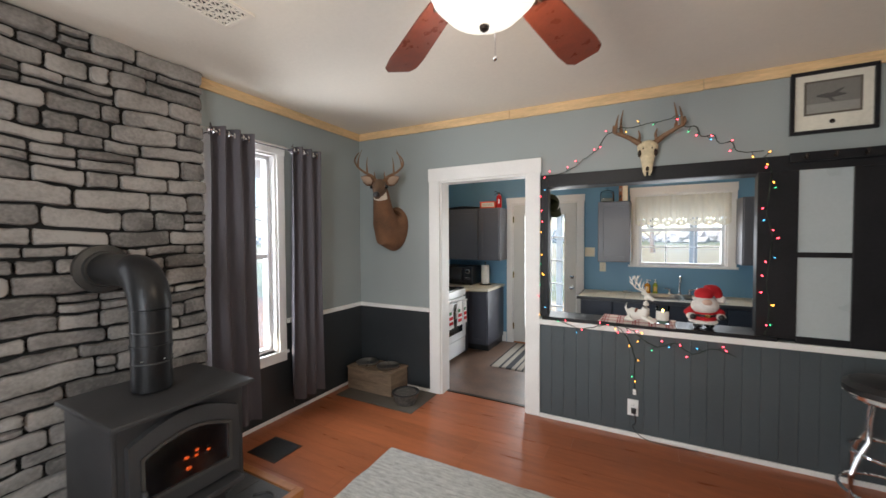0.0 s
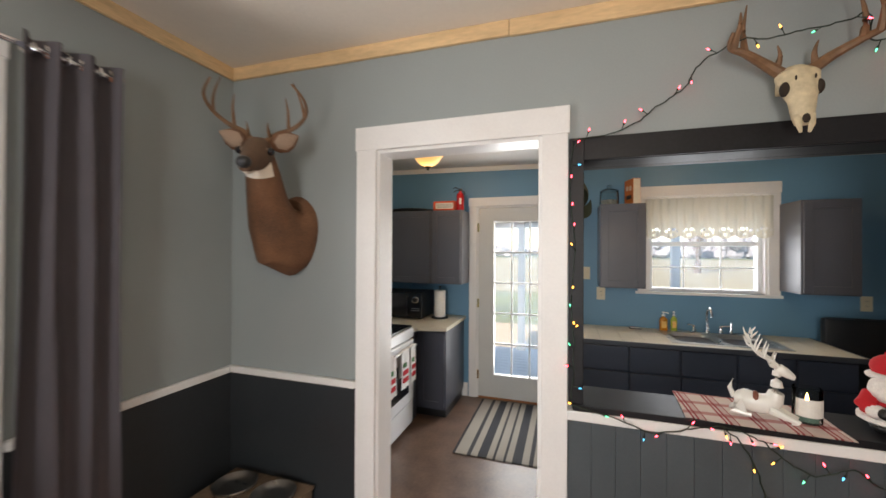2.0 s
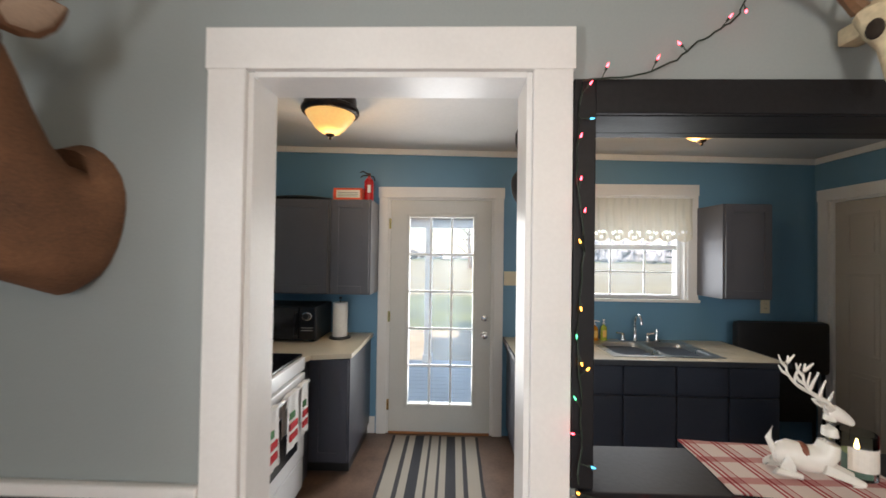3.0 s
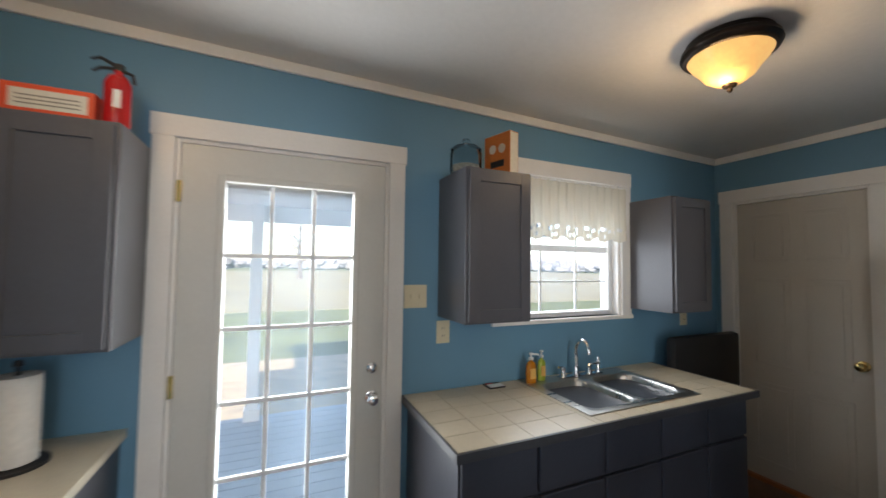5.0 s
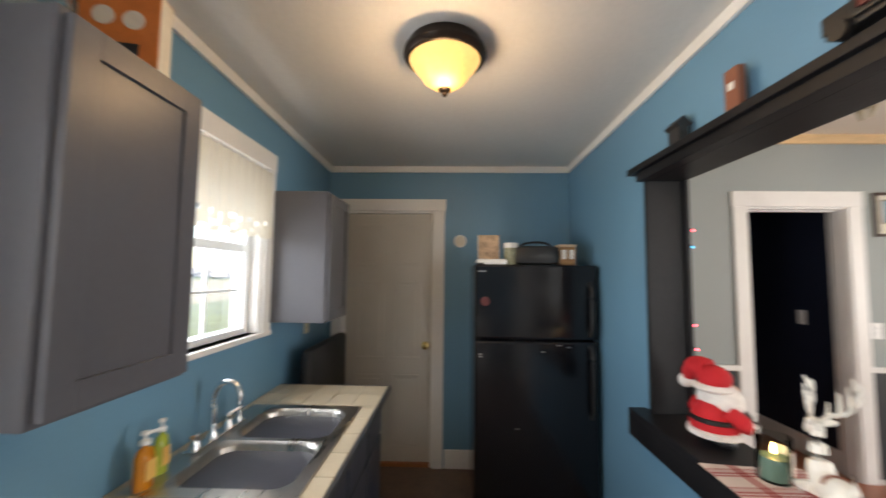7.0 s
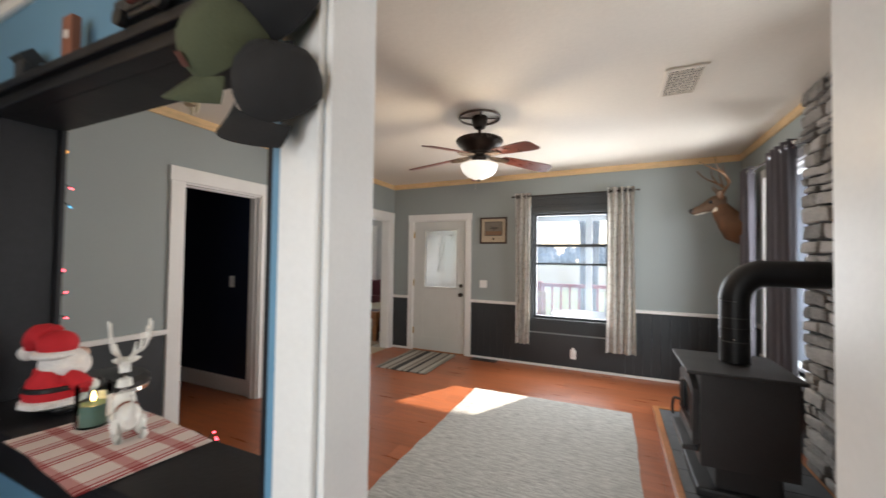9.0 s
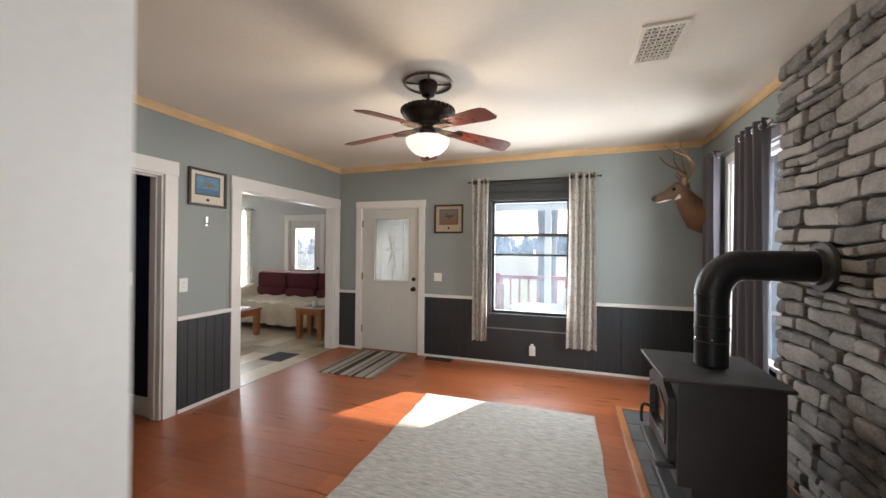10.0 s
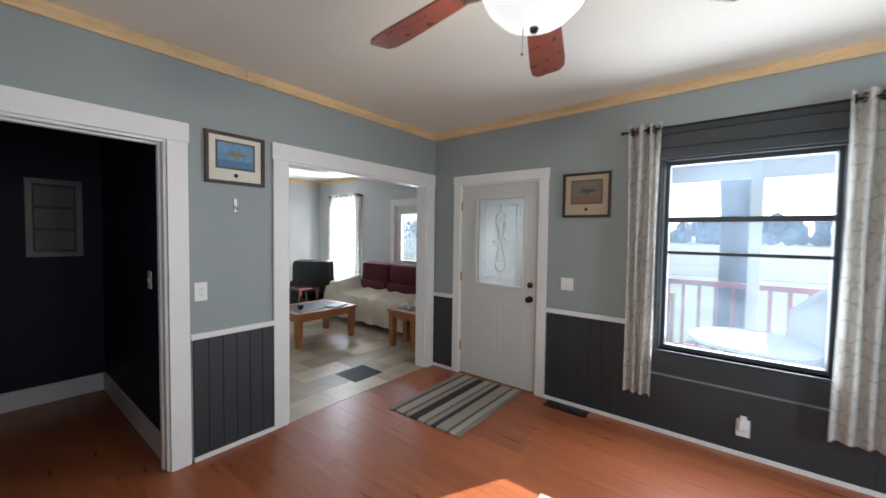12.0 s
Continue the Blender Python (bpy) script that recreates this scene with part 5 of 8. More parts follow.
def deer(at, turn, flip, neck, h, d, spread, label):
    """A shoulder mount: hide over the neck rings, turned head, ears, antlers. Wall at y = 0, the room towards -y; h: between the eyes, d: along the muzzle."""
    ob = thing("deer_mount", at, label, "deer mount", "deer mounts", turn=turn)
    f = flip
    c = lambda x, y, z: (f * x, y, z)
    h, d = Vector(h), Vector(d).normalized()
    sd = d.cross(Vector((0, 0, 1))).normalized()
    upv = sd.cross(d).normalized()
    bm = bmesh.new()
    n, last = 24, len(neck) - 1
    rings = []
    for k, (p, a, b) in enumerate(neck):
        nx = Vector(neck[min(k + 1, last)][0]) - Vector(neck[max(k - 1, 0)][0])
        if k < 2:
            nx = Vector((0, -1, 0.0))
        nx.normalize()
        side = nx.cross(Vector((0, 0, 1))).normalized()
        up = side.cross(nx).normalized()
        rings.append([bm.verts.new(c(*(Vector(p) + side * a * math.cos(t) * (1 + 0.03 * math.sin(3 * t + k)) + up * b * math.sin(t) * (1.15 if math.sin(t) < 0 and k < 3 else 1)))) for t in [2 * math.pi * j / n for j in range(n)]])
    for k, (a, b) in enumerate(zip(rings, rings[1:])):
        for j in range(n):
            fc = bm.faces.new((a[j], a[(j + 1) % n], b[(j + 1) % n], b[j]))
            if last - 3 < k < last - 1 + (f < 0) and math.sin(2 * math.pi * (j + 0.5) / n) < -0.55:
                fc.material_index = 1
    bm.faces.new(rings[0])
    bm.faces.new(rings[-1])
    part("shoulder_form", bm, [FUR, BIB], ob, smooth=True)
    bm = bmesh.new()
    spine = ((-0.1, 0.0, 0.052), (-0.055, 0.008, 0.076), (0.0, 0.006, 0.08), (0.05, -0.002, 0.07), (0.1, -0.014, 0.053), (0.15, -0.022, 0.043), (0.195, -0.027, 0.039), (0.222, -0.03, 0.03), (0.232, -0.032, 0.012))
    tube(bm, [c(*(h + d * a + upv * b)) for a, b, r in spine], [r for a, b, r in spine], 18, squash=(0.86, 1.0), up=tuple(c(*upv)))
    head = part("head", bm, FACE, ob, smooth=True)
    bm = bmesh.new()
    ball(bm, c(*(h + d * 0.218 + upv * -0.018)), 0.033, (1.05, 0.9, 0.85), 12)
    for q in (-1, 1):
        ball(bm, c(*(h + d * 0.236 + upv * -0.016 + sd * q * 0.013)), 0.009, (1, 1, 1), 8)
    part("nose", bm, BLACK, head, smooth=True)
    bm = bmesh.new()
    tube(bm, [c(*(h + d * a + upv * b)) for a, b in ((0.07, -0.06), (0.13, -0.058), (0.185, -0.056), (0.215, -0.05))], [0.01, 0.017, 0.018, 0.012], 12)
    part("chin", bm, BIB, head, smooth=True)
    for q in (-1, 1):
        e = h + sd * q * 0.061 + d * 0.035 + upv * 0.022
        bm = bmesh.new()
        ball(bm, c(*(e - sd * q * 0.003)), 0.023, (0.8, 0.9, 0.7), 12)
        part("eye_ring", bm, EARTAN, head, smooth=True)
        bm = bmesh.new()
        ball(bm, c(*(e + sd * q * 0.006 + d * 0.004)), 0.0185, seg=12)
        part("eye", bm, BLACKGLOSS, head, smooth=True)
        b0 = h + sd * q * 0.055 - d * 0.05 + upv * 0.04
        tip = b0 + sd * q * 0.125 + upv * 0.06 - d * 0.02
        pts = [b0.lerp(tip, t) for t in (0, 0.18, 0.42, 0.68, 0.88, 1.0)]
        bm = bmesh.new()
        tube(bm, [c(*p) for p in pts], [0.02, 0.042, 0.052, 0.042, 0.02, 0.003], 12, squash=(1.0, 0.42), up=tuple(c(*d)))
        ear = part("ear", bm, FUR, head, smooth=True)
        bm = bmesh.new()
        tube(bm, [c(*(p + d * 0.013)) for p in pts[1:]], [0.02, 0.04, 0.033, 0.015, 0.002], 12, squash=(1.0, 0.4), up=tuple(c(*d)))
        inner = part("inner_ear", bm, EARTAN, ob, smooth=True)
    top = h + upv * 0.06 - d * 0.035
    for q in (-1, 1):
        def w(o, u, z):
            p = top + (sd * q * o + d * u + Vector((0, 0, z))) * spread
            return (f * p.x, p.y, p.z)
        main = [w(0.03, 0, 0), w(0.08, -0.05, 0.045), w(0.16, -0.06, 0.085), w(0.22, -0.01, 0.15), w(0.225, 0.07, 0.22), w(0.175, 0.13, 0.29)]
        tines = [[w(0.05, -0.02, 0.02), w(0.047, 0.02, 0.07), w(0.05, 0.03, 0.1)], [w(0.13, -0.055, 0.08), w(0.13, -0.03, 0.17), w(0.12, -0.02, 0.235)], [w(0.215, -0.02, 0.14), w(0.2, 0.02, 0.22), w(0.165, 0.03, 0.31)]]
        antler(ob, Matrix(), 1, main, tines)
    return ob


NECK_UP = [((0.03, -0.002, 0.0), 0.15, 0.2), ((0.025, -0.05, -0.025), 0.152, 0.2), ((0.012, -0.11, -0.02), 0.138, 0.172), ((0.012, -0.165, 0.054), 0.118, 0.136), ((0.03, -0.215, 0.126), 0.1, 0.116), ((0.05, -0.262, 0.205), 0.088, 0.1), ((0.07, -0.3, 0.275), 0.078, 0.088), ((0.085, -0.33, 0.335), 0.068, 0.074), ((0.095, -0.345, 0.375), 0.05, 0.052)]
NECK_OUT = [((0.0, -0.002, 0.0), 0.14, 0.16), ((0.0, -0.07, -0.01), 0.14, 0.16), ((0.0, -0.14, 0.02), 0.12, 0.145), ((0.0, -0.2, 0.08), 0.1, 0.122), ((0.0, -0.245, 0.15), 0.085, 0.1), ((0.0, -0.275, 0.205), 0.075, 0.085), ((0.0, -0.295, 0.25), 0.064, 0.072), ((0.0, -0.305, 0.28), 0.05, 0.052)]
deer((0.45, 0, 1.655), 0, 1, NECK_UP, (0.1, -0.362, 0.345), (0.5, -0.88, -0.3), 0.97, "brown whitetail deer shoulder mount on the grey wall")
deer((0, -4.08, 1.8), 90, -1, NECK_OUT, (0.0, -0.325, 0.262), (0.12, -0.97, -0.24), 1.35, "brown whitetail deer shoulder mount beside the window")

sk = thing("deer_skull", (2.76, -0.02, 2.0), "weathered deer skull with antlers above the pass-through", "skull")
bm = bmesh.new()
tube(bm, [(0, -0.10, 0.0), (0, -0.105, 0.03), (0, -0.1, 0.09), (0, -0.085, 0.14), (0, -0.07, 0.19), (0, -0.055, 0.215)], [0.022, 0.034, 0.043, 0.06, 0.068, 0.045], 14, squash=(1.0, 0.62), up=(0, 1, 0))
part("cranium", bm, BONE, sk, smooth=True)
# dark balls paint the shade inside the skull's sockets and holes
for s in (-1, 1):
    bm = bmesh.new()
    ball(bm, (s * 0.05, -0.098, 0.135), 0.028, (0.5, 0.75, 0.95), 12)
    part("eye_socket", bm, mat("socket_shade", (0.03, 0.02, 0.013), 0.9), sk, smooth=True)
    antler(sk, Matrix(), s, [(0.045, -0.06, 0.21), (0.1, -0.07, 0.25), (0.17, -0.1, 0.285), (0.22, -0.11, 0.31), (0.22, -0.14, 0.35)], [[(0.06, -0.06, 0.22), (0.05, -0.07, 0.27), (0.06, -0.075, 0.31)], [(0.17, -0.1, 0.285), (0.175, -0.1, 0.37), (0.16, -0.09, 0.47)], [(0.21, -0.11, 0.3), (0.2, -0.14, 0.37), (0.19, -0.12, 0.43)]], r=0.019)
bm = bmesh.new()
ball(bm, (0, -0.127, 0.018), 0.013, (0.9, 0.5, 1.3), 10)
part("nasal_cavity", bm, bpy.data.materials["socket_shade"], sk, smooth=True)
for s in (-1, 1):
    bm = bmesh.new()
    tube(bm, [(s * 0.02, -0.115, 0.035), (s * 0.019, -0.12, 0.0), (s * 0.012, -0.118, -0.03)], [0.013, 0.011, 0.005], 8, squash=(1, 0.6), up=(0, 1, 0))
    part("jaw_prong", bm, BONE, sk, smooth=True)
    bm = bmesh.new()
    ball(bm, (s * 0.028, -0.124, 0.165), 0.007, (0.45, 0.5, 1.3), 8)
    part("brow_hole", bm, bpy.data.materials["socket_shade"], sk, smooth=True)
pbox("wall_plate", sk, BONE, -0.03, 0.03, -0.06, 0.019, 0.15, 0.2, 0.008)

# ---- string lights ----
strand = thing("string_lights", (0, 0, 0), "green-wired string of small coloured lights round the pass-through", "string lights")
GREENWIRE = mat("dark_green_wire", (0.012, 0.025, 0.015), 0.5)
BULB = {k: mat(k + "_bulb", c, 0.3, emit=e) for k, c, e in (("red", (1.0, 0.06, 0.09), 3.2), ("green", (0.05, 0.7, 0.3), 1.2), ("blue", (0.05, 0.4, 0.75), 1.1), ("amber", (1.0, 0.42, 0.06), 1.9))}
order = ["red", "amber", "red", "green", "red", "blue", "amber", "red"]
brng = random.Random(3)
lines = [
    ([(1.99, -0.03, 2.03), (1.978, -0.03, 1.8), (1.997, -0.03, 1.55), (1.98, -0.03, 1.3), (1.996, -0.03, 1.1), (1.985, -0.04, 0.9)], 13),
    ([(1.99, -0.03, 2.04), (2.12, -0.035, 2.05), (2.24, -0.03, 2.09), (2.33, -0.03, 2.16), (2.42, -0.03, 2.22), (2.47, -0.04, 2.3), (2.56, -0.13, 2.33), (2.66, -0.12, 2.33), (2.77, -0.1, 2.35), (2.87, -0.12, 2.35), (2.95, -0.11, 2.37), (2.99, -0.05, 2.31), (3.06, -0.03, 2.3), (3.09, -0.03, 2.23), (3.16, -0.03, 2.23), (3.19, -0.03, 2.17), (3.26, -0.03, 2.17), (3.3, -0.03, 2.1), (3.43, -0.03, 2.09)], 18),
    ([(3.43, -0.03, 2.06), (3.47, -0.03, 1.95), (3.45, -0.03, 1.7), (3.48, -0.03, 1.5), (3.455, -0.03, 1.25), (3.475, -0.03, 1.05), (3.45, -0.04, 0.88)], 17),
    ([(1.985, -0.045, 0.87), (2.15, -0.045, 0.84), (2.3, -0.045, 0.8), (2.42, -0.045, 0.83), (2.55, -0.045, 0.86), (2.66, -0.05, 0.83), (2.72, -0.045, 0.78), (2.84, -0.04, 0.72), (2.95, -0.04, 0.76), (3.05, -0.04, 0.7), (3.18, -0.04, 0.75), (3.3, -0.04, 0.71)], 20),
    ([(2.55, -0.045, 0.86), (2.64, -0.03, 0.76), (2.69, -0.025, 0.6), (2.685, -0.025, 0.45), (2.69, -0.028, 0.37)], 5)]
tick = 0
for ctrl, nb in lines:
    pts = curve_pts(ctrl, 6)
    pts = [p + Vector((brng.uniform(-0.004, 0.004), brng.uniform(-0.003, 0.0), brng.uniform(-0.004, 0.004))) for p in pts]
    bm = bmesh.new()
    tube(bm, pts, 0.0028, 5)
    part("wire", bm, GREENWIRE, strand, smooth=True)
    for k in range(nb):
        p = pts[int((k + 0.5) / nb * (len(pts) - 1))]
        d = Vector((brng.uniform(-1, 1), brng.uniform(-0.5, 0.1), brng.uniform(-1, 1))).normalized()
        rot = d.to_track_quat("Z", "Y").to_matrix().to_4x4()
        bm = bmesh.new()
        tube(bm, [p, p + d * 0.012, p + d * 0.024 + Vector((0, -0.002, 0))], 0.0017, 5)
        part("lead", bm, GREENWIRE, strand, smooth=True)
        p = p + d * 0.022
        key = order[(tick * 5 + tick // 8) % 8]
        tick += 1
        bm = bmesh.new()
        lathe(bm, [(0.0026, 0.008), (0.003, 0.012), (0.002, 0.019), (0.0005, 0.022)], Matrix.Translation(p) @ rot, 8)
        bulb = part("bulb", bm, BULB[key], strand, smooth=True)
        bm = bmesh.new()
        lathe(bm, [(0.0035, 0.0), (0.0042, 0.009)], Matrix.Translation(p) @ rot, 8)
        part("socket", bm, GREENWIRE, bulb)
pbox("plug", strand, PLASTIC, 2.678, 2.702, -0.05, -0.028, 0.335, 0.375, 0.004)


# ---- outlets, switches, hooks ----
def plate(name, axis, wall, side, u, z, w, h, material, label, category, kindof):
    ob = thing(name, (0, 0, 0), label, category)
    d = lambda a, b: sorted((wall + side * a, wall + side * b))
    pbox("cover_plate", ob, material, *oriented(axis, u - w / 2, u + w / 2, *d(0, 0.006), z - h / 2, z + h / 2), 0.002)
    for k in kindof:
        if k[0] == "o":
            for s in (-0.019, 0.019):
                f = pbox("socket_face", ob, material, *oriented(axis, u + k[1] - 0.014, u + k[1] + 0.014, *d(0.006, 0.008), z + s - 0.013, z + s + 0.013), 0.001)
                for t in (-0.006, 0.006):
                    pbox("slot", f, BLACK, *oriented(axis, u + k[1] + t - 0.0012, u + k[1] + t + 0.0012, *d(0.008, 0.0085), z + s - 0.004, z + s + 0.006))
        else:
            pbox("toggle", ob, material, *oriented(axis, u + k[1] - 0.005, u + k[1] + 0.005, *d(0.006, 0.016), z - 0.01, z + 0.012), 0.001)
    return ob


out1 = plate("wall_outlet", "x", -0.014, -1, 2.68, 0.225, 0.075, 0.125, PLASTIC, "white wall outlet with two black plugs", "outlet", [("o", 0)])
bm = bmesh.new()
box(bm, 2.668, 2.702, -0.05, -0.023, 0.19, 0.225, 0.004)
tube(bm, curve_pts([(2.69, -0.045, 0.19), (2.70, -0.045, 0.12), (2.68, -0.03, 0.08), (2.75, -0.05, 0.02), (2.9, -0.06, 0.006), (3.1, -0.04, 0.006)]), 0.003, 6)
solid("plug_and_cord", bm, BLACK, "black plug with a thin cord trailing to the floor", "cord", smooth=True)
plate("wall_outlet", "y", E, -1, -2.108, 1.106, 0.075, 0.12, PLASTIC, "white wall outlet on the sage wall", "outlet", [("o", 0)])
plate("light_switch", "x", S, 1, 3.037, 1.073, 0.11, 0.11, PLASTIC, "white double light switch by the front door", "light switch", [("t", -0.023), ("t", 0.023)])
plate("wall_outlet", "x", S + 0.009, 1, 1.79, 0.2, 0.075, 0.12, PLASTIC, "white wall outlet with a night light", "outlet", [("o", 0)])
plate("light_switch", "x", KN, -1, 2.122, 1.338, 0.125, 0.12, IVORY, "ivory double light switch on the blue wall", "light switch", [("t", -0.023), ("t", 0.023)])
plate("wall_outlet", "x", KN, -1, 2.282, 1.146, 0.075, 0.12, IVORY, "ivory wall outlet on the blue wall", "outlet", [("o", 0)])
plate("wall_outlet", "x", KN, -1, 4.24, 1.14, 0.075, 0.12, IVORY, "ivory wall outlet under the small cabinet", "outlet", [("o", 0)])
plate("light_switch", "x", -1.945, 1, 5.0, 1.16, 0.075, 0.12, PLASTIC, "white light switch on the navy hall wall", "light switch", [("t", 0)])
nl = thing("night_light", (1.79, S + 0.018, 0.22), "white plug-in night light", "night light")
pbox("body", nl, PLASTIC, -0.022, 0.022, 0, 0.035, -0.02, 0.035, 0.008)
pbox("lens", nl, PLASTIC, -0.018, 0.018, 0.005, 0.03, 0.035, 0.07, 0.006)
hk = thing("wall_hook", (E, -2.325, 1.68), "small metal coat hook on the wall", "hook")
pbox("hook_plate", hk, STEEL, -0.004, 0, -0.012, 0.012, -0.045, 0.045, 0.001)
bm = bmesh.new()
tube(bm, curve_pts([(-0.004, 0, -0.01), (-0.03, 0, -0.03), (-0.04, 0, -0.01), (-0.042, 0, 0.01)]), 0.004, 8)
part("hook_arm", bm, STEEL, hk, smooth=True)
hr = thing("hook_rail", (0, 0, 0), "black wooden hook rail with iron hooks", "hook rail")
pbox("rail", hr, EBONY, 3.56, 4.1, -0.042, -0.019, 2.0, 2.06, 0.004)
for k in range(4):
    bm = bmesh.new()
    x = 3.63 + k * 0.135
    tube(bm, curve_pts([(x, -0.04, 2.03), (x, -0.06, 2.015), (x, -0.075, 2.02), (x, -0.078, 2.035)]), 0.006, 8)
    ball(bm, (x, -0.078, 2.038), 0.009, seg=8)
    part("hook", bm, BRONZE, hr, smooth=True)


# ---- pictures ----
def picture(axis, wall, side, u0, u1, z0, z1, frame_mat, label, tones, medal=True, mat_color=(0.72, 0.68, 0.58), name="framed_print", fw=0.022):
    ob = thing(name, (0, 0, 0), label, "picture", "framed prints")
    d = lambda a, b: sorted((wall + side * a, wall + side * b))
    for q in ((u0, u1, z0, z0 + fw), (u0, u1, z1 - fw, z1), (u0, u0 + fw, z0 + fw, z1 - fw), (u1 - fw, u1, z0 + fw, z1 - fw)):
        pbox("frame", ob, frame_mat, *oriented(axis, q[0], q[1], *d(0.002, 0.024), q[2], q[3]), 0.003)
    pbox("mount_board", ob, mat("cream_mount_board", mat_color, 0.9), *oriented(axis, u0 + fw, u1 - fw, *d(0.002, 0.008), z0 + fw, z1 - fw))
    w, h = u1 - u0, z1 - z0
    p0, p1, r0, r1 = u0 + w * 0.2, u1 - w * 0.2, z0 + h * 0.33, z1 - h * 0.19
    pbox("inner_line", ob, mat("dark_line", (0.12, 0.1, 0.08), 0.8), *oriented(axis, p0 - 0.012, p1 + 0.012, *d(0.008, 0.009), r0 - 0.012, r1 + 0.012))
    pbox("print", ob, tones[0], *oriented(axis, p0, p1, *d(0.009, 0.0105), r0, r1))
    pbox("print_foreground", ob, tones[1], *oriented(axis, p0, p1, *d(0.0105, 0.0108), r0, r0 + (r1 - r0) * 0.3))
    cu, cz = (p0 + p1) / 2, (r0 + r1) / 2
    bm = bmesh.new()
    yy = wall + side * 0.0115
    for a, b, c2 in (((-0.075, 0.01), (0.06, 0.005), 0.016), ((-0.02, 0.0), (0.05, 0.045), 0.009), ((-0.03, 0.01), (0.01, -0.035), 0.008)):
        pts = [(cu + a[0] + (b[0] - a[0]) * t, cz + a[1] + (b[1] - a[1]) * t) for t in (0, 0.35, 0.7, 1)]
        tube(bm, [(p, yy, q) if axis == "x" else (yy, p, q) for p, q in pts], [c2 * 0.3, c2, c2 * 0.8, c2 * 0.2], 8, squash=(1, 0.12) if axis == "x" else (0.12, 1), up=(0, 1, 0) if axis == "x" else (0, 0, 1))
    part("print_shape", bm, tones[2], ob)
    if medal:
        bm = bmesh.new()
        tube(bm, [(cu, wall + side * 0.007, z0 + h * 0.18), (cu, wall + side * 0.011, z0 + h * 0.18)] if axis == "x" else [(wall + side * 0.007, cu, z0 + h * 0.18), (wall + side * 0.011, cu, z0 + h * 0.18)], 0.014, 16)
        part("medallion", bm, BRONZE, ob)
    gl = pbox("glass", ob, PANE, *oriented(axis, u0 + fw, u1 - fw, *d(0.014, 0.016), z0 + fw, z1 - fw))
    gl.visible_shadow = False
    return ob


WALNUT = mat("dark_walnut_frame", (0.05, 0.022, 0.012), 0.35, vary=0.3, scale=8)
GREYS = [mat("grey_print", (0.2, 0.19, 0.17), 0.8), mat("pale_print", (0.3, 0.29, 0.26), 0.8), mat("dark_print", (0.09, 0.085, 0.08), 0.8)]
BLUES = [mat("blue_print", (0.16, 0.3, 0.45), 0.8, vary=0.3, scale=20), mat("water_print", (0.1, 0.2, 0.33), 0.8), mat("brown_print", (0.28, 0.22, 0.14), 0.8)]
BROWNS = [mat("sepia_print", (0.2, 0.17, 0.14), 0.8), mat("umber_print", (0.25, 0.14, 0.08), 0.8), mat("dun_print", (0.1, 0.085, 0.07), 0.8)]
picture("x", 0, -1, 3.56, 3.962, 2.172, 2.562, EBONY, "black-framed grey print with a wide cream mount", GREYS)
picture("y", E, -1, -2.52, -2.135, 1.818, 2.158, WALNUT, "walnut-framed waterfowl print with a blue sky", BLUES)
picture("x", S, 1, 2.69, 3.09, 1.66, 2.04, WALNUT, "walnut-framed brown waterfowl print", BROWNS, mat_color=(0.5, 0.4, 0.29))
SILVER = mat("dull_silver_frame", (0.25, 0.25, 0.24), 0.5, 0.2)
tri = thing("framed_certificates", (0, 0, 0), "pale-framed set of three certificates on the navy wall", "picture")
for q in ((-1.811, -1.465, 1.26, 1.30), (-1.811, -1.465, 1.88, 1.92), (-1.811, -1.77, 1.3, 1.88), (-1.506, -1.465, 1.3, 1.88)):
    pbox("frame", tri, SILVER, 6.465, 6.488, q[0], q[1], q[2], q[3], 0.003)
pbox("mount_board", tri, CHAR, 6.478, 6.488, -1.77, -1.506, 1.3, 1.88)
for k in range(3):
    pbox("certificate", tri, mat("grey_green_paper", (0.2, 0.22, 0.19), 0.8), 6.475, 6.478, -1.755, -1.52, 1.32 + k * 0.187, 1.48 + k * 0.187)

# ---- things by the doorway ----
pm = rug("pet_mat", 0.1, 0.97, -0.5, -0.03, 0.001, mat("grey_brown_felt", (0.1, 0.085, 0.07), 0.95, fine=120), "grey-brown felt mat under the pet bowls", "mat", 0, 0.004, 0.005)
CRATE = mat("weathered_barn_wood", (0.19, 0.13, 0.085), 0.85, vary=0.45, scale=5, fine=30, stretch=(1, 1, 6), bump=0.05)
feeder = thing("pet_feeder", (0.09, -0.32, 0.008), "weathered wood raised pet feeder with two steel bowls", "pet feeder")
for k in range(2):
    pbox("front_board", feeder, CRATE, 0, 0.54, 0.0, 0.018, 0.002 + k * 0.105, 0.105 + k * 0.105, 0.003)
    pbox("back_board", feeder, CRATE, 0, 0.54, 0.262, 0.28, 0.002 + k * 0.105, 0.105 + k * 0.105, 0.003)
    for x in (0.0, 0.522):
        pbox("end_board", feeder, CRATE, x, x + 0.018, 0.018, 0.262, 0.002 + k * 0.105, 0.105 + k * 0.105, 0.003)
pbox("top_board", feeder, CRATE, -0.008, 0.548, -0.008, 0.288, 0.212, 0.23, 0.004)
for x in (0.14, 0.4):
    bm = bmesh.new()
    lathe(bm, [(0.1, 0.231), (0.112, 0.242), (0.116, 0.252), (0.11, 0.256), (0.098, 0.25), (0.085, 0.236), (0.06, 0.2325), (0.01, 0.232)], Matrix.Translation((x, 0.14, 0)), 24)
    part("bowl", bm, STEEL, feeder, smooth=True)
bowl = thing("pet_bowl", (0.81, -0.34, 0.008), "camouflage-pattern pet bowl with a dark rubber rim", "pet bowl")
bm = bmesh.new()
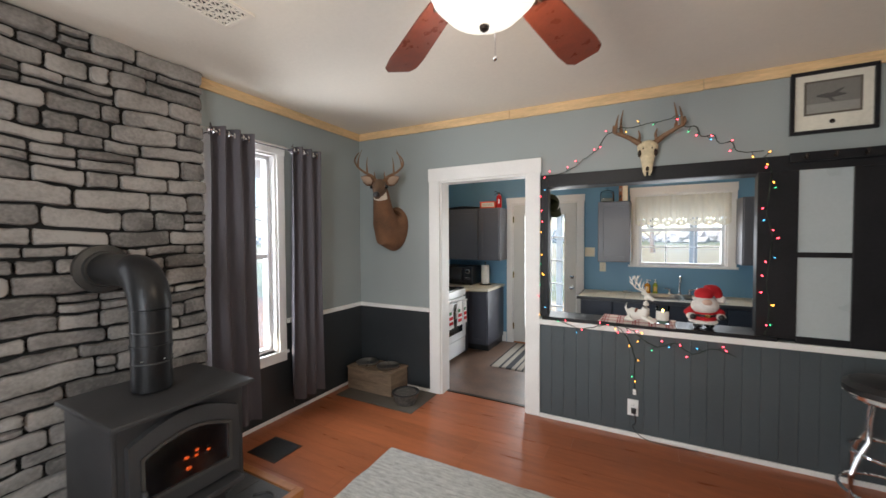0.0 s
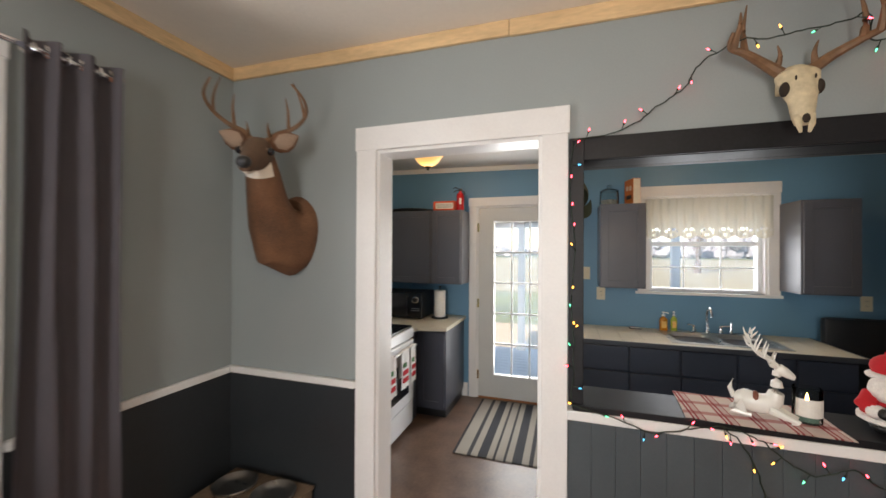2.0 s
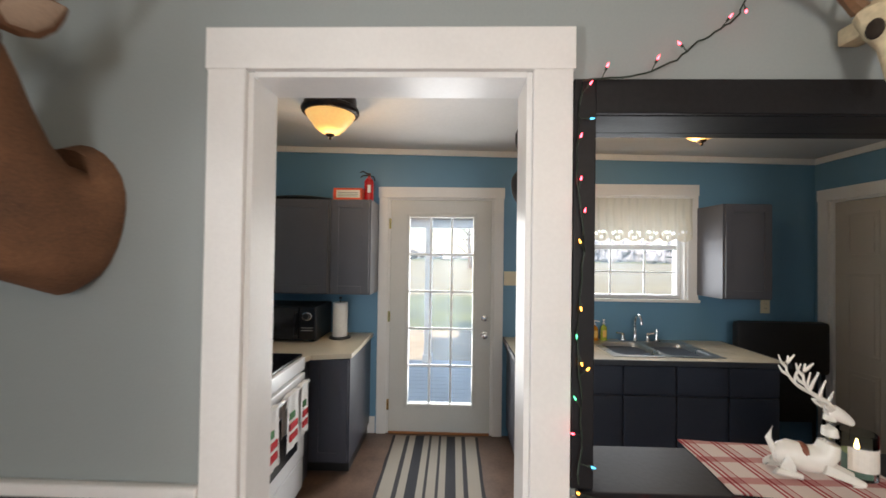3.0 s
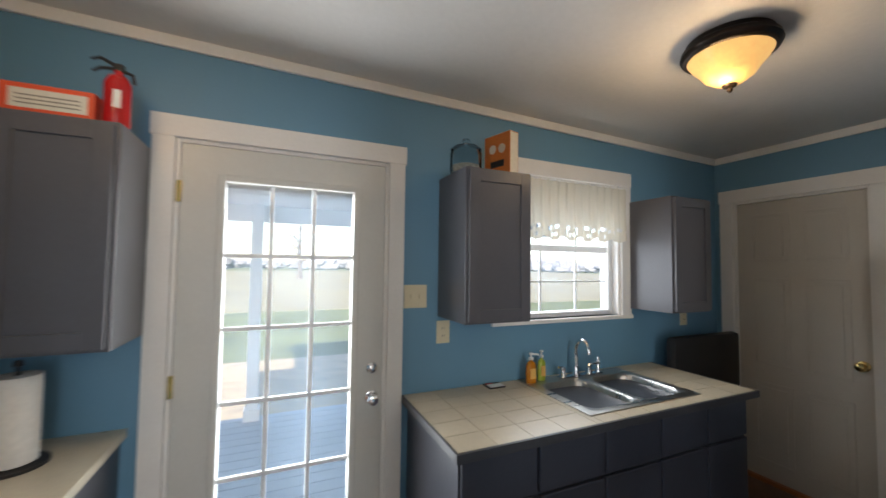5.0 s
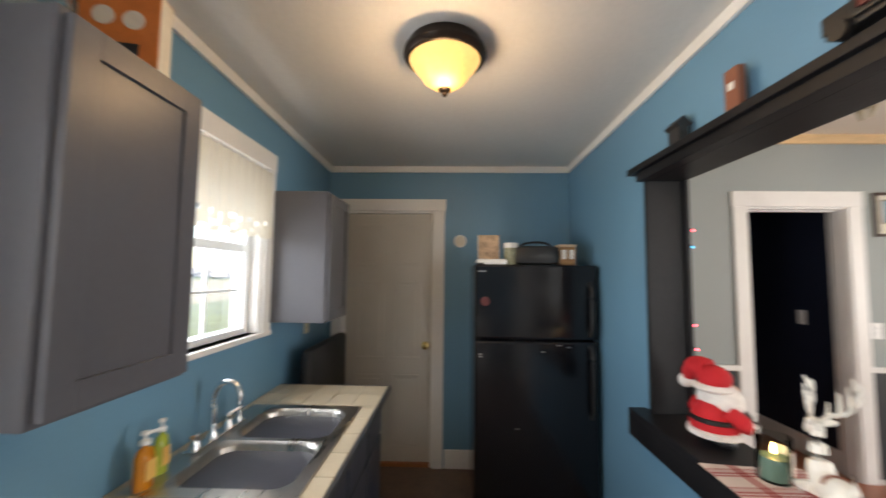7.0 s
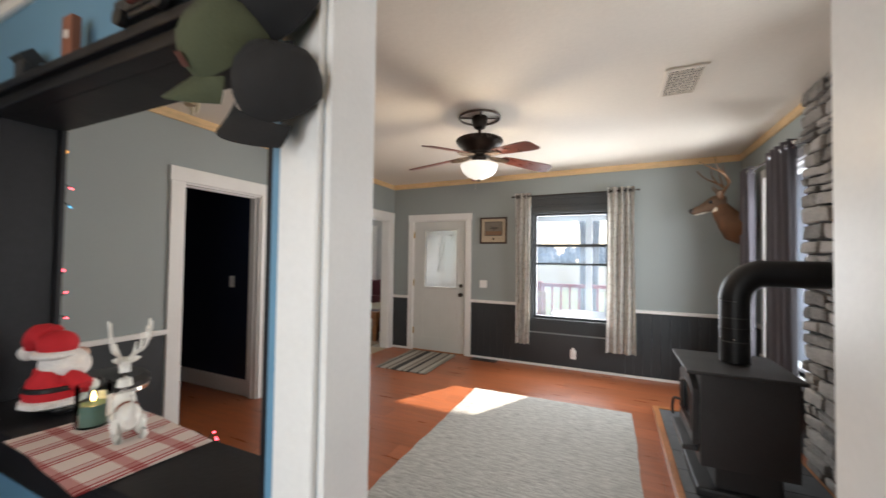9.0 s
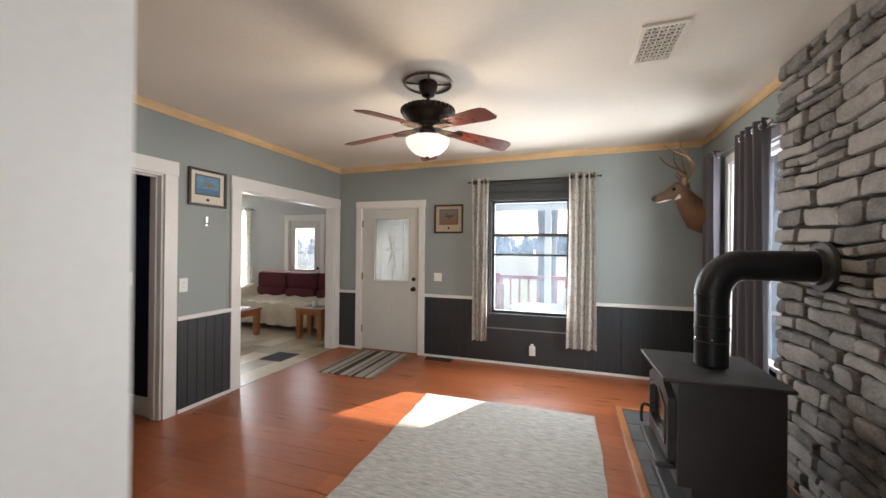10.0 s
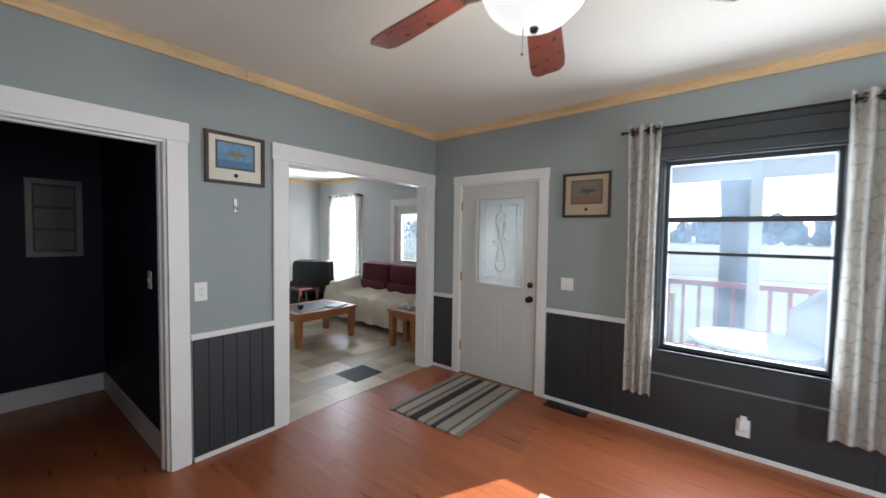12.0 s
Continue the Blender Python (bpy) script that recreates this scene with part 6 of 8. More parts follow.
lathe(bm, [(0.085, 0), (0.1, 0.03), (0.118, 0.085), (0.124, 0.1)], Matrix(), 28)
part("shell", bm, mat("camouflage_print", (0.08, 0.075, 0.068), 0.6, vary=0.8, scale=28, fine=70), bowl, smooth=True)
bm = bmesh.new()
lathe(bm, [(0.124, 0.098), (0.128, 0.106), (0.118, 0.112), (0.105, 0.108), (0.09, 0.07), (0.06, 0.06)], Matrix(), 28)
part("liner", bm, BLACK, bowl, smooth=True)

stool = thing("bar_stool", (3.9, -0.4, 0), "chrome bar stool with a round black seat", "bar stool")
bm = bmesh.new()
lathe(bm, [(0.03, 0.68), (0.18, 0.685), (0.195, 0.70), (0.195, 0.73), (0.17, 0.757), (0.03, 0.764)], Matrix(), 32)
part("seat", bm, BLACK, stool, smooth=True)
bm = bmesh.new()
lathe(bm, [(0.19, 0.672), (0.2, 0.682), (0.2, 0.699), (0.197, 0.702)], Matrix(), 32)
part("seat_ring", bm, CHROME, stool, smooth=True)
for k in range(4):
    a = radians(25 + 90 * k)
    bm = bmesh.new()
    tube(bm, [(r * math.cos(a), r * math.sin(a), z) for r, z in ((0.1, 0.68), (0.12, 0.56), (0.125, 0.45), (0.18, 0.36), (0.21, 0.28), (0.215, 0.0))], 0.012, 10)
    part("leg", bm, CHROME, stool, smooth=True)
for r, z in ((0.2, 0.17), (0.165, 0.385)):
    bm = bmesh.new()
    tube(bm, [(r * math.cos(a), r * math.sin(a), z) for a in [2 * math.pi * j / 32 for j in range(33)]], 0.01, 8)
    part("foot_ring", bm, CHROME, stool, smooth=True)

# ---- on the pass-through ledge ----
LZ = 0.868
plaid = striped("red_and_white_plaid", [(0, (0.72, 0.62, 0.58)), (0.22, (0.4, 0.06, 0.07)), (0.3, (0.72, 0.62, 0.58)), (0.36, (0.4, 0.06, 0.07)), (0.44, (0.62, 0.45, 0.43)), (0.62, (0.4, 0.06, 0.07)), (0.66, (0.72, 0.62, 0.58))], 0, 0.95, 5.0)
pt = plaid.node_tree
tc, sep, mu, frn, rp, mx = [pt.nodes.new(k) for k in ("ShaderNodeTexCoord", "ShaderNodeSeparateXYZ", "ShaderNodeMath", "ShaderNodeMath", "ShaderNodeValToRGB", "ShaderNodeMix")]
pt.links.new(tc.outputs["Generated"], sep.inputs[0])
mu.operation, frn.operation = "MULTIPLY", "FRACT"
mu.inputs[1].default_value = 3.0
pt.links.new(sep.outputs[1], mu.inputs[0])
pt.links.new(mu.outputs[0], frn.inputs[0])
rp.color_ramp.interpolation = "CONSTANT"
rp.color_ramp.elements[0].color = (1, 1, 1, 1)
rp.color_ramp.elements[1].position, rp.color_ramp.elements[1].color = 0.72, (0.75, 0.42, 0.42, 1)
pt.links.new(frn.outputs[0], rp.inputs[0])
mx.data_type, mx.blend_type = "RGBA", "MULTIPLY"
mx.inputs["Factor"].default_value = 1.0
pb = pt.nodes["Principled BSDF"].inputs["Base Color"]
pt.links.new(pb.links[0].from_socket, mx.inputs["A"])
pt.links.new(rp.outputs[0], mx.inputs["B"])
pt.links.new(mx.outputs["Result"], pb)
rug("table_runner", 2.44, 2.96, -0.045, 0.27, LZ + 0.001, plaid, "red and white plaid cloth runner on the ledge", "cloth", -4.0, 0.008, 0.002)

CERAMIC = mat("white_glazed_ceramic", (0.8, 0.78, 0.72), 0.25, vary=0.05, bump=0.004)


def joined(name, pieces, at, turn, label, category):
    """One mesh, several materials: pieces are (builder, material)."""
    bm = bmesh.new()
    mats = []
    for fn, m in pieces:
        before = set(bm.faces)
        fn(bm)
        if m not in mats:
            mats.append(m)
        for fc in bm.faces:
            if fc not in before:
                fc.material_index = mats.index(m)
    ob = solid(name, bm, mats, label, category, smooth=True)
    ob.matrix_basis = pose(*at, 0, 0, turn)
    return ob


def rein_body(bm):
    """A lying reindeer: haunches folded at the back, neck upright, antlers sweeping up and back with tines."""
    tube(bm, curve_pts([(-0.1, 0, 0.05), (-0.06, 0, 0.056), (0.0, 0, 0.05), (0.05, 0, 0.06), (0.068, 0, 0.1), (0.068, 0, 0.14), (0.07, 0, 0.175)], 2), [0.018, 0.03, 0.038, 0.038, 0.036, 0.036, 0.037, 0.036, 0.031, 0.026, 0.022, 0.019, 0.018], 14)
    tube(bm, [(0.06, 0, 0.176), (0.085, 0, 0.182), (0.105, 0, 0.174), (0.128, 0, 0.163), (0.136, 0, 0.158)], [0.018, 0.021, 0.018, 0.012, 0.008], 12)
    tube(bm, [(-0.1, 0, 0.06), (-0.118, 0, 0.09), (-0.105, 0, 0.125)], [0.012, 0.011, 0.003], 8)
    for s in (-1, 1):
        tube(bm, [(0.04, s * 0.025, 0.04), (0.1, s * 0.03, 0.025), (0.15, s * 0.03, 0.012), (0.12, s * 0.03, 0.008)], [0.018, 0.013, 0.01, 0.007], 8)
        tube(bm, [(-0.06, s * 0.03, 0.04), (-0.11, s * 0.035, 0.015), (-0.03, s * 0.04, 0.01)], [0.026, 0.015, 0.008], 8)
        tube(bm, [(0.068, s * 0.012, 0.188), (0.045, s * 0.03, 0.2), (0.036, s * 0.042, 0.203)], [0.006, 0.009, 0.002], 6)
        beam = curve_pts([(0.075, s * 0.01, 0.192), (0.045, s * 0.025, 0.215), (-0.005, s * 0.045, 0.235), (-0.035, s * 0.055, 0.27), (-0.03, s * 0.055, 0.315)], 4)
        tube(bm, beam, [0.0075 - 0.0045 * k / (len(beam) - 1) for k in range(len(beam))], 8)
        for at, q in ((3, (0.065, 0.03, 0.245)), (6, (0.035, 0.045, 0.275)), (9, (0.01, 0.055, 0.295)), (11, (-0.06, 0.06, 0.285)), (13, (-0.06, 0.06, 0.315)), (14, (-0.008, 0.06, 0.318))):
            p = beam[at]
            tube(bm, [p, ((p.x + q[0]) / 2 - 0.004, (p.y + s * q[1]) / 2, (p.z + q[2]) / 2 - 0.004), (q[0], s * q[1], q[2])], [0.0055, 0.0048, 0.0022], 6)


joined("reindeer_figurine", [(rein_body, CERAMIC), (lambda bm: ball(bm, (-0.015, 0, 0.07), 0.034, (0.6, 1.05, 0.65), 12), mat("brown_saddle", (0.22, 0.07, 0.04), 0.5))], (2.71, 0.07, LZ + 0.006), -18, "white ceramic lying reindeer figurine with a brown saddle", "figurine").scale = (0.8, 0.85, 1.12)
candle = thing("candle_jar", (2.875, 0.085, LZ + 0.005), "glass jar candle with a white label, burning", "candle")
candle.scale = (1.15, 1.15, 1.15)
bm = bmesh.new()
lathe(bm, [(0.036, 0.0), (0.04, 0.004), (0.04, 0.115), (0.038, 0.118), (0.036, 0.115), (0.036, 0.006)], Matrix(), 28)
gj = part("glass_jar", bm, glassy("jar_glass", (0.93, 0.96, 0.95), 0.02, 0.9), candle, smooth=True)
gj.visible_shadow = False
bm = bmesh.new()
lathe(bm, [(0.034, 0.006), (0.034, 0.062), (0.005, 0.06)], Matrix(), 24)
part("wax", bm, mat("dark_green_wax", (0.12, 0.2, 0.16), 0.4), candle, smooth=True)
bm = bmesh.new()
for k in range(9):
    a0, a1 = radians(200 + k * 14), radians(214 + k * 14)
    bm.faces.new([bm.verts.new((0.0408 * math.cos(a), 0.0408 * math.sin(a), z)) for a, z in ((a0, 0.025), (a1, 0.025), (a1, 0.085), (a0, 0.085))])
part("label", bm, mat("paper_label", (0.75, 0.72, 0.66), 0.8), candle)
bm = bmesh.new()
lathe(bm, [(0.0015, 0.068), (0.005, 0.076), (0.004, 0.084), (0.0007, 0.098)], Matrix(), 10)
part("flame", bm, mat("candle_flame", (1.0, 0.55, 0.15), 0.5, emit=8), candle, smooth=True)
RED = mat("red_felt", (0.5, 0.012, 0.02), 0.85, fine=160)
FLUFF = mat("white_plush", (0.8, 0.77, 0.74), 0.95, vary=0.15, scale=40, fine=200, bump=0.12)
SKIN = mat("pale_cloth", (0.7, 0.47, 0.37), 0.8)
joined("plush_doll", [
    (lambda bm: (lathe(bm, [(0.055, 0.03), (0.085, 0.05), (0.09, 0.09), (0.075, 0.14), (0.05, 0.17)], Matrix(), 20), ball(bm, (0, -0.005, 0.265), 0.062, (1.05, 1, 0.85), 16), tube(bm, curve_pts([(0.03, 0, 0.29), (0.07, 0.01, 0.3), (0.1, 0.015, 0.27), (0.11, 0.015, 0.24)], 4), [0.05, 0.048, 0.046, 0.044, 0.042, 0.04, 0.038, 0.035, 0.033, 0.03, 0.027, 0.025, 0.022], 10), [tube(bm, [(s * 0.07, 0, 0.15), (s * 0.11, -0.02, 0.12), (s * 0.1, -0.05, 0.1)], [0.03, 0.032, 0.028], 10) for s in (-1, 1)]), RED),
    (lambda bm: (ball(bm, (0, -0.03, 0.18), 0.088, (1.1, 0.8, 0.78), 16), ball(bm, (0, 0, 0.228), 0.072, (1.05, 1.0, 0.32), 16), ball(bm, (0.125, 0.015, 0.225), 0.032, seg=12), lathe(bm, [(0.08, 0.035), (0.098, 0.045), (0.098, 0.062), (0.085, 0.07)], Matrix(), 20), [ball(bm, (s * 0.1, -0.055, 0.1), 0.034, (1, 0.8, 0.8), 10) for s in (-1, 1)]), FLUFF),
    (lambda bm: ball(bm, (0, -0.085, 0.212), 0.03, (1.15, 0.75, 0.8), 12), SKIN),
    (lambda bm: ([ball(bm, (s * 0.04, -0.01, 0.022), 0.034, (1, 1.25, 0.65), 12) for s in (-1, 1)], [ball(bm, (s * 0.095, -0.085, 0.1), 0.022, seg=10) for s in (-1, 1)], lathe(bm, [(0.088, 0.098), (0.0915, 0.101), (0.0915, 0.114), (0.087, 0.117)], Matrix(), 20)), BLACK),
    (lambda bm: box(bm, -0.018, 0.018, -0.1, -0.088, 0.094, 0.12, 0.003), BRASS)], (3.13, 0.09, LZ), 10, "plush red and white holiday doll standing on the ledge", "doll").scale = (0.92, 0.92, 0.92)
OLIVE = mat("olive_canvas", (0.06, 0.068, 0.035), 0.9, fine=160, bump=0.03)


def baseball_cap(at, rx, ry, rz, material, label, patch=None):
    """A cap hanging by its strap: crown of six stitched panels, curved brim, button. Crown up along z, brim along -y before turning."""
    ob = thing("baseball_cap", at, label, "cap", "caps on the shelf corner")
    ob.matrix_basis = pose(*at, rx, ry, rz) @ Matrix.Diagonal((0.88, 0.88, 0.88, 1))
    bm = bmesh.new()
    rings, n = [], 24
    for r0, z in ((0.088, 0.0), (0.091, 0.03), (0.086, 0.06), (0.07, 0.09), (0.045, 0.108), (0.016, 0.116)):
        rings.append([bm.verts.new((r0 * (1 - 0.025 * abs(math.cos(3 * a))) * math.cos(a), 1.12 * r0 * math.sin(a), z + 0.006 * math.sin(2 * a + 1))) for a in [2 * math.pi * k / n for k in range(n)]])
    for a, b in zip(rings, rings[1:]):
        for k in range(n):
            bm.faces.new((a[k], a[(k + 1) % n], b[(k + 1) % n], b[k]))
    bm.faces.new(rings[-1])
    part("crown", bm, material, ob, smooth=True)
    bm = bmesh.new()
    rows = []
    for off in (0.0, 0.004):
        for j in range(5):
            t = j / 4
            rows.append([bm.verts.new(((0.082 - 0.012 * t * t) * u, -(0.1 * math.sqrt(max(0, 1 - (0.8 * u) ** 2)) + t * 0.075 * (1 - 0.55 * u * u)), 0.004 - 0.03 * u * u * (0.4 + t) - 0.012 * t - off)) for u in [-1 + 2 * k / 12 for k in range(13)]])
    for blk in (rows[:5], rows[5:], [rows[4], rows[9]]):
        for a, b in zip(blk, blk[1:]):
            for k in range(12):
                bm.faces.new((a[k], a[k + 1], b[k + 1], b[k]))
    part("brim", bm, material, ob, smooth=True)
    bm = bmesh.new()
    ball(bm, (0, 0, 0.117), 0.008, (1, 1, 0.6), 8)
    part("button", bm, material, ob, smooth=True)
    if patch:
        bm = bmesh.new()
        for k in range(4):
            a0, a1 = -math.pi / 2 + (k - 2) * 0.17, -math.pi / 2 + (k - 1) * 0.17
            bm.faces.new([bm.verts.new((0.0925 * math.cos(a), 1.13 * 0.0925 * math.sin(a), z)) for a, z in ((a0, 0.024), (a1, 0.024), (a1, 0.055), (a0, 0.055))])
        part("front_patch", bm, patch, ob, "dark rust leather patch")
    return ob


baseball_cap((1.99, 0.25, 1.825), 40, 20, 160, OLIVE, "olive canvas baseball cap with a rust patch", mat("rust_patch", (0.09, 0.028, 0.018), 0.7))
baseball_cap((1.92, 0.2, 1.76), 48, 26, 190, mat("charcoal_canvas", (0.016, 0.015, 0.015), 0.9, fine=160), "charcoal baseball cap hanging behind the olive one")
baseball_cap((1.925, 0.195, 1.93), 60, 20, 178, mat("black_cotton", (0.007, 0.007, 0.008), 0.9, fine=160), "black baseball cap hung over the shelf end")
peg = thing("wall_peg", (1.985, 0.15, 2.035), "short black iron peg holding the caps", "hook")
bm = bmesh.new()
tube(bm, curve_pts([(0, 0, 0), (0, 0.05, -0.01), (0, 0.1, 0.0), (0, 0.11, 0.03)]), 0.005, 8)
part("peg_arm", bm, BLACK, peg, smooth=True)
pbox("peg_plate", peg, BLACK, -0.012, 0.012, 0, 0.004, -0.03, 0.03, 0.001)
SHZ = 2.02
tr = thing("toy_truck", (2.37, 0.2, SHZ), "small black and red vintage toy pickup on the shelf", "toy")
for nm, q, m in (("chassis", (-0.13, 0.13, -0.03, 0.03, 0.018, 0.034), BLACK), ("truck_bed", (-0.13, -0.01, -0.035, 0.035, 0.034, 0.085), BLACK), ("cab", (-0.01, 0.07, -0.034, 0.034, 0.034, 0.125), BLACK), ("bonnet", (0.07, 0.14, -0.028, 0.028, 0.034, 0.08), BLACK), ("red_panel", (-0.12, 0.05, 0.0351, 0.038, 0.045, 0.07), mat("faded_red_tin", (0.13, 0.025, 0.02), 0.5))):
    pbox(nm, tr, m, *q, 0.006)
for x in (-0.085, 0.09):
    for y in (-0.035, 0.035):
        bm = bmesh.new()
        tube(bm, [(x, y - 0.008, 0.022), (x, y + 0.008, 0.022)], 0.022, 14)
        part("wheel", bm, BLACK, tr, smooth=True)
dc = thing("wooden_block_sign", (2.82, 0.195, SHZ), "small reddish wooden block with a pale star", "ornament")
pbox("block", dc, mat("red_stained_wood", (0.25, 0.09, 0.05), 0.7), -0.03, 0.03, -0.012, 0.012, 0, 0.14, 0.003)
pbox("star", dc, CERAMIC, -0.012, 0.012, 0.012, 0.0135, 0.07, 0.094)
dd = thing("small_ornament", (3.12, 0.195, SHZ), "little dark metal house ornament on the shelf", "ornament")
pbox("house_body", dd, IRON, -0.035, 0.035, -0.02, 0.02, 0, 0.06, 0.002)
bm = bmesh.new()
tube(bm, [(-0.04, 0, 0.072), (0.04, 0, 0.072)], [0.032, 0.032], 4, up=(0, 0, 1))
part("house_roof", bm, IRON, dd)


# ---- kitchen cabinets and worktops ----
def shaker(parent, x0, x1, y, z0, z1, material, out=-1, groove=True):
    """A cabinet door in an x plane at y, facing out, with a routed panel."""
    ya, yb = sorted((y, y + out * 0.02))
    bm = bmesh.new()
    s = 0.055
    yc, yd = sorted((y, y + out * 0.012))
    box(bm, x0 + s, x1 - s, yc, yd, z0 + s, z1 - s)
    door = part("door", bm, material, parent)
    for nm, q in (("stile", (x0, x0 + s, z0, z1)), ("stile", (x1 - s, x1, z0, z1)), ("door_rail", (x0 + s, x1 - s, z0, z0 + s)), ("door_rail", (x0 + s, x1 - s, z1 - s, z1))):
        pbox(nm, door, material, q[0], q[1], ya, yb, q[2], q[3], 0.002)
    return door


def wall_cabinet(x0, x1, y0, y1, z0, z1, label):
    ob = thing("wall_cabinet", (0, 0, 0), label, "cabinet", "kitchen wall cabinets")
    pbox("body", ob, CABGREY, x0, x1, y0, y1, z0, z1, 0.003)
    shaker(ob, x0 + 0.012, x1 - 0.012, y0, z0 + 0.012, z1 - 0.012, CABGREY)
    return ob


CY = KN - 0.32
wall_cabinet(2.25, 2.612, CY, KN, 1.23, 1.965, "grey painted narrow wall cabinet beside the window")
wall_cabinet(3.668, 4.03, CY, KN, 1.225, 1.95, "grey painted wall cabinet beside the pantry door")
wall_cabinet(0.665, 0.982, CY, KN, 1.212, 1.955, "grey painted wall cabinet beside the back door")
wall_cabinet(0.02, 0.66, CY, KN, 1.212, 1.955, "grey painted wide wall cabinet over the microwave")

CT = 0.84
base = thing("sink_base_cabinet", (0, 0, 0), "dark blue-grey base cabinet run with drawers and doors", "cabinet")
bx0, bx1, by0 = 2.09, 3.85, 1.49
pbox("body", base, BASECAB, bx0, bx1, by0 + 0.02, KN, 0.09, CT - 0.025)
pbox("toe_kick", base, BLACK, bx0 + 0.02, bx1 - 0.02, by0 + 0.09, KN, 0, 0.09)
cols = [bx0, 2.44, 2.8, 3.16, 3.51, bx1]
for a, b in zip(cols, cols[1:]):
    for nm, z0, z1 in (("drawer", 0.6, 0.79), ("door", 0.11, 0.585)):
        bm = bmesh.new()
        box(bm, a + 0.006, b - 0.006, by0, by0 + 0.02, z0, z1, 0.006)
        part(nm, bm, BASECAB, base)
top = thing("tiled_worktop", (0, 0, 0), "cream tiled worktop with a dark edge", "worktop")
wx0, wx1, wy0 = 2.065, 3.875, 1.46
SK = (2.75, 3.52, 1.53, 2.065)
bm = bmesh.new()
for q in ((wx0, SK[0] + 0.02, wy0, KN), (SK[1] - 0.02, wx1, wy0, KN), (SK[0] + 0.02, SK[1] - 0.02, wy0, SK[2] + 0.02), (SK[0] + 0.02, SK[1] - 0.02, SK[3] - 0.02, KN)):
    box(bm, q[0], q[1], q[2], q[3], CT - 0.025, CT - 0.004)
part("board", bm, GROUT, top)
EDGE = mat("dark_worktop_edge", (0.05, 0.052, 0.06), 0.4)
pbox("front_edge", top, EDGE, wx0 - 0.012, wx1 + 0.012, wy0 - 0.014, wy0, CT - 0.035, CT + 0.001, 0.003)
for a in ((wx0 - 0.012, wx0), (wx1, wx1 + 0.012)):
    pbox("side_edge", top, EDGE, a[0], a[1], wy0, KN, CT - 0.035, CT + 0.001, 0.003)
nx, ny = 11, 5
for i in range(nx):
    for j in range(ny):
        x0, x1 = wx0 + (wx1 - wx0) * i / nx, wx0 + (wx1 - wx0) * (i + 1) / nx
        y0, y1 = wy0 + (KN - wy0) * j / ny, wy0 + (KN - wy0) * (j + 1) / ny
        if x0 > SK[0] - 0.01 and x1 < SK[1] + 0.01 and y0 > SK[2] - 0.01 and y1 < SK[3] + 0.02:
            continue
        pieces = [(x0, x1, y0, y1)]
        if x1 > SK[0] and x0 < SK[1] and y1 > SK[2] and y0 < SK[3]:
            pieces = []
            if x0 < SK[0]:
                pieces.append((x0, SK[0] + 0.01, y0, y1))
            if x1 > SK[1]:
                pieces.append((SK[1] - 0.01, x1, y0, y1))
            xa, xb = max(x0, SK[0] + 0.01), min(x1, SK[1] - 0.01)
            if y0 < SK[2]:
                pieces.append((xa, xb, y0, SK[2] + 0.01))
            if y1 > SK[3]:
                pieces.append((xa, xb, SK[3] - 0.01, y1))
        for q in pieces:
            pbox("tile", top, CREAMTILE, q[0] + 0.0015, q[1] - 0.0015, q[2] + 0.0015, q[3] - 0.0015, CT - 0.004, CT, 0.0012)

# ---- sink and taps ----
sink = thing("double_sink", (0, 0, 0), "stainless steel double sink set in the tiled worktop", "sink")


def loop(cx, cy, hx, hy, r, n=5):
    pts = []
    for k, (sx, sy) in enumerate(((1, 1), (-1, 1), (-1, -1), (1, -1))):
        for j in range(n + 1):
            a = math.pi / 2 * (k + j / n)
            pts.append((cx + sx * (hx - r) + r * math.cos(a), cy + sy * (hy - r) + r * math.sin(a)))
    return pts


bowls = [(SK[0] + 0.21, 1.77, 0.165, 0.2), (SK[1] - 0.21, 1.77, 0.165, 0.2)]
bm = bmesh.new()
zt = CT + 0.005
for q in ((SK[0], bowls[0][0] - 0.165, SK[2], SK[3]), (bowls[0][0] + 0.165, bowls[1][0] - 0.165, SK[2], SK[3]), (bowls[1][0] + 0.165, SK[1], SK[2], SK[3])):
    box(bm, *q, CT - 0.002, zt)
for b in bowls:
    box(bm, b[0] - 0.165, b[0] + 0.165, SK[2], b[1] - 0.2, CT - 0.002, zt)
    box(bm, b[0] - 0.165, b[0] + 0.165, b[1] + 0.2, SK[3], CT - 0.002, zt)
part("rim", bm, STEEL, sink)
for b in bowls:
    bm = bmesh.new()
    rings = [[bm.verts.new((x, y, z)) for x, y in loop(b[0], b[1], hx, hy, r)] for hx, hy, r, z in ((0.172, 0.207, 0.01, zt + 0.001), (0.162, 0.197, 0.07, zt + 0.001), (0.15, 0.185, 0.07, zt - 0.012), (0.14, 0.172, 0.075, CT - 0.1), (0.125, 0.157, 0.08, CT - 0.15), (0.03, 0.03, 0.03, CT - 0.162))]
    for a, c in zip(rings, rings[1:]):
        for k in range(len(a)):
            bm.faces.new((a[k], a[(k + 1) % len(a)], c[(k + 1) % len(a)], c[k]))
    basin = part("basin", bm, STEEL, sink, smooth=True)
    bm = bmesh.new()
    lathe(bm, [(0.035, CT - 0.163), (0.036, CT - 0.158), (0.02, CT - 0.159), (0.004, CT - 0.1595)], Matrix.Translation((b[0], b[1], 0)), 20)
    part("drain", bm, CHROME, basin, smooth=True)
tap = thing("kitchen_tap", (3.13, 2.02, zt), "chrome gooseneck kitchen tap with two lever handles", "tap")
bm = bmesh.new()
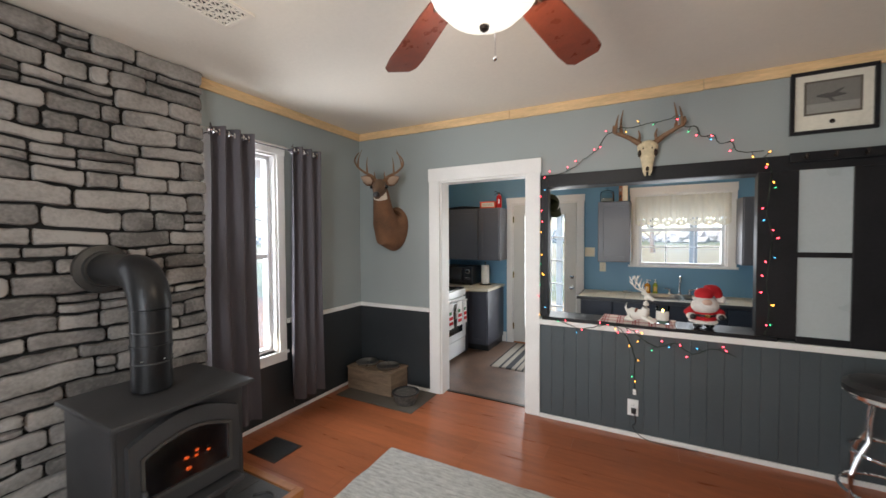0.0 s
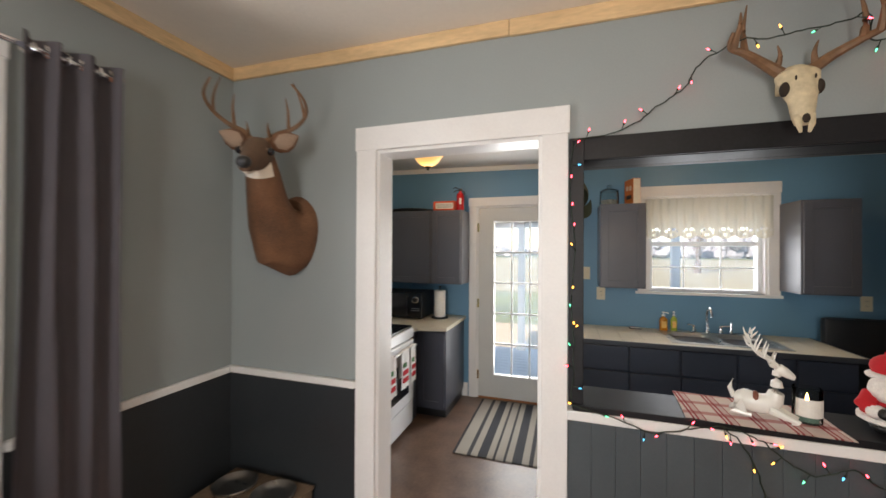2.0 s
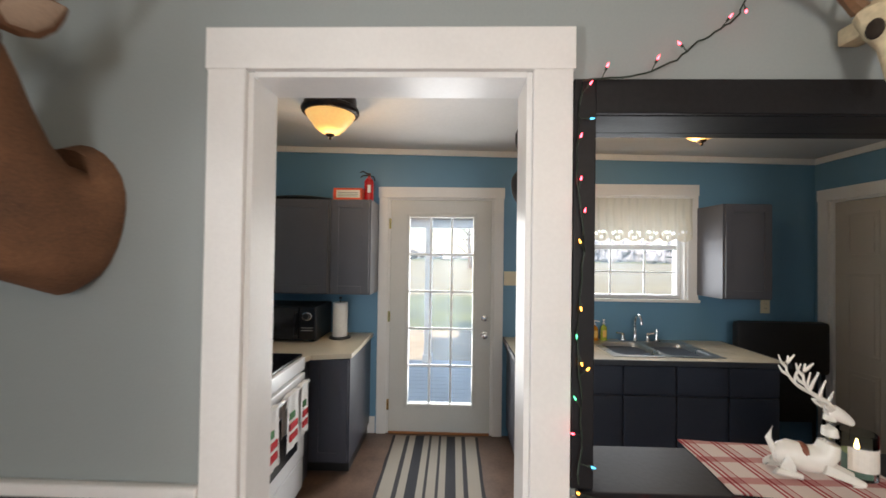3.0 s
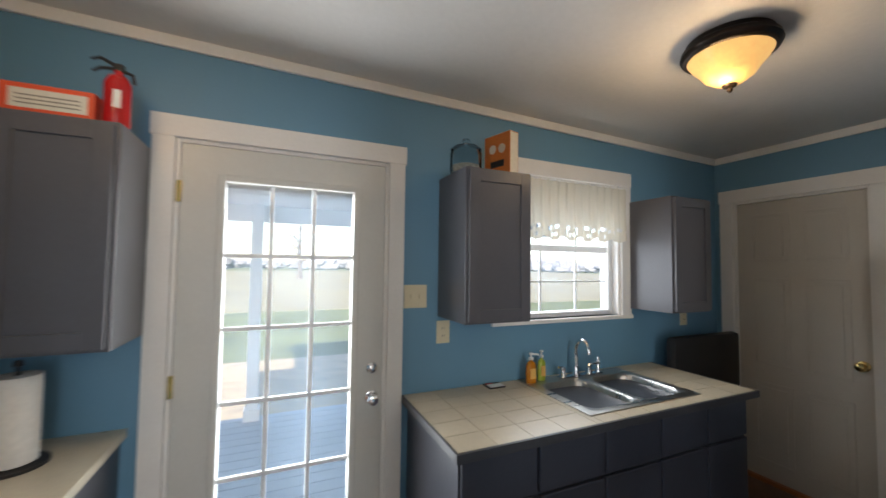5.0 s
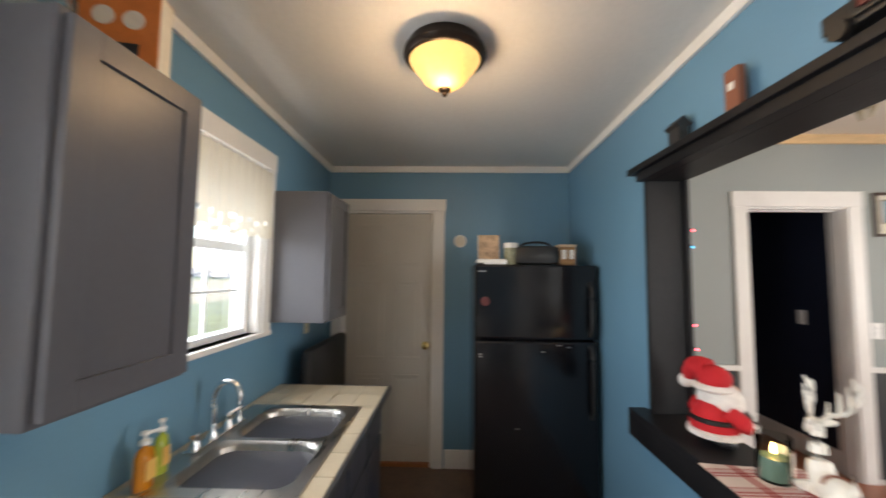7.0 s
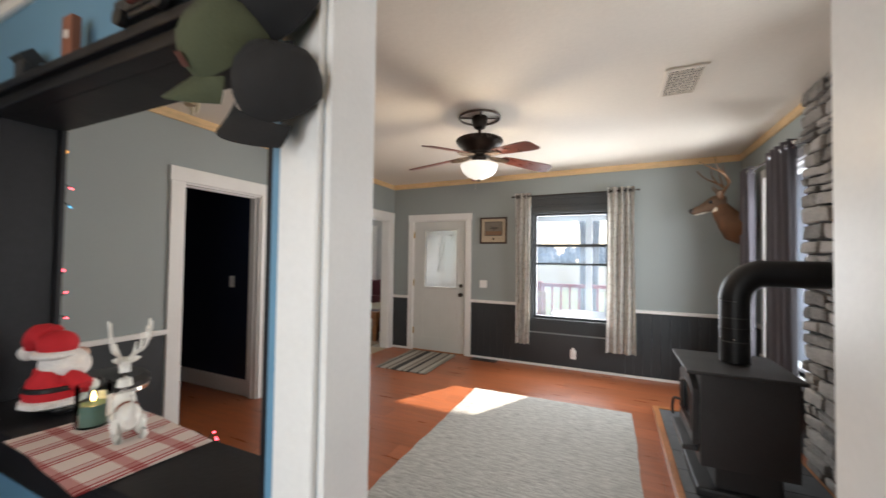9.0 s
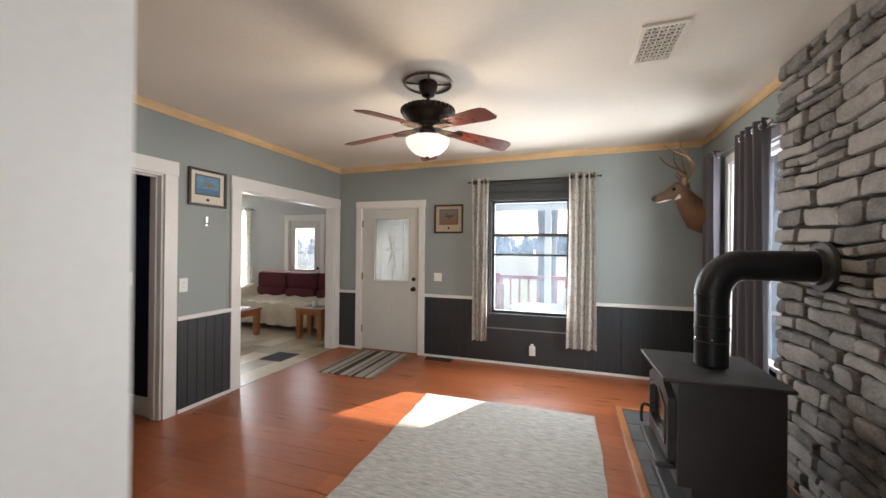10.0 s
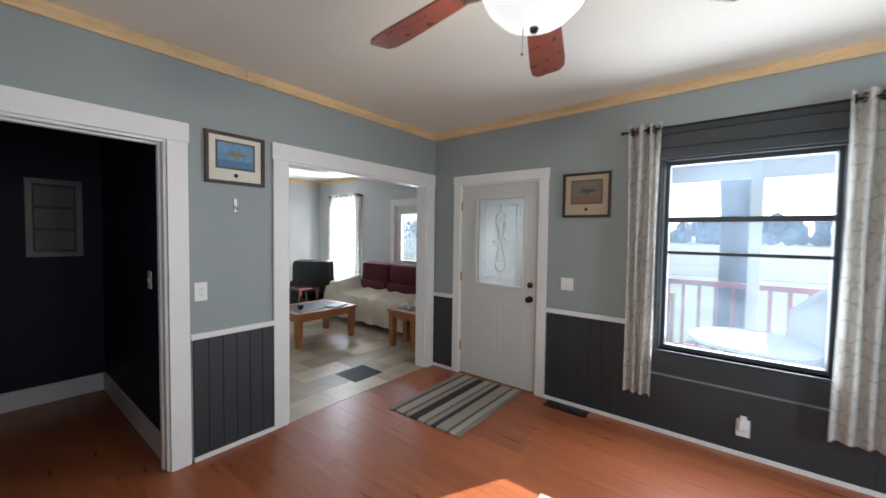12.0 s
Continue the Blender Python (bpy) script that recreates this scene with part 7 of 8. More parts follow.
tube(bm, curve_pts([(0, 0, 0.0), (0, 0, 0.1), (0, 0, 0.17), (0, -0.03, 0.215), (0, -0.075, 0.215), (0, -0.1, 0.18), (0, -0.105, 0.15)], 5), 0.011, 12)
part("spout", bm, CHROME, tap, smooth=True)
bm = bmesh.new()
lathe(bm, [(0.026, 0), (0.024, 0.01), (0.014, 0.03), (0.016, 0.05), (0.012, 0.06)], Matrix(), 18)
part("spout_base", bm, CHROME, tap, smooth=True)
pbox("deck_plate", tap, CHROME, -0.13, 0.2, -0.022, 0.022, 0, 0.008, 0.003)
for s in (-0.1, 0.1):
    bm = bmesh.new()
    lathe(bm, [(0.022, 0.008), (0.02, 0.02), (0.012, 0.035), (0.015, 0.055), (0.008, 0.065)], Matrix.Translation((s, 0, 0)), 16)
    tube(bm, [(s, 0, 0.058), (s * 1.25, -0.02, 0.068), (s * 1.6, -0.03, 0.072)], [0.006, 0.007, 0.008], 8)
    part("handle", bm, CHROME, tap, smooth=True)
bm = bmesh.new()
lathe(bm, [(0.018, 0.0), (0.016, 0.015), (0.011, 0.03), (0.012, 0.09), (0.009, 0.1)], Matrix.Translation((0.175, 0, 0)), 14)
part("side_sprayer", bm, CHROME, tap, smooth=True)


def bottle(name, at, color, h, w, label, rough=0.15, pump=True):
    ob = thing(name, at, label, "soap bottle", "bottles at the sink")
    bm = bmesh.new()
    lathe(bm, [(w, 0), (w * 1.02, h * 0.1), (w, h * 0.55), (w * 0.8, h * 0.66), (w * 0.35, h * 0.72), (w * 0.35, h * 0.78)], Matrix.Diagonal((1, 0.65, 1, 1)), 18)
    m = mat(name + "_liquid", color, rough, bump=0)
    m.node_tree.nodes["Principled BSDF"].inputs["Transmission Weight"].default_value = 0.35
    part("body", bm, m, ob, smooth=True)
    bm = bmesh.new()
    lathe(bm, [(w * 0.45, h * 0.77), (w * 0.45, h * 0.84), (w * 0.14, h * 0.85), (w * 0.14, h * 0.94), (w * 0.4, h * 0.95), (w * 0.35, h)], Matrix(), 14)
    if pump:
        tube(bm, [(0, 0, h * 0.965), (0.03, -0.02, h * 0.965), (0.035, -0.024, h * 0.94)], 0.005, 6)
    part("pump_cap", bm, PLASTIC, ob, smooth=True)
    pbox("label", ob, mat(name + "_label", (0.75, 0.45, 0.12), 0.6), -w * 0.6, w * 0.6, -w * 0.72, -w * 0.66, h * 0.15, h * 0.5, 0.001)
    return ob


bottle("hand_soap", (2.795, 2.015, zt), (0.75, 0.28, 0.02), 0.165, 0.033, "amber hand soap pump bottle with an orange label")
bottle("dish_soap", (2.88, 2.03, zt), (0.5, 0.6, 0.08), 0.17, 0.026, "clear yellow-green dish soap bottle", pump=False)
sp = thing("sponge_holder", (2.57, 2.045, CT), "small black tray with a white and red card", "tray")
pbox("tray", sp, BLACK, -0.05, 0.05, -0.04, 0.04, 0, 0.008, 0.003)
pbox("card", sp, PLASTIC, -0.04, 0.045, -0.035, 0.01, 0.008, 0.011)
pbox("red_strip", sp, RED, -0.04, 0.0, 0.012, 0.03, 0.008, 0.0105)

# ---- on the narrow cabinet ----
jar = thing("glass_canister", (2.34, 1.96, 1.965), "clear glass canister with a knobbed glass lid", "canister")
JARGLASS = glassy("canister_glass", (0.93, 0.95, 0.94), 0.03, 0.9, haze=0.012)
bm = bmesh.new()
lathe(bm, [(0.062, 0.0), (0.078, 0.006), (0.082, 0.03), (0.082, 0.115), (0.074, 0.13), (0.071, 0.128), (0.078, 0.113), (0.078, 0.03), (0.07, 0.012)], Matrix(), 28)
gj = part("jar", bm, JARGLASS, jar, smooth=True)
gj.visible_shadow = False
bm = bmesh.new()
lathe(bm, [(0.078, 0.131), (0.08, 0.136), (0.066, 0.15), (0.03, 0.162), (0.012, 0.166), (0.012, 0.172), (0.02, 0.18), (0.016, 0.192), (0.004, 0.196)], Matrix(), 28)
part("lid", bm, JARGLASS, jar, smooth=True)
bm = bmesh.new()
lathe(bm, [(0.06, 0.013), (0.074, 0.016), (0.074, 0.05), (0.05, 0.058)], Matrix(), 20)
part("contents", bm, mat("pale_grey_contents", (0.3, 0.3, 0.28), 0.8, vary=0.4, scale=60), jar, smooth=True)
cb = thing("cereal_box", (2.525, 1.915, 1.965), "orange cereal box with plain printed shapes", "food box", turn=14)
pbox("carton", cb, mat("orange_carton", (0.55, 0.15, 0.025), 0.5, vary=0.15), -0.032, 0.032, -0.09, 0.09, 0, 0.225, 0.002)
pbox("side_print", cb, mat("cream_carton_side", (0.75, 0.68, 0.55), 0.6), -0.028, 0.028, -0.0912, -0.09, 0.004, 0.22)
for nm, yy, zz, r1 in (("printed_dot", -0.035, 0.145, 0.024), ("printed_dot", 0.03, 0.15, 0.024)):
    bm = bmesh.new()
    tube(bm, [(-0.0318, yy, zz), (-0.0332, yy, zz)], r1, 18)
    part(nm, bm, mat("pale_carton_print", (0.62, 0.55, 0.46), 0.6), cb)
pbox("front_bar", cb, BLACK, -0.0335, -0.032, -0.05, 0.045, 0.05, 0.085, 0.0004)
pbox("top_flap", cb, bpy.data.materials["cream_carton_side"], -0.03, 0.03, -0.088, 0.088, 0.2252, 0.2262)

# ---- west side of the kitchen ----
wb = thing("corner_base_cabinet", (0, 0, 0), "dark blue-grey corner base cabinet with one door", "cabinet")
pbox("body", wb, BASECAB, 0.02, 0.925, 1.46, KN, 0.09, CT - 0.02)
pbox("toe_kick", wb, BLACK, 0.04, 0.91, 1.52, KN, 0, 0.09)
shaker(wb, 0.66, 0.915, 1.46, 0.11, CT - 0.04, BASECAB)
pbox("filler", wb, BASECAB, 0.02, 0.64, 1.3, 1.46, 0.0, CT - 0.02)
wt = thing("corner_worktop", (0, 0, 0), "cream laminate corner worktop with a dark edge", "worktop")
bm = bmesh.new()
out = [(0.005, 1.28), (0.66, 1.28), (0.69, 1.36), (0.945, 1.42), (0.945, KN), (0.005, KN)]
lo, hi = [bm.verts.new((x, y, CT - 0.02)) for x, y in out], [bm.verts.new((x, y, CT + 0.012)) for x, y in out]
bm.faces.new(lo[::-1])
bm.faces.new(hi)
for i in range(6):
    bm.faces.new((lo[i], lo[(i + 1) % 6], hi[(i + 1) % 6], hi[i]))
part("top", bm, CREAMTILE, wt)
WENAMEL = mat("white_enamel", (0.78, 0.79, 0.8), 0.2, vary=0.03, bump=0.002)
ra = thing("kitchen_range", (0, 0, 0), "white electric range with a black glass top and oven window", "range")
rx, ry0, ry1 = 0.69, 0.5, 1.265
pbox("body", ra, WENAMEL, 0.03, rx - 0.03, ry0, ry1, 0.03, 0.87, 0.005)
pbox("cooktop", ra, BLACKGLOSS, 0.03, rx - 0.02, ry0, ry1, 0.87, 0.888, 0.004)
pbox("control_strip", ra, WENAMEL, rx - 0.03, rx, ry0, ry1, 0.79, 0.87, 0.008)
od = pbox("oven_door", ra, WENAMEL, rx - 0.03, rx + 0.005, ry0 + 0.01, ry1 - 0.01, 0.25, 0.775, 0.008)
pbox("oven_window", od, BLACKGLOSS, rx + 0.005, rx + 0.008, ry0 + 0.12, ry1 - 0.12, 0.34, 0.62, 0.001)
pbox("drawer", ra, WENAMEL, rx - 0.03, rx, ry0 + 0.01, ry1 - 0.01, 0.05, 0.24, 0.008)
bm = bmesh.new()
tube(bm, [(rx + 0.04, ry0 + 0.05, 0.735), (rx + 0.04, ry1 - 0.05, 0.735)], 0.011, 10)
for y in (ry0 + 0.06, ry1 - 0.06):
    tube(bm, [(rx, y, 0.735), (rx + 0.04, y, 0.735)], 0.009, 8)
part("oven_handle", bm, WENAMEL, od, smooth=True)
pbox("back_panel", ra, WENAMEL, 0.0, 0.05, ry0, ry1, 0.888, 1.06, 0.008)
for k in range(4):
    bm = bmesh.new()
    tube(bm, [(0.05, ry0 + 0.1 + k * 0.18, 0.98), (0.075, ry0 + 0.1 + k * 0.18, 0.98)], 0.022, 14)
    part("knob", bm, BLACK, ra, smooth=True)
for y, w in ((0.72, 0.15), (0.96, 0.16), (1.12, 0.11)):
    tw = thing("dish_towel", (0, 0, 0), "white dish towel with red holiday print on the oven handle", "towel", "dish towels")
    TOW = mat("white_towel", (0.75, 0.73, 0.71), 0.95, vary=0.06, fine=200, bump=0.04)
    bm = bmesh.new()
    g = []
    for s in range(2):
        for r in range(9):
            z = 0.75 - 0.30 * r / 8 if s == 0 else 0.75 - 0.22 * r / 8
            g.append([bm.verts.new((rx + (0.056 if s == 0 else 0.025) + 0.004 * math.sin(k * 1.4 + r * 0.3), y - w / 2 + w * k / 8, z)) for k in range(9)])
    for blk in (g[:9], g[9:], [g[0], g[9]]):
        for a, b in zip(blk, blk[1:]):
            for k in range(8):
                bm.faces.new((a[k], a[k + 1], b[k + 1], b[k]))
    part("cloth", bm, TOW, tw, smooth=True)
    for z in (0.52, 0.58, 0.64):
        pbox("printed_patch", tw, RED if z < 0.6 else mat("green_print", (0.06, 0.2, 0.08), 0.9), rx + 0.0605, rx + 0.062, y - w * 0.3, y + w * (0.3 if z < 0.6 else 0.05), z - 0.02, z + 0.015, 0.004)
mw = thing("microwave", (0.33, 1.87, CT + 0.012), "black countertop microwave with a chrome-ringed dial", "microwave")
pbox("case", mw, BLACK, -0.26, 0.26, -0.16, 0.2, 0.012, 0.27, 0.006)
pbox("door", mw, BLACKGLOSS, -0.255, 0.13, -0.178, -0.16, 0.02, 0.262, 0.004)
pbox("control_panel", mw, BLACKGLOSS, 0.135, 0.255, -0.174, -0.16, 0.02, 0.262, 0.003)
bm = bmesh.new()
tube(bm, [(0.195 + 0.032 * math.cos(a), -0.178, 0.2 + 0.026 * math.sin(a)) for a in [2 * math.pi * k / 20 for k in range(21)]], 0.006, 6)
part("dial_ring", bm, CHROME, mw, smooth=True)
bm = bmesh.new()
tube(bm, [(0.195, -0.174, 0.2), (0.195, -0.2, 0.2)], 0.02, 16)
part("dial", bm, BLACK, mw, smooth=True)
for z in (0.11, 0.09):
    pbox("marking", mw, STEEL, 0.15, 0.24, -0.1755, -0.174, z, z + 0.004)
bm = bmesh.new()
tube(bm, [(0.11, -0.178, 0.05), (0.11, -0.2, 0.06), (0.11, -0.2, 0.22), (0.11, -0.178, 0.23)], 0.008, 8)
part("door_handle", bm, BLACK, mw, smooth=True)
for x in (-0.22, 0.22):
    for y in (-0.12, 0.16):
        pbox("foot", mw, BLACK, x - 0.012, x + 0.012, y - 0.012, y + 0.012, 0, 0.012)
pt_ = thing("paper_towel_holder", (0.72, 1.89, CT + 0.012), "roll of white paper towel on a black stand", "paper towels")
bm = bmesh.new()
lathe(bm, [(0.085, 0), (0.085, 0.01), (0.02, 0.014)], Matrix(), 24)
part("stand_base", bm, BLACK, pt_, smooth=True)
bm = bmesh.new()
lathe(bm, [(0.02, 0.016), (0.058, 0.016), (0.058, 0.285), (0.02, 0.285)], Matrix(), 28)
part("paper_roll", bm, mat("white_paper", (0.82, 0.8, 0.76), 0.95), pt_, smooth=True)
bm = bmesh.new()
lathe(bm, [(0.006, 0.01), (0.006, 0.31), (0.014, 0.315), (0.01, 0.33)], Matrix(), 12)
part("stand_pole", bm, BLACK, pt_, smooth=True)
fe = thing("fire_extinguisher", (0.945, 1.85, 1.955), "small red fire extinguisher with a black trigger head", "extinguisher")
bm = bmesh.new()
lathe(bm, [(0.034, 0), (0.037, 0.01), (0.037, 0.15), (0.026, 0.175), (0.012, 0.185), (0.012, 0.2)], Matrix(), 22)
part("cylinder", bm, mat("red_enamel", (0.5, 0.012, 0.012), 0.25), fe, smooth=True)
bm = bmesh.new()
box(bm, -0.015, 0.015, -0.012, 0.012, 0.195, 0.22, 0.003)
tube(bm, [(-0.01, 0, 0.215), (-0.05, 0, 0.235), (-0.075, 0, 0.225)], [0.007, 0.006, 0.004], 6)
tube(bm, [(-0.01, 0, 0.205), (-0.05, 0, 0.2), (-0.07, 0, 0.185)], [0.006, 0.006, 0.004], 6)
tube(bm, [(0.01, 0, 0.2), (0.04, 0, 0.19), (0.045, 0, 0.16)], 0.006, 6)
part("trigger_head", bm, BLACK, fe, smooth=True)
pbox("label", fe, PLASTIC, 0.0, 0.02, -0.0385, -0.034, 0.06, 0.12)
ob_ = thing("orange_box", (0.785, 1.87, 1.955), "flat orange carton with a pale printed label", "box")
pbox("carton", ob_, mat("bright_orange_carton", (0.75, 0.09, 0.03), 0.5), -0.115, 0.115, -0.06, 0.06, 0, 0.095, 0.003)
pbox("label", ob_, mat("pale_label", (0.7, 0.68, 0.6), 0.7), -0.09, 0.098, -0.0612, -0.06, 0.018, 0.078)
for z in (0.03, 0.043, 0.056):
    pbox("label_line", ob_, GREYS[0], -0.075, 0.08, -0.0616, -0.0612, z, z + 0.004)
bg = thing("dark_bag", (0.35, 1.96, 1.955), "dark folded bag lying on the wall cabinet", "bag")
bm = bmesh.new()
tube(bm, curve_pts([(-0.24, 0, 0.02), (-0.1, 0.02, 0.035), (0.05, 0, 0.03), (0.2, 0.02, 0.018), (0.26, 0.02, 0.01)], 4), 0.04, 10, squash=(1.6, 0.6))
part("folded_cloth", bm, BLACK, bg, smooth=True)

# ---- fridge ----
fx, fy0, fy1, fz = 4.03, 0.175, 0.947, 1.563
fr = thing("refrigerator", (0, 0, 0), "glossy black top-freezer refrigerator with clutter magnets", "refrigerator")
pbox("cabinet_body", fr, BLACKGLOSS, fx + 0.06, KE - 0.03, fy0, fy1, 0.03, fz, 0.008)
pbox("base_grille", fr, BLACK, fx + 0.05, fx + 0.06, fy0 + 0.01, fy1 - 0.01, 0.0, 0.1)
frz = pbox("freezer_door", fr, BLACKGLOSS, fx, fx + 0.058, fy0, fy1, 1.095, fz, 0.014)
frd = pbox("fridge_door", fr, BLACKGLOSS, fx, fx + 0.058, fy0, fy1, 0.11, 1.083, 0.014)
for d, z0, z1 in ((frz, 1.12, 1.45), (frd, 0.62, 1.06)):
    bm = bmesh.new()
    tube(bm, curve_pts([(fx + 0.005, fy0 + 0.05, z0), (fx - 0.035, fy0 + 0.05, z0 + 0.05), (fx - 0.04, fy0 + 0.05, (z0 + z1) / 2), (fx - 0.035, fy0 + 0.05, z1 - 0.05), (fx + 0.005, fy0 + 0.05, z1)]), 0.013, 8)
    part("handle", bm, BLACK, d, smooth=True)
bm = bmesh.new()
tube(bm, [(fx - 0.003, 0.88, 1.33), (fx + 0.001, 0.88, 1.33)], 0.03, 18)
part("magnet", bm, mat("dark_red_magnet", (0.11, 0.02, 0.02), 0.5), frz)
for y, z, w in ((0.9, 1.52, 0.05), (0.42, 1.06, 0.03), (0.36, 1.05, 0.02), (0.91, 1.0, 0.02), (0.91, 0.985, 0.02), (0.68, 0.55, 0.02), (0.52, 1.02, 0.018)):
    pbox("sticker", fr, STEEL, fx - 0.0015, fx, y - w / 2, y + w / 2, z - 0.004, z + 0.004)
pbox("hinge_cover", fr, BLACK, fx + 0.01, fx + 0.08, fy1 - 0.06, fy1 - 0.01, fz, fz + 0.012, 0.003)


def on_fridge(name, y, x, label, category):
    return thing(name, (x, y, fz + 0.001), label, category)


o = on_fridge("white_tray", 0.84, 4.14, "white plastic tray on the refrigerator", "tray")
pbox("tray", o, PLASTIC, -0.1, 0.12, -0.1, 0.09, 0, 0.035, 0.012)
o = thing("cookbook", (4.13, 0.85, fz + 0.037), "printed recipe book standing upright", "book")
pbox("cover", o, mat("colourful_cover", (0.4, 0.27, 0.17), 0.5, vary=0.6, scale=30, fine=80), -0.012, 0.012, -0.07, 0.07, 0, 0.16, 0.002)
pbox("pages", o, mat("paper_edge", (0.7, 0.66, 0.58), 0.9), -0.009, 0.009, -0.066, 0.071, 0.003, 0.157)
o = on_fridge("white_canister", 0.7, 4.14, "white-lidded food canister with printed sides", "canister")
bm = bmesh.new()
lathe(bm, [(0.045, 0), (0.047, 0.1), (0.047, 0.115)], Matrix(), 20)
part("body", bm, mat("blue_yellow_print", (0.3, 0.3, 0.2), 0.5, vary=0.6, scale=25), o, smooth=True)
bm = bmesh.new()
lathe(bm, [(0.05, 0.112), (0.05, 0.14), (0.047, 0.145)], Matrix(), 20)
part("lid", bm, PLASTIC, o, smooth=True)
o = on_fridge("black_bag", 0.54, 4.14, "black soft insulated bag", "bag")
bm = bmesh.new()
box(bm, -0.08, 0.08, -0.15, 0.14, 0, 0.125, 0.045)
part("bag_body", bm, BLACK, o, smooth=True)
bm = bmesh.new()
tube(bm, curve_pts([(0, -0.12, 0.11), (0, -0.06, 0.148), (0, 0.06, 0.145), (0, 0.12, 0.11)]), 0.008, 6)
part("bag_handle", bm, BLACK, o, smooth=True)
o = on_fridge("paper_sheet", 0.54, 4.3, "curled paper lying on top", "paper")
pbox("sheet", o, mat("cream_paper", (0.66, 0.6, 0.48), 0.9), -0.02, 0.1, -0.16, 0.15, 0.115, 0.12)
pbox("stack", o, mat("mixed_paper", (0.5, 0.45, 0.4), 0.9), -0.01, 0.1, -0.15, 0.12, 0, 0.115)
o = on_fridge("snack_tub", 0.34, 4.14, "clear tub of brown snacks with a pale lid", "tub")
bm = bmesh.new()
box(bm, -0.05, 0.05, -0.055, 0.055, 0, 0.12, 0.01)
part("tub", bm, mat("brown_snacks", (0.33, 0.19, 0.09), 0.3, vary=0.4, scale=40), o)
pbox("lid", o, mat("tan_lid", (0.6, 0.48, 0.33), 0.5), -0.053, 0.053, -0.058, 0.058, 0.12, 0.135, 0.004)
for y in (-0.025, 0.025):
    pbox("label", o, PLASTIC, -0.0515, -0.05, y - 0.014, y + 0.014, 0.04, 0.1)
wp = thing("wall_thermometer", (KE, 1.03, 1.765), "round white wall dial by the pantry door", "wall dial")
bm = bmesh.new()
tube(bm, [(0, 0, 0), (-0.012, 0, 0)], 0.05, 24)
part("dial_case", bm, PLASTIC, wp, smooth=True)
bm = bmesh.new()
tube(bm, [(-0.012, 0, 0), (-0.0135, 0, 0)], 0.042, 24)
part("dial_face", bm, mat("cream_dial", (0.7, 0.66, 0.56), 0.5), wp, smooth=True)

# black folded chair between the worktop and the pantry door
ch = thing("folded_chair", (4.24, 1.93, 0), "black padded folding chair leaning folded in the kitchen corner", "chair")
LEATHER = mat("black_leather", (0.012, 0.012, 0.014), 0.45, vary=0.2, fine=120, bump=0.02)
bm = bmesh.new()
box(bm, -0.36, 0.36, -0.02, 0.06, 0.62, 1.04, 0.038)
part("backrest", bm, LEATHER, ch, smooth=True)
bm = bmesh.new()
box(bm, -0.33, 0.33, 0.062, 0.12, 0.22, 0.62, 0.025)
part("seat", bm, LEATHER, ch, smooth=True)
for x in (-0.32, 0.32):
    for y in (0.0, 0.08):
        bm = bmesh.new()
        tube(bm, [(x, y, 0), (x * 0.98, y, 0.66)], 0.012, 8)
        part("leg", bm, BLACK, ch, smooth=True)

# ---- sitting room furniture ----
def turned_table(name, x0, x1, y0, y1, h, label):
    ob = thing(name, (0, 0, 0), label, "table")
    pbox("tabletop", ob, OAK, x0, x1, y0, y1, h - 0.035, h, 0.01)
    pbox("inlay", ob, SLATETILE, x0 + 0.1, x1 - 0.1, y0 + 0.1, y1 - 0.1, h, h + 0.003)
    for q in ((x0 + 0.06, x1 - 0.06, y0 + 0.045, y0 + 0.065), (x0 + 0.06, x1 - 0.06, y1 - 0.065, y1 - 0.045), (x0 + 0.045, x0 + 0.065, y0 + 0.06, y1 - 0.06), (x1 - 0.065, x1 - 0.045, y0 + 0.06, y1 - 0.06)):
        pbox("apron", ob, OAK, *q, h - 0.12, h - 0.035, 0.003)
    for x in (x0 + 0.06, x1 - 0.06):
        for y in (y0 + 0.06, y1 - 0.06):
            bm = bmesh.new()
            tube(bm, [(x, y, 0), (x, y, h * 0.35), (x, y, h - 0.036)], [0.042, 0.052, 0.058], 4, up=(1, 1, 0))
            part("leg", bm, OAK, ob)
    return ob


turned_table("coffee_table", 6.2, 6.95, -4.67, -3.72, 0.45, "orange oak coffee table with a dark inlaid top")
turned_table("end_table", 4.98, 5.5, -4.98, -4.6, 0.5, "orange oak end table beside the sofa")
BURG = mat("burgundy_upholstery", (0.085, 0.008, 0.016), 0.8, vary=0.2, fine=140, bump=0.03)
THROW = mat("cream_throw", (0.66, 0.59, 0.47), 0.95, vary=0.12, scale=10, fine=120, bump=0.06)
sofa = thing("sofa", (0, 0, 0), "burgundy reclining sofa draped with a cream throw", "sofa")
pbox("base", sofa, BURG, 5.0, 7.42, -5.95, -5.1, 0.05, 0.3, 0.04)
for k in range(3):
    x0 = 5.12 + k * 0.71
    bm = bmesh.new()
    box(bm, x0, x0 + 0.69, -5.85, -5.05, 0.28, 0.47, 0.06)
    part("seat_cushion", bm, BURG, sofa, smooth=True)
    for z0, z1, y in ((0.44, 0.68, -5.62), (0.64, 0.98, -5.68)):
        bm = bmesh.new()
        box(bm, x0, x0 + 0.69, y - 0.18, y + 0.1, z0, z1, 0.08)
        part("back_cushion", bm, BURG, sofa, smooth=True)
bm = bmesh.new()
box(bm, 7.25, 7.47, -5.9, -5.08, 0.05, 0.66, 0.08)
part("armrest", bm, BURG, sofa, smooth=True)
th = thing("throw_blanket", (0, 0, 0), "cream knitted throw spread over the sofa seat and arm", "blanket")
bm = bmesh.new()
g = []
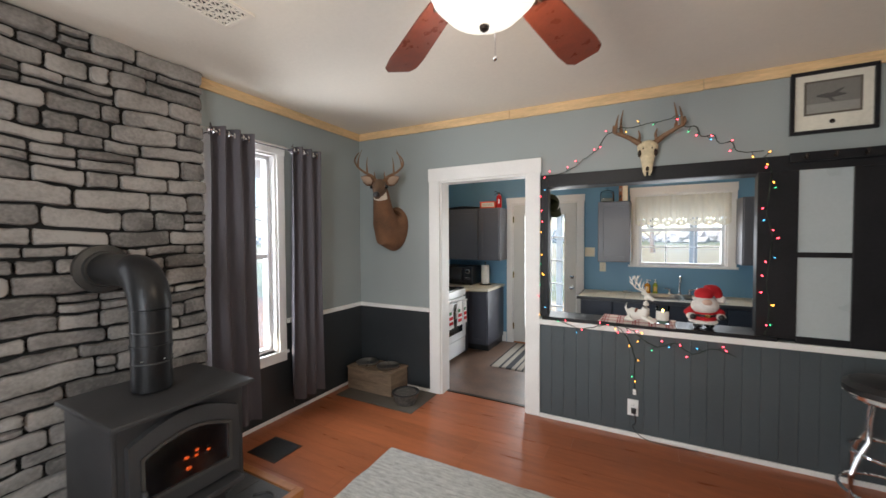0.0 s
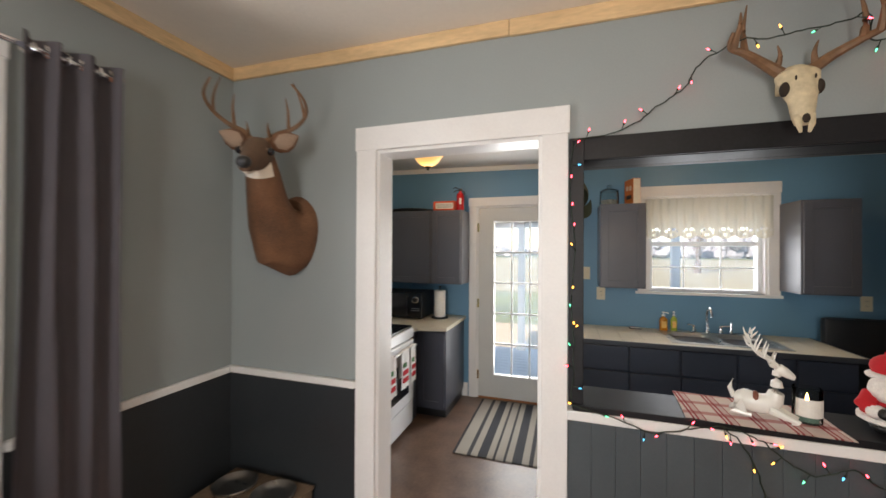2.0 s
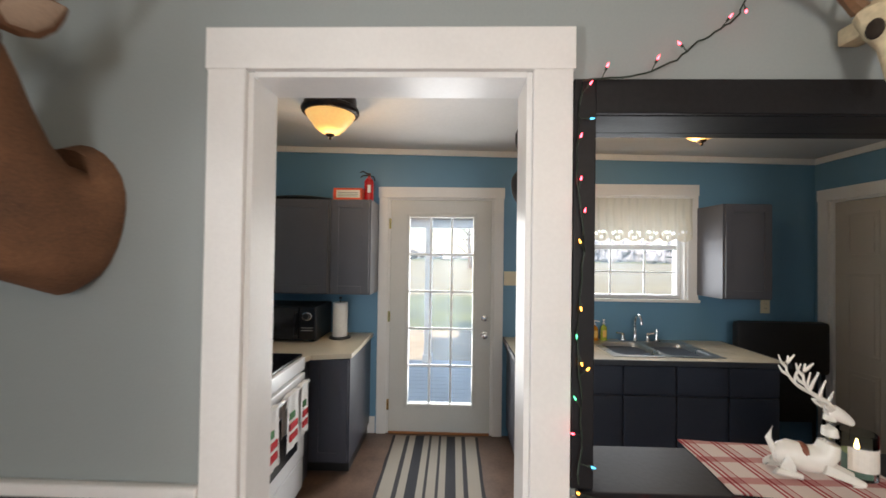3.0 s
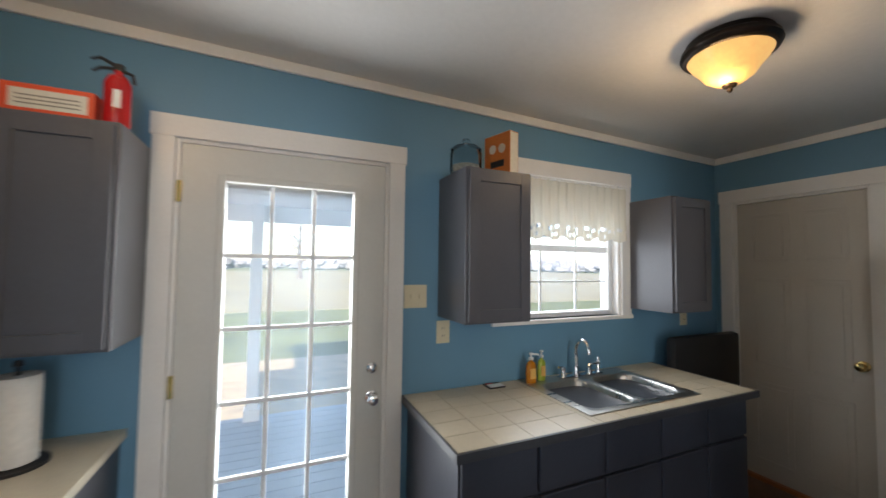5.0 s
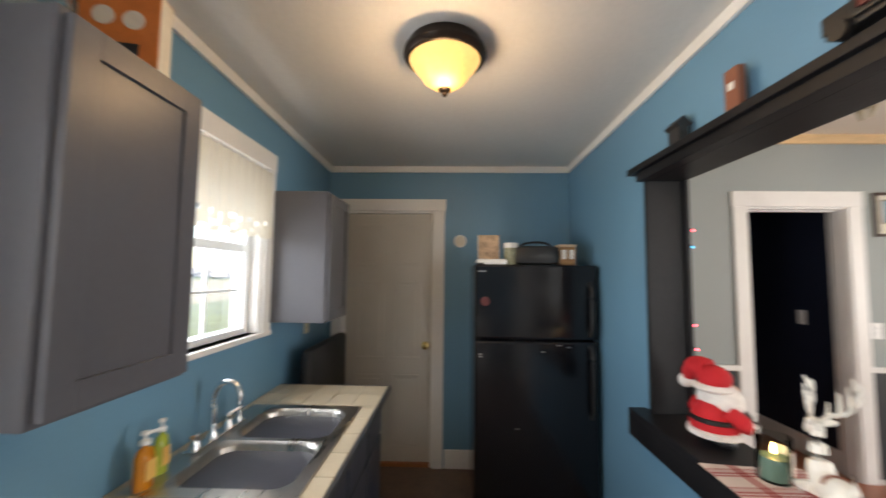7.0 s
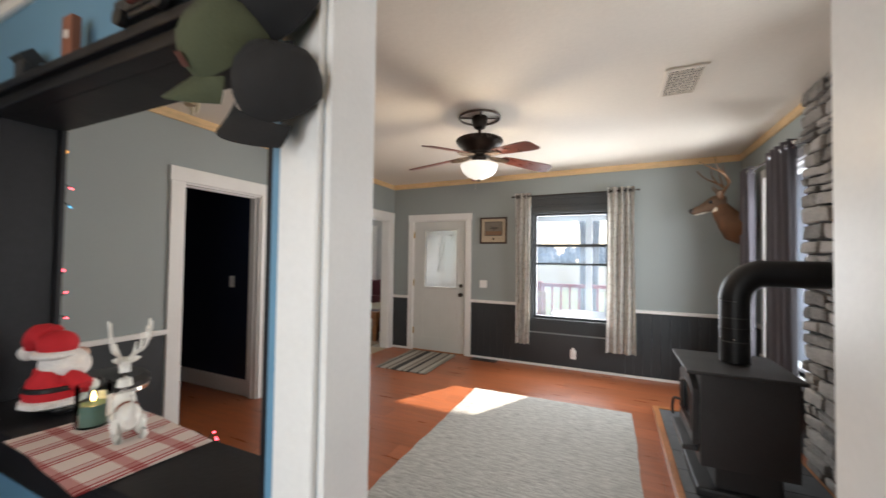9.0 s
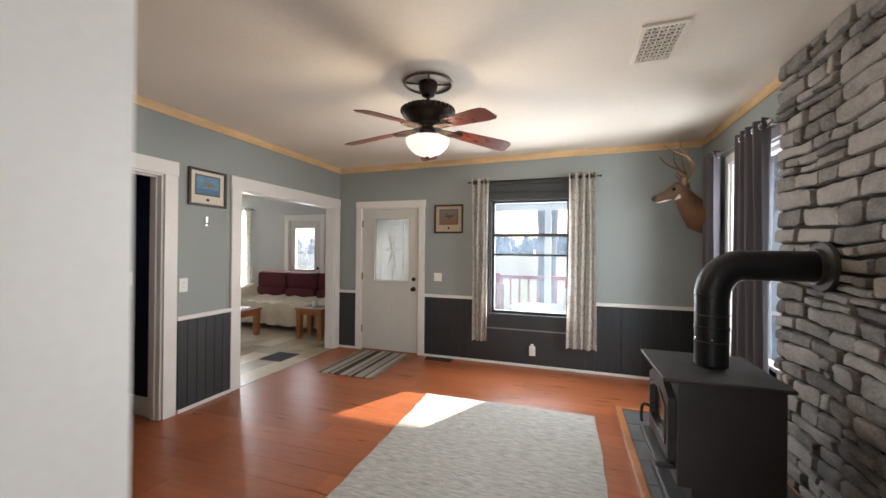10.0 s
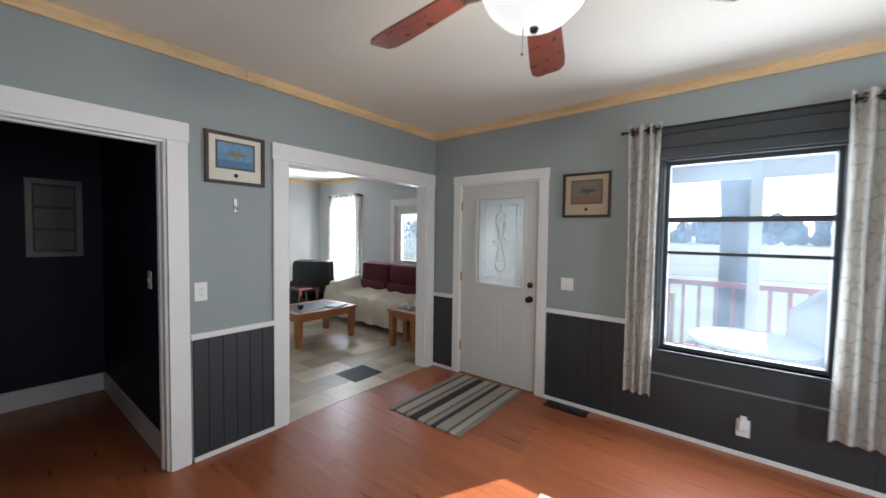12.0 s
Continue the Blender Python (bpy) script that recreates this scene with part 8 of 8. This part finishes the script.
prof = [(-5.58, 0.55), (-5.4, 0.5), (-5.2, 0.49), (-5.03, 0.47), (-4.985, 0.4), (-4.98, 0.25), (-4.97, 0.1)]
for i in range(46):
    x = 5.3 + (7.49 - 5.3) * i / 45
    lift = 0.19 * max(0, min(1, (x - 7.13) / 0.12))
    fall = 0.0 if x < 7.41 else 0.1
    g.append([bm.verts.new((x, y + 0.012 * math.sin(i * 1.3 + y * 9), z + (lift if z > 0.42 else lift * 0.6) - fall + 0.012 * math.sin(i * 0.9 + 4 * y))) for y, z in prof])
for a, b in zip(g, g[1:]):
    for k in range(len(prof) - 1):
        bm.faces.new((a[k], a[k + 1], b[k + 1], b[k]))
part("cloth", bm, THROW, th, smooth=True)
rc = thing("recliner", (8.1, -5.3, 0), "black leather recliner in the far corner", "armchair", turn=35)
for nm, q, bv in (("base", (-0.4, 0.4, -0.4, 0.4, 0.05, 0.3), 0.04), ("seat", (-0.28, 0.28, -0.45, 0.25, 0.28, 0.47), 0.06), ("backrest", (-0.36, 0.36, 0.16, 0.45, 0.4, 1.0), 0.1), ("armrest", (-0.45, -0.27, -0.42, 0.35, 0.1, 0.62), 0.07), ("armrest", (0.27, 0.45, -0.42, 0.35, 0.1, 0.62), 0.07), ("footrest", (-0.27, 0.27, -0.56, -0.42, 0.12, 0.42), 0.05)):
    bm = bmesh.new()
    box(bm, *q, bv)
    part(nm, bm, LEATHER, rc, smooth=True)
sd = thing("side_table", (7.75, -4.75, 0), "small dark red wooden side table", "table")
DKRED = mat("dark_red_wood", (0.09, 0.02, 0.015), 0.4)
pbox("tabletop", sd, DKRED, -0.2, 0.2, -0.2, 0.2, 0.52, 0.55, 0.005)
for x in (-0.17, 0.17):
    for y in (-0.17, 0.17):
        pbox("leg", sd, DKRED, x - 0.02, x + 0.02, y - 0.02, y + 0.02, 0, 0.52)
cup = thing("glass_tumbler", (5.25, -4.78, 0.504), "clear glass tumbler on the end table", "glass")
bm = bmesh.new()
lathe(bm, [(0.03, 0), (0.036, 0.1), (0.034, 0.1), (0.028, 0.006)], Matrix(), 20)
part("tumbler", bm, mat("pale_glass", (0.7, 0.85, 0.82), 0.1), cup, smooth=True)
pc = thing("coaster_cup", (6.5, -3.95, 0.454), "small dark blue cup on the coffee table", "cup")
bm = bmesh.new()
lathe(bm, [(0.03, 0), (0.042, 0.03), (0.04, 0.06), (0.03, 0.065)], Matrix(), 16)
part("cup_body", bm, mat("dark_blue_glaze", (0.03, 0.05, 0.1), 0.3), pc, smooth=True)
bk = thing("magazine", (6.35, -4.42, 0.454), "open magazine on the coffee table", "magazine", turn=20)
pbox("pages", bk, mat("grey_pages", (0.35, 0.36, 0.38), 0.6), -0.1, 0.1, -0.14, 0.14, 0, 0.012, 0.003)

# ---- outside ----
GRASS = mat("winter_lawn", (0.12, 0.14, 0.045), 0.95, vary=0.45, scale=0.5, fine=9, bump=0.05)
LEAVES = mat("leaf_litter", (0.24, 0.11, 0.045), 0.95, vary=0.5, scale=3, fine=25, bump=0.08)
GRAVEL = mat("pale_gravel", (0.42, 0.34, 0.24), 0.95, vary=0.3, scale=4, fine=40, bump=0.08)
# bluish porch shade is put into the board colour
DECK = mat("shade_blue_deck_boards", (0.36, 0.41, 0.48), 0.6, vary=0.15, scale=5)
OUTWHITE = mat("white_exterior_paint", (0.78, 0.79, 0.8), 0.6, vary=0.04)
REDPAINT = mat("red_rail_paint", (0.35, 0.05, 0.04), 0.5, vary=0.15)
COLUMN = mat("blue_grey_column_paint", (0.22, 0.27, 0.34), 0.6, vary=0.1)
GZ = -0.45
bm = bmesh.new()
R = 420
bm.faces.new([bm.verts.new(p) for p in ((-R, -R, GZ), (R, -R, GZ), (R, R, GZ), (-R, R, GZ))])
solid("ground", bm, GRASS, "flat winter lawn reaching to the horizon", "ground", kind="structure")
slab("ground_leaf_bed", LEAVES, -16, -0.8, -7, 5, GZ, GZ + 0.01, label="bed of fallen orange-brown leaves beside the house", category="ground")
slab("ground_gravel_drive", GRAVEL, -6, 9, 5.0, 8.6, GZ, GZ + 0.012, label="pale gravel strip behind the back porch", category="ground")
slab("ground_field", mat("dry_field", (0.26, 0.23, 0.14), 0.95, vary=0.25, scale=0.2, fine=4), -80, 90, 17, 110, GZ, GZ + 0.014, label="pale dry field beyond the lawn", category="ground")
slab("ground_field_south", mat("dull_winter_field", (0.11, 0.105, 0.065), 0.95, vary=0.35, scale=0.2, fine=4), -80, 90, -110, -24, GZ, GZ + 0.014, label="pale dry field in front of the house", category="ground")


def porch(name, x0, x1, y0, y1, z, label, step):
    ob = thing(name, (0, 0, 0), label, "deck", kind="structure")
    pbox("frame", ob, OUTWHITE, x0, x1, y0, y1, GZ, z - 0.03)
    y = y0
    while y < y1 - 0.01:
        pbox("plank", ob, DECK, x0, x1, y + 0.003, min(y + step, y1) - 0.003, z - 0.03, z, 0.003)
        y += step
    return ob


porch("porch_floor_south", -2.6, 4.7, -6.75, S - 0.155, -0.12, "porch boards coloured with blue shade in front of the house", 0.14)
porch("porch_floor_north", -0.6, 5.2, KN + 0.155, 4.75, -0.12, "back porch boards coloured with blue shade", 0.14)


def roof(name, x0, x1, y0, y1, z, fascia_y, label):
    ob = thing(name, (0, 0, 0), label, "porch roof", kind="structure")
    pbox("soffit", ob, OUTWHITE, x0, x1, y0, y1, z, z + 0.05)
    f0, f1 = sorted((fascia_y, fascia_y + (0.06 if fascia_y > 0 else -0.06)))
    pbox("fascia", ob, OUTWHITE, x0, x1, f0, f1, z - 0.18, z + 0.12)
    return ob


# its stretch west of the house is unseen, added to shade the stove
roof("porch_roof_south", -2.6, 4.7, -6.7, S - 0.155, 2.36, -6.7, "white boarded front porch roof with a fascia")
roof("porch_roof_north", -0.8, 5.2, KN + 0.155, 4.75, 2.13, 4.75, "white boarded back porch roof with a fascia")
for x, y, zt_ in ((1.25, 4.66, 2.13), (3.53, 4.66, 2.13), (1.72, -6.6, 2.36), (4.5, -6.6, 2.36), (-2.5, -6.6, 2.36)):
    po = thing("porch_post", (x, y, -0.12), "square white porch post", "post", "porch posts")
    pbox("shaft", po, OUTWHITE, -0.055, 0.055, -0.055, 0.055, 0.02, zt_ + 0.12, 0.006)
    pbox("foot", po, OUTWHITE, -0.075, 0.075, -0.075, 0.075, 0, 0.12, 0.006)
# unseen overhang added to keep direct sun out of the west windows
slab("roof_eave_west", OUTWHITE, -1.65, -0.155, S - 0.15, KN + 0.15, 2.32, 2.4, label="unseen board added along the west wall to block sun", category="eave")
# added body for a white sloping shape of no known kind
cv = thing("covered_grill", (0.85, -6.05, -0.12), "white peaked form standing on the porch", "cover")
bm = bmesh.new()
rings = []
for z, hw, hd in ((0.0, 0.62, 0.3), (0.15, 0.61, 0.29), (0.5, 0.6, 0.28), (0.92, 0.58, 0.26), (1.1, 0.42, 0.2), (1.27, 0.24, 0.12), (1.33, 0.12, 0.06)):
    rings.append([bm.verts.new((hw * max(-1, min(1, 1.3 * math.cos(a))) * (1 + 0.02 * math.sin(9 * a) * (1 - z / 1.4)), hd * max(-1, min(1, 1.3 * math.sin(a))) * (1 + 0.05 * math.sin(11 * a) * (1 - z / 1.4)), z)) for a in [2 * math.pi * k / 44 for k in range(44)]])
for a, b in zip(rings, rings[1:]):
    for k in range(44):
        bm.faces.new((a[k], a[(k + 1) % 44], b[(k + 1) % 44], b[k]))
bm.faces.new(rings[-1])
part("cloth", bm, mat("white_cover_cloth", (0.75, 0.77, 0.78), 0.8, vary=0.08), cv, smooth=True)
rl = thing("porch_railing", (0, 0, 0), "red painted porch railing with upright balusters", "railing")
for z in (0.93, 0.14):
    pbox("rail", rl, REDPAINT, -0.44, 4.44, -6.64, -6.56, z, z + 0.06, 0.006)
for k in range(30):
    x = -0.35 + k * 0.16
    pbox("baluster", rl, REDPAINT, x - 0.018, x + 0.018, -6.618, -6.582, 0.2, 0.93, 0.003)
for x in (-0.4, 2.6, 4.4):
    pbox("post", rl, REDPAINT, x - 0.045, x + 0.045, -6.645, -6.555, -0.12, 1.02, 0.005)
pt2 = thing("patio_table", (1.75, -5.5, -0.12), "round white patio table on the porch", "table")
bm = bmesh.new()
lathe(bm, [(0.45, 0.68), (0.47, 0.69), (0.47, 0.715), (0.44, 0.725)], Matrix(), 36)
part("tabletop", bm, OUTWHITE, pt2, smooth=True)
for k in range(4):
    a = math.pi / 4 + math.pi / 2 * k
    bm = bmesh.new()
    tube(bm, [(0.34 * math.cos(a), 0.34 * math.sin(a), 0), (0.28 * math.cos(a), 0.28 * math.sin(a), 0.69)], 0.02, 8)
    part("leg", bm, OUTWHITE, pt2)
pch = thing("porch_chair", (2.55, -5.75, -0.12), "brown wooden porch chair", "chair", turn=200)
for nm, q in (("seat", (-0.24, 0.24, -0.24, 0.22, 0.42, 0.45)), ("leg", (-0.24, -0.2, -0.24, -0.2, 0, 0.42)), ("leg", (0.2, 0.24, -0.24, -0.2, 0, 0.42)), ("leg", (-0.24, -0.2, 0.2, 0.24, 0, 1.0)), ("leg", (0.2, 0.24, 0.2, 0.24, 0, 1.0)), ("back_rail", (-0.2, 0.2, 0.205, 0.23, 0.9, 1.0)), ("back_rail", (-0.2, 0.2, 0.205, 0.23, 0.6, 0.66))):
    pbox(nm, pch, OAK, *q, 0.005)
for k in range(5):
    pbox("slat", pch, OAK, -0.17 + k * 0.075, -0.13 + k * 0.075, 0.208, 0.226, 0.66, 0.9)
slab("house_wall_outer", OUTWHITE, E + 0.02, E + 0.06, LS - 0.15, S - 0.16, -0.3, 2.9, label="white boarded outer wall beside the porch", category="wall")

BARK = mat("grey_bark", (0.09, 0.07, 0.055), 0.95, vary=0.3, scale=6, bump=0.08)


def tree(x, y, h, seed):
    """A bare winter tree: trunk, limbs and fine twigs."""
    r = random.Random(seed)
    ob = thing("tree", (x, y, GZ), "bare grey winter tree with spreading limbs", "tree", "bare trees")
    bt, bl, bw = bmesh.new(), bmesh.new(), bmesh.new()
    top = Vector((r.uniform(-0.4, 0.4), r.uniform(-0.4, 0.4), h * 0.75))
    trunk = curve_pts([(0, 0, 0), (r.uniform(-0.15, 0.15), r.uniform(-0.15, 0.15), h * 0.3), tuple(top)], 5)
    tube(bt, trunk, [h * 0.028 * (1 - 0.8 * k / (len(trunk) - 1)) for k in range(len(trunk))], 9)
    for i in range(11):
        t = 0.3 + 0.7 * i / 11
        p = trunk[min(int(t * (len(trunk) - 1)), len(trunk) - 1)]
        a, l = r.uniform(0, 6.28), h * r.uniform(0.25, 0.45) * (1.2 - t * 0.6)
        q = p + Vector((math.cos(a) * l * 0.8, math.sin(a) * l * 0.8, l * r.uniform(0.3, 0.7)))
        mid = p.lerp(q, 0.5) + Vector((0, 0, l * 0.1))
        limb = curve_pts([p, mid, q], 4)
        tube(bl, limb, [h * 0.009 * (1.1 - k / len(limb)) for k in range(len(limb))], 6)
        for j in range(9):
            s = limb[r.randrange(2, len(limb))]
            d = Vector((r.uniform(-1, 1), r.uniform(-1, 1), r.uniform(-0.1, 1))).normalized() * h * r.uniform(0.06, 0.16)
            tube(bw, [s, s + d * 0.5 + Vector((0, 0, 0.03)), s + d], [h * 0.0028, h * 0.002, h * 0.0008], 4)
    part("trunk", bt, BARK, ob, smooth=True)
    part("limbs", bl, BARK, ob, smooth=True)
    part("twigs", bw, BARK, ob)


old = thing("tree", (1.91, -10.2, GZ), "thick old tree trunk forking into limbs before the porch", "tree", "bare trees")
bm = bmesh.new()
tube(bm, curve_pts([(0, 0, -0.05), (0.02, 0, 0.4), (0.0, 0, 1.8), (0.0, 0, 2.9), (0.02, 0, 3.5)], 5), [0.36, 0.33, 0.3, 0.28, 0.265, 0.255, 0.25, 0.245, 0.24, 0.24, 0.24, 0.245, 0.25, 0.26, 0.27, 0.28, 0.29, 0.3, 0.3, 0.28, 0.2], 14)
part("trunk", bm, BARK, old, smooth=True)
bm = bmesh.new()
orng = random.Random(21)
for k, (dx, dy, dz) in enumerate(((1.6, 0.2, 1.9), (-1.7, 0.1, 1.8), (0.7, -1.2, 2.6), (-0.6, 1.0, 2.8), (0.1, 0.2, 3.4))):
    limb = curve_pts([(0.08 * dx, 0.08 * dy, 3.2), (0.35 * dx, 0.35 * dy, 3.7 + 0.15 * dz), (dx, dy, 3.9 + dz * 0.7), (dx * 1.7, dy * 1.7, 4.2 + dz * 1.4)], 4)
    tube(bm, limb, [0.2 * (1.05 - k2 / len(limb)) for k2 in range(len(limb))], 9)
    for j in range(12):
        p = limb[orng.randrange(5, len(limb))]
        d = Vector((orng.uniform(-1, 1), orng.uniform(-1, 1), orng.uniform(-0.2, 1))).normalized() * orng.uniform(0.5, 1.3)
        tube(bm, [p, p + d * 0.5 + Vector((0, 0, 0.05)), p + d], [0.03, 0.018, 0.006], 5)
part("limbs", bm, BARK, old, smooth=True)
for k, (x, y, h) in enumerate(((-10.5, 0.6, 7), (-12, 4.5, 9), (-14, -3, 10), (-9, 8, 8), (14, 40, 11), (4, 52, 12), (-6, -22, 10), (9, -25, 11), (-12, -34, 12))):
    tree(x, y, h, 40 + k)
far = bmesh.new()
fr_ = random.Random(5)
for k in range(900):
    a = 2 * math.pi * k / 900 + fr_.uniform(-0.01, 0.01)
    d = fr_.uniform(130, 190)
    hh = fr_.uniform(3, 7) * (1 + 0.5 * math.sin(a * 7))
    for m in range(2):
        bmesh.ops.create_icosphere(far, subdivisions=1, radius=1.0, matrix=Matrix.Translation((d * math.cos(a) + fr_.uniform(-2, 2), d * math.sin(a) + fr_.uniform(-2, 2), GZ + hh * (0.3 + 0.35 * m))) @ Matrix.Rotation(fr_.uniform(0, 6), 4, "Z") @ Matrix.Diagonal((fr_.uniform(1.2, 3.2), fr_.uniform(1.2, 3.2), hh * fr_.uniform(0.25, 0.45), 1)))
# distance haze is put into the woods' pale blue-grey colour
solid("backdrop_treeline", far, mat("hazy_far_woods", (0.22, 0.225, 0.25), 1.0, vary=0.4, scale=0.2, fine=2, bump=0), "blue-grey woods along the horizon with haze in their colour", "woods", kind="structure")

# ---- floor pieces ----
prng = random.Random(11)


def shared_box(name, w, d, h, material, bevel=0.0012):
    bm = bmesh.new()
    box(bm, 0, w, 0, d, 0, h)
    return mesh_of(name, bm, material)


PW = 0.192
y = S
row = 0
lengths = {}
while y < 0.085:
    wd = min(PW, 0.085 - y)
    x = -prng.uniform(0.1, 1.1)
    while x < E:
        x0, x1 = max(x, 0.0), min(x + 1.2, E)
        if y > -0.001:
            x0, x1 = max(x0, DOOR[0] + 0.016), min(x1, DOOR[1] - 0.016)
        if x1 - x0 > 0.02:
            key = (round(x1 - x0, 3), round(wd, 3))
            if key not in lengths:
                lengths[key] = shared_box("plank", key[0] - 0.0012, key[1] - 0.0012, 0.012, LAMINATE)
            ob = new("plank", lengths[key])
            ob.location = (x0, y, -0.012)
            ob.parent = floor
        x += 1.2
    y += PW
    row += 1
sizes = {}
tx, row = E + 0.012, 0
while tx < LX:
    ty = LS - (0.3 if row % 2 else 0.0)
    while ty < -2.0:
        y0, y1 = max(ty, LS), min(ty + 0.6, -2.0)
        if tx < E + 0.13:
            y0, y1 = max(y0, LR[0] + 0.016), min(y1, LR[1] - 0.016)
        if y1 - y0 > 0.03:
            key = (round(min(0.3, LX - tx), 3), round(y1 - y0, 3))
            if key not in sizes:
                sizes[key] = shared_box("tile", key[0] - 0.004, key[1] - 0.004, 0.006, STONETILE)
            ob = new("tile", sizes[key])
            ob.location = (tx, y0, -0.006)
            ob.parent = sfloor
        ty += 0.6
    tx += 0.3
    row += 1
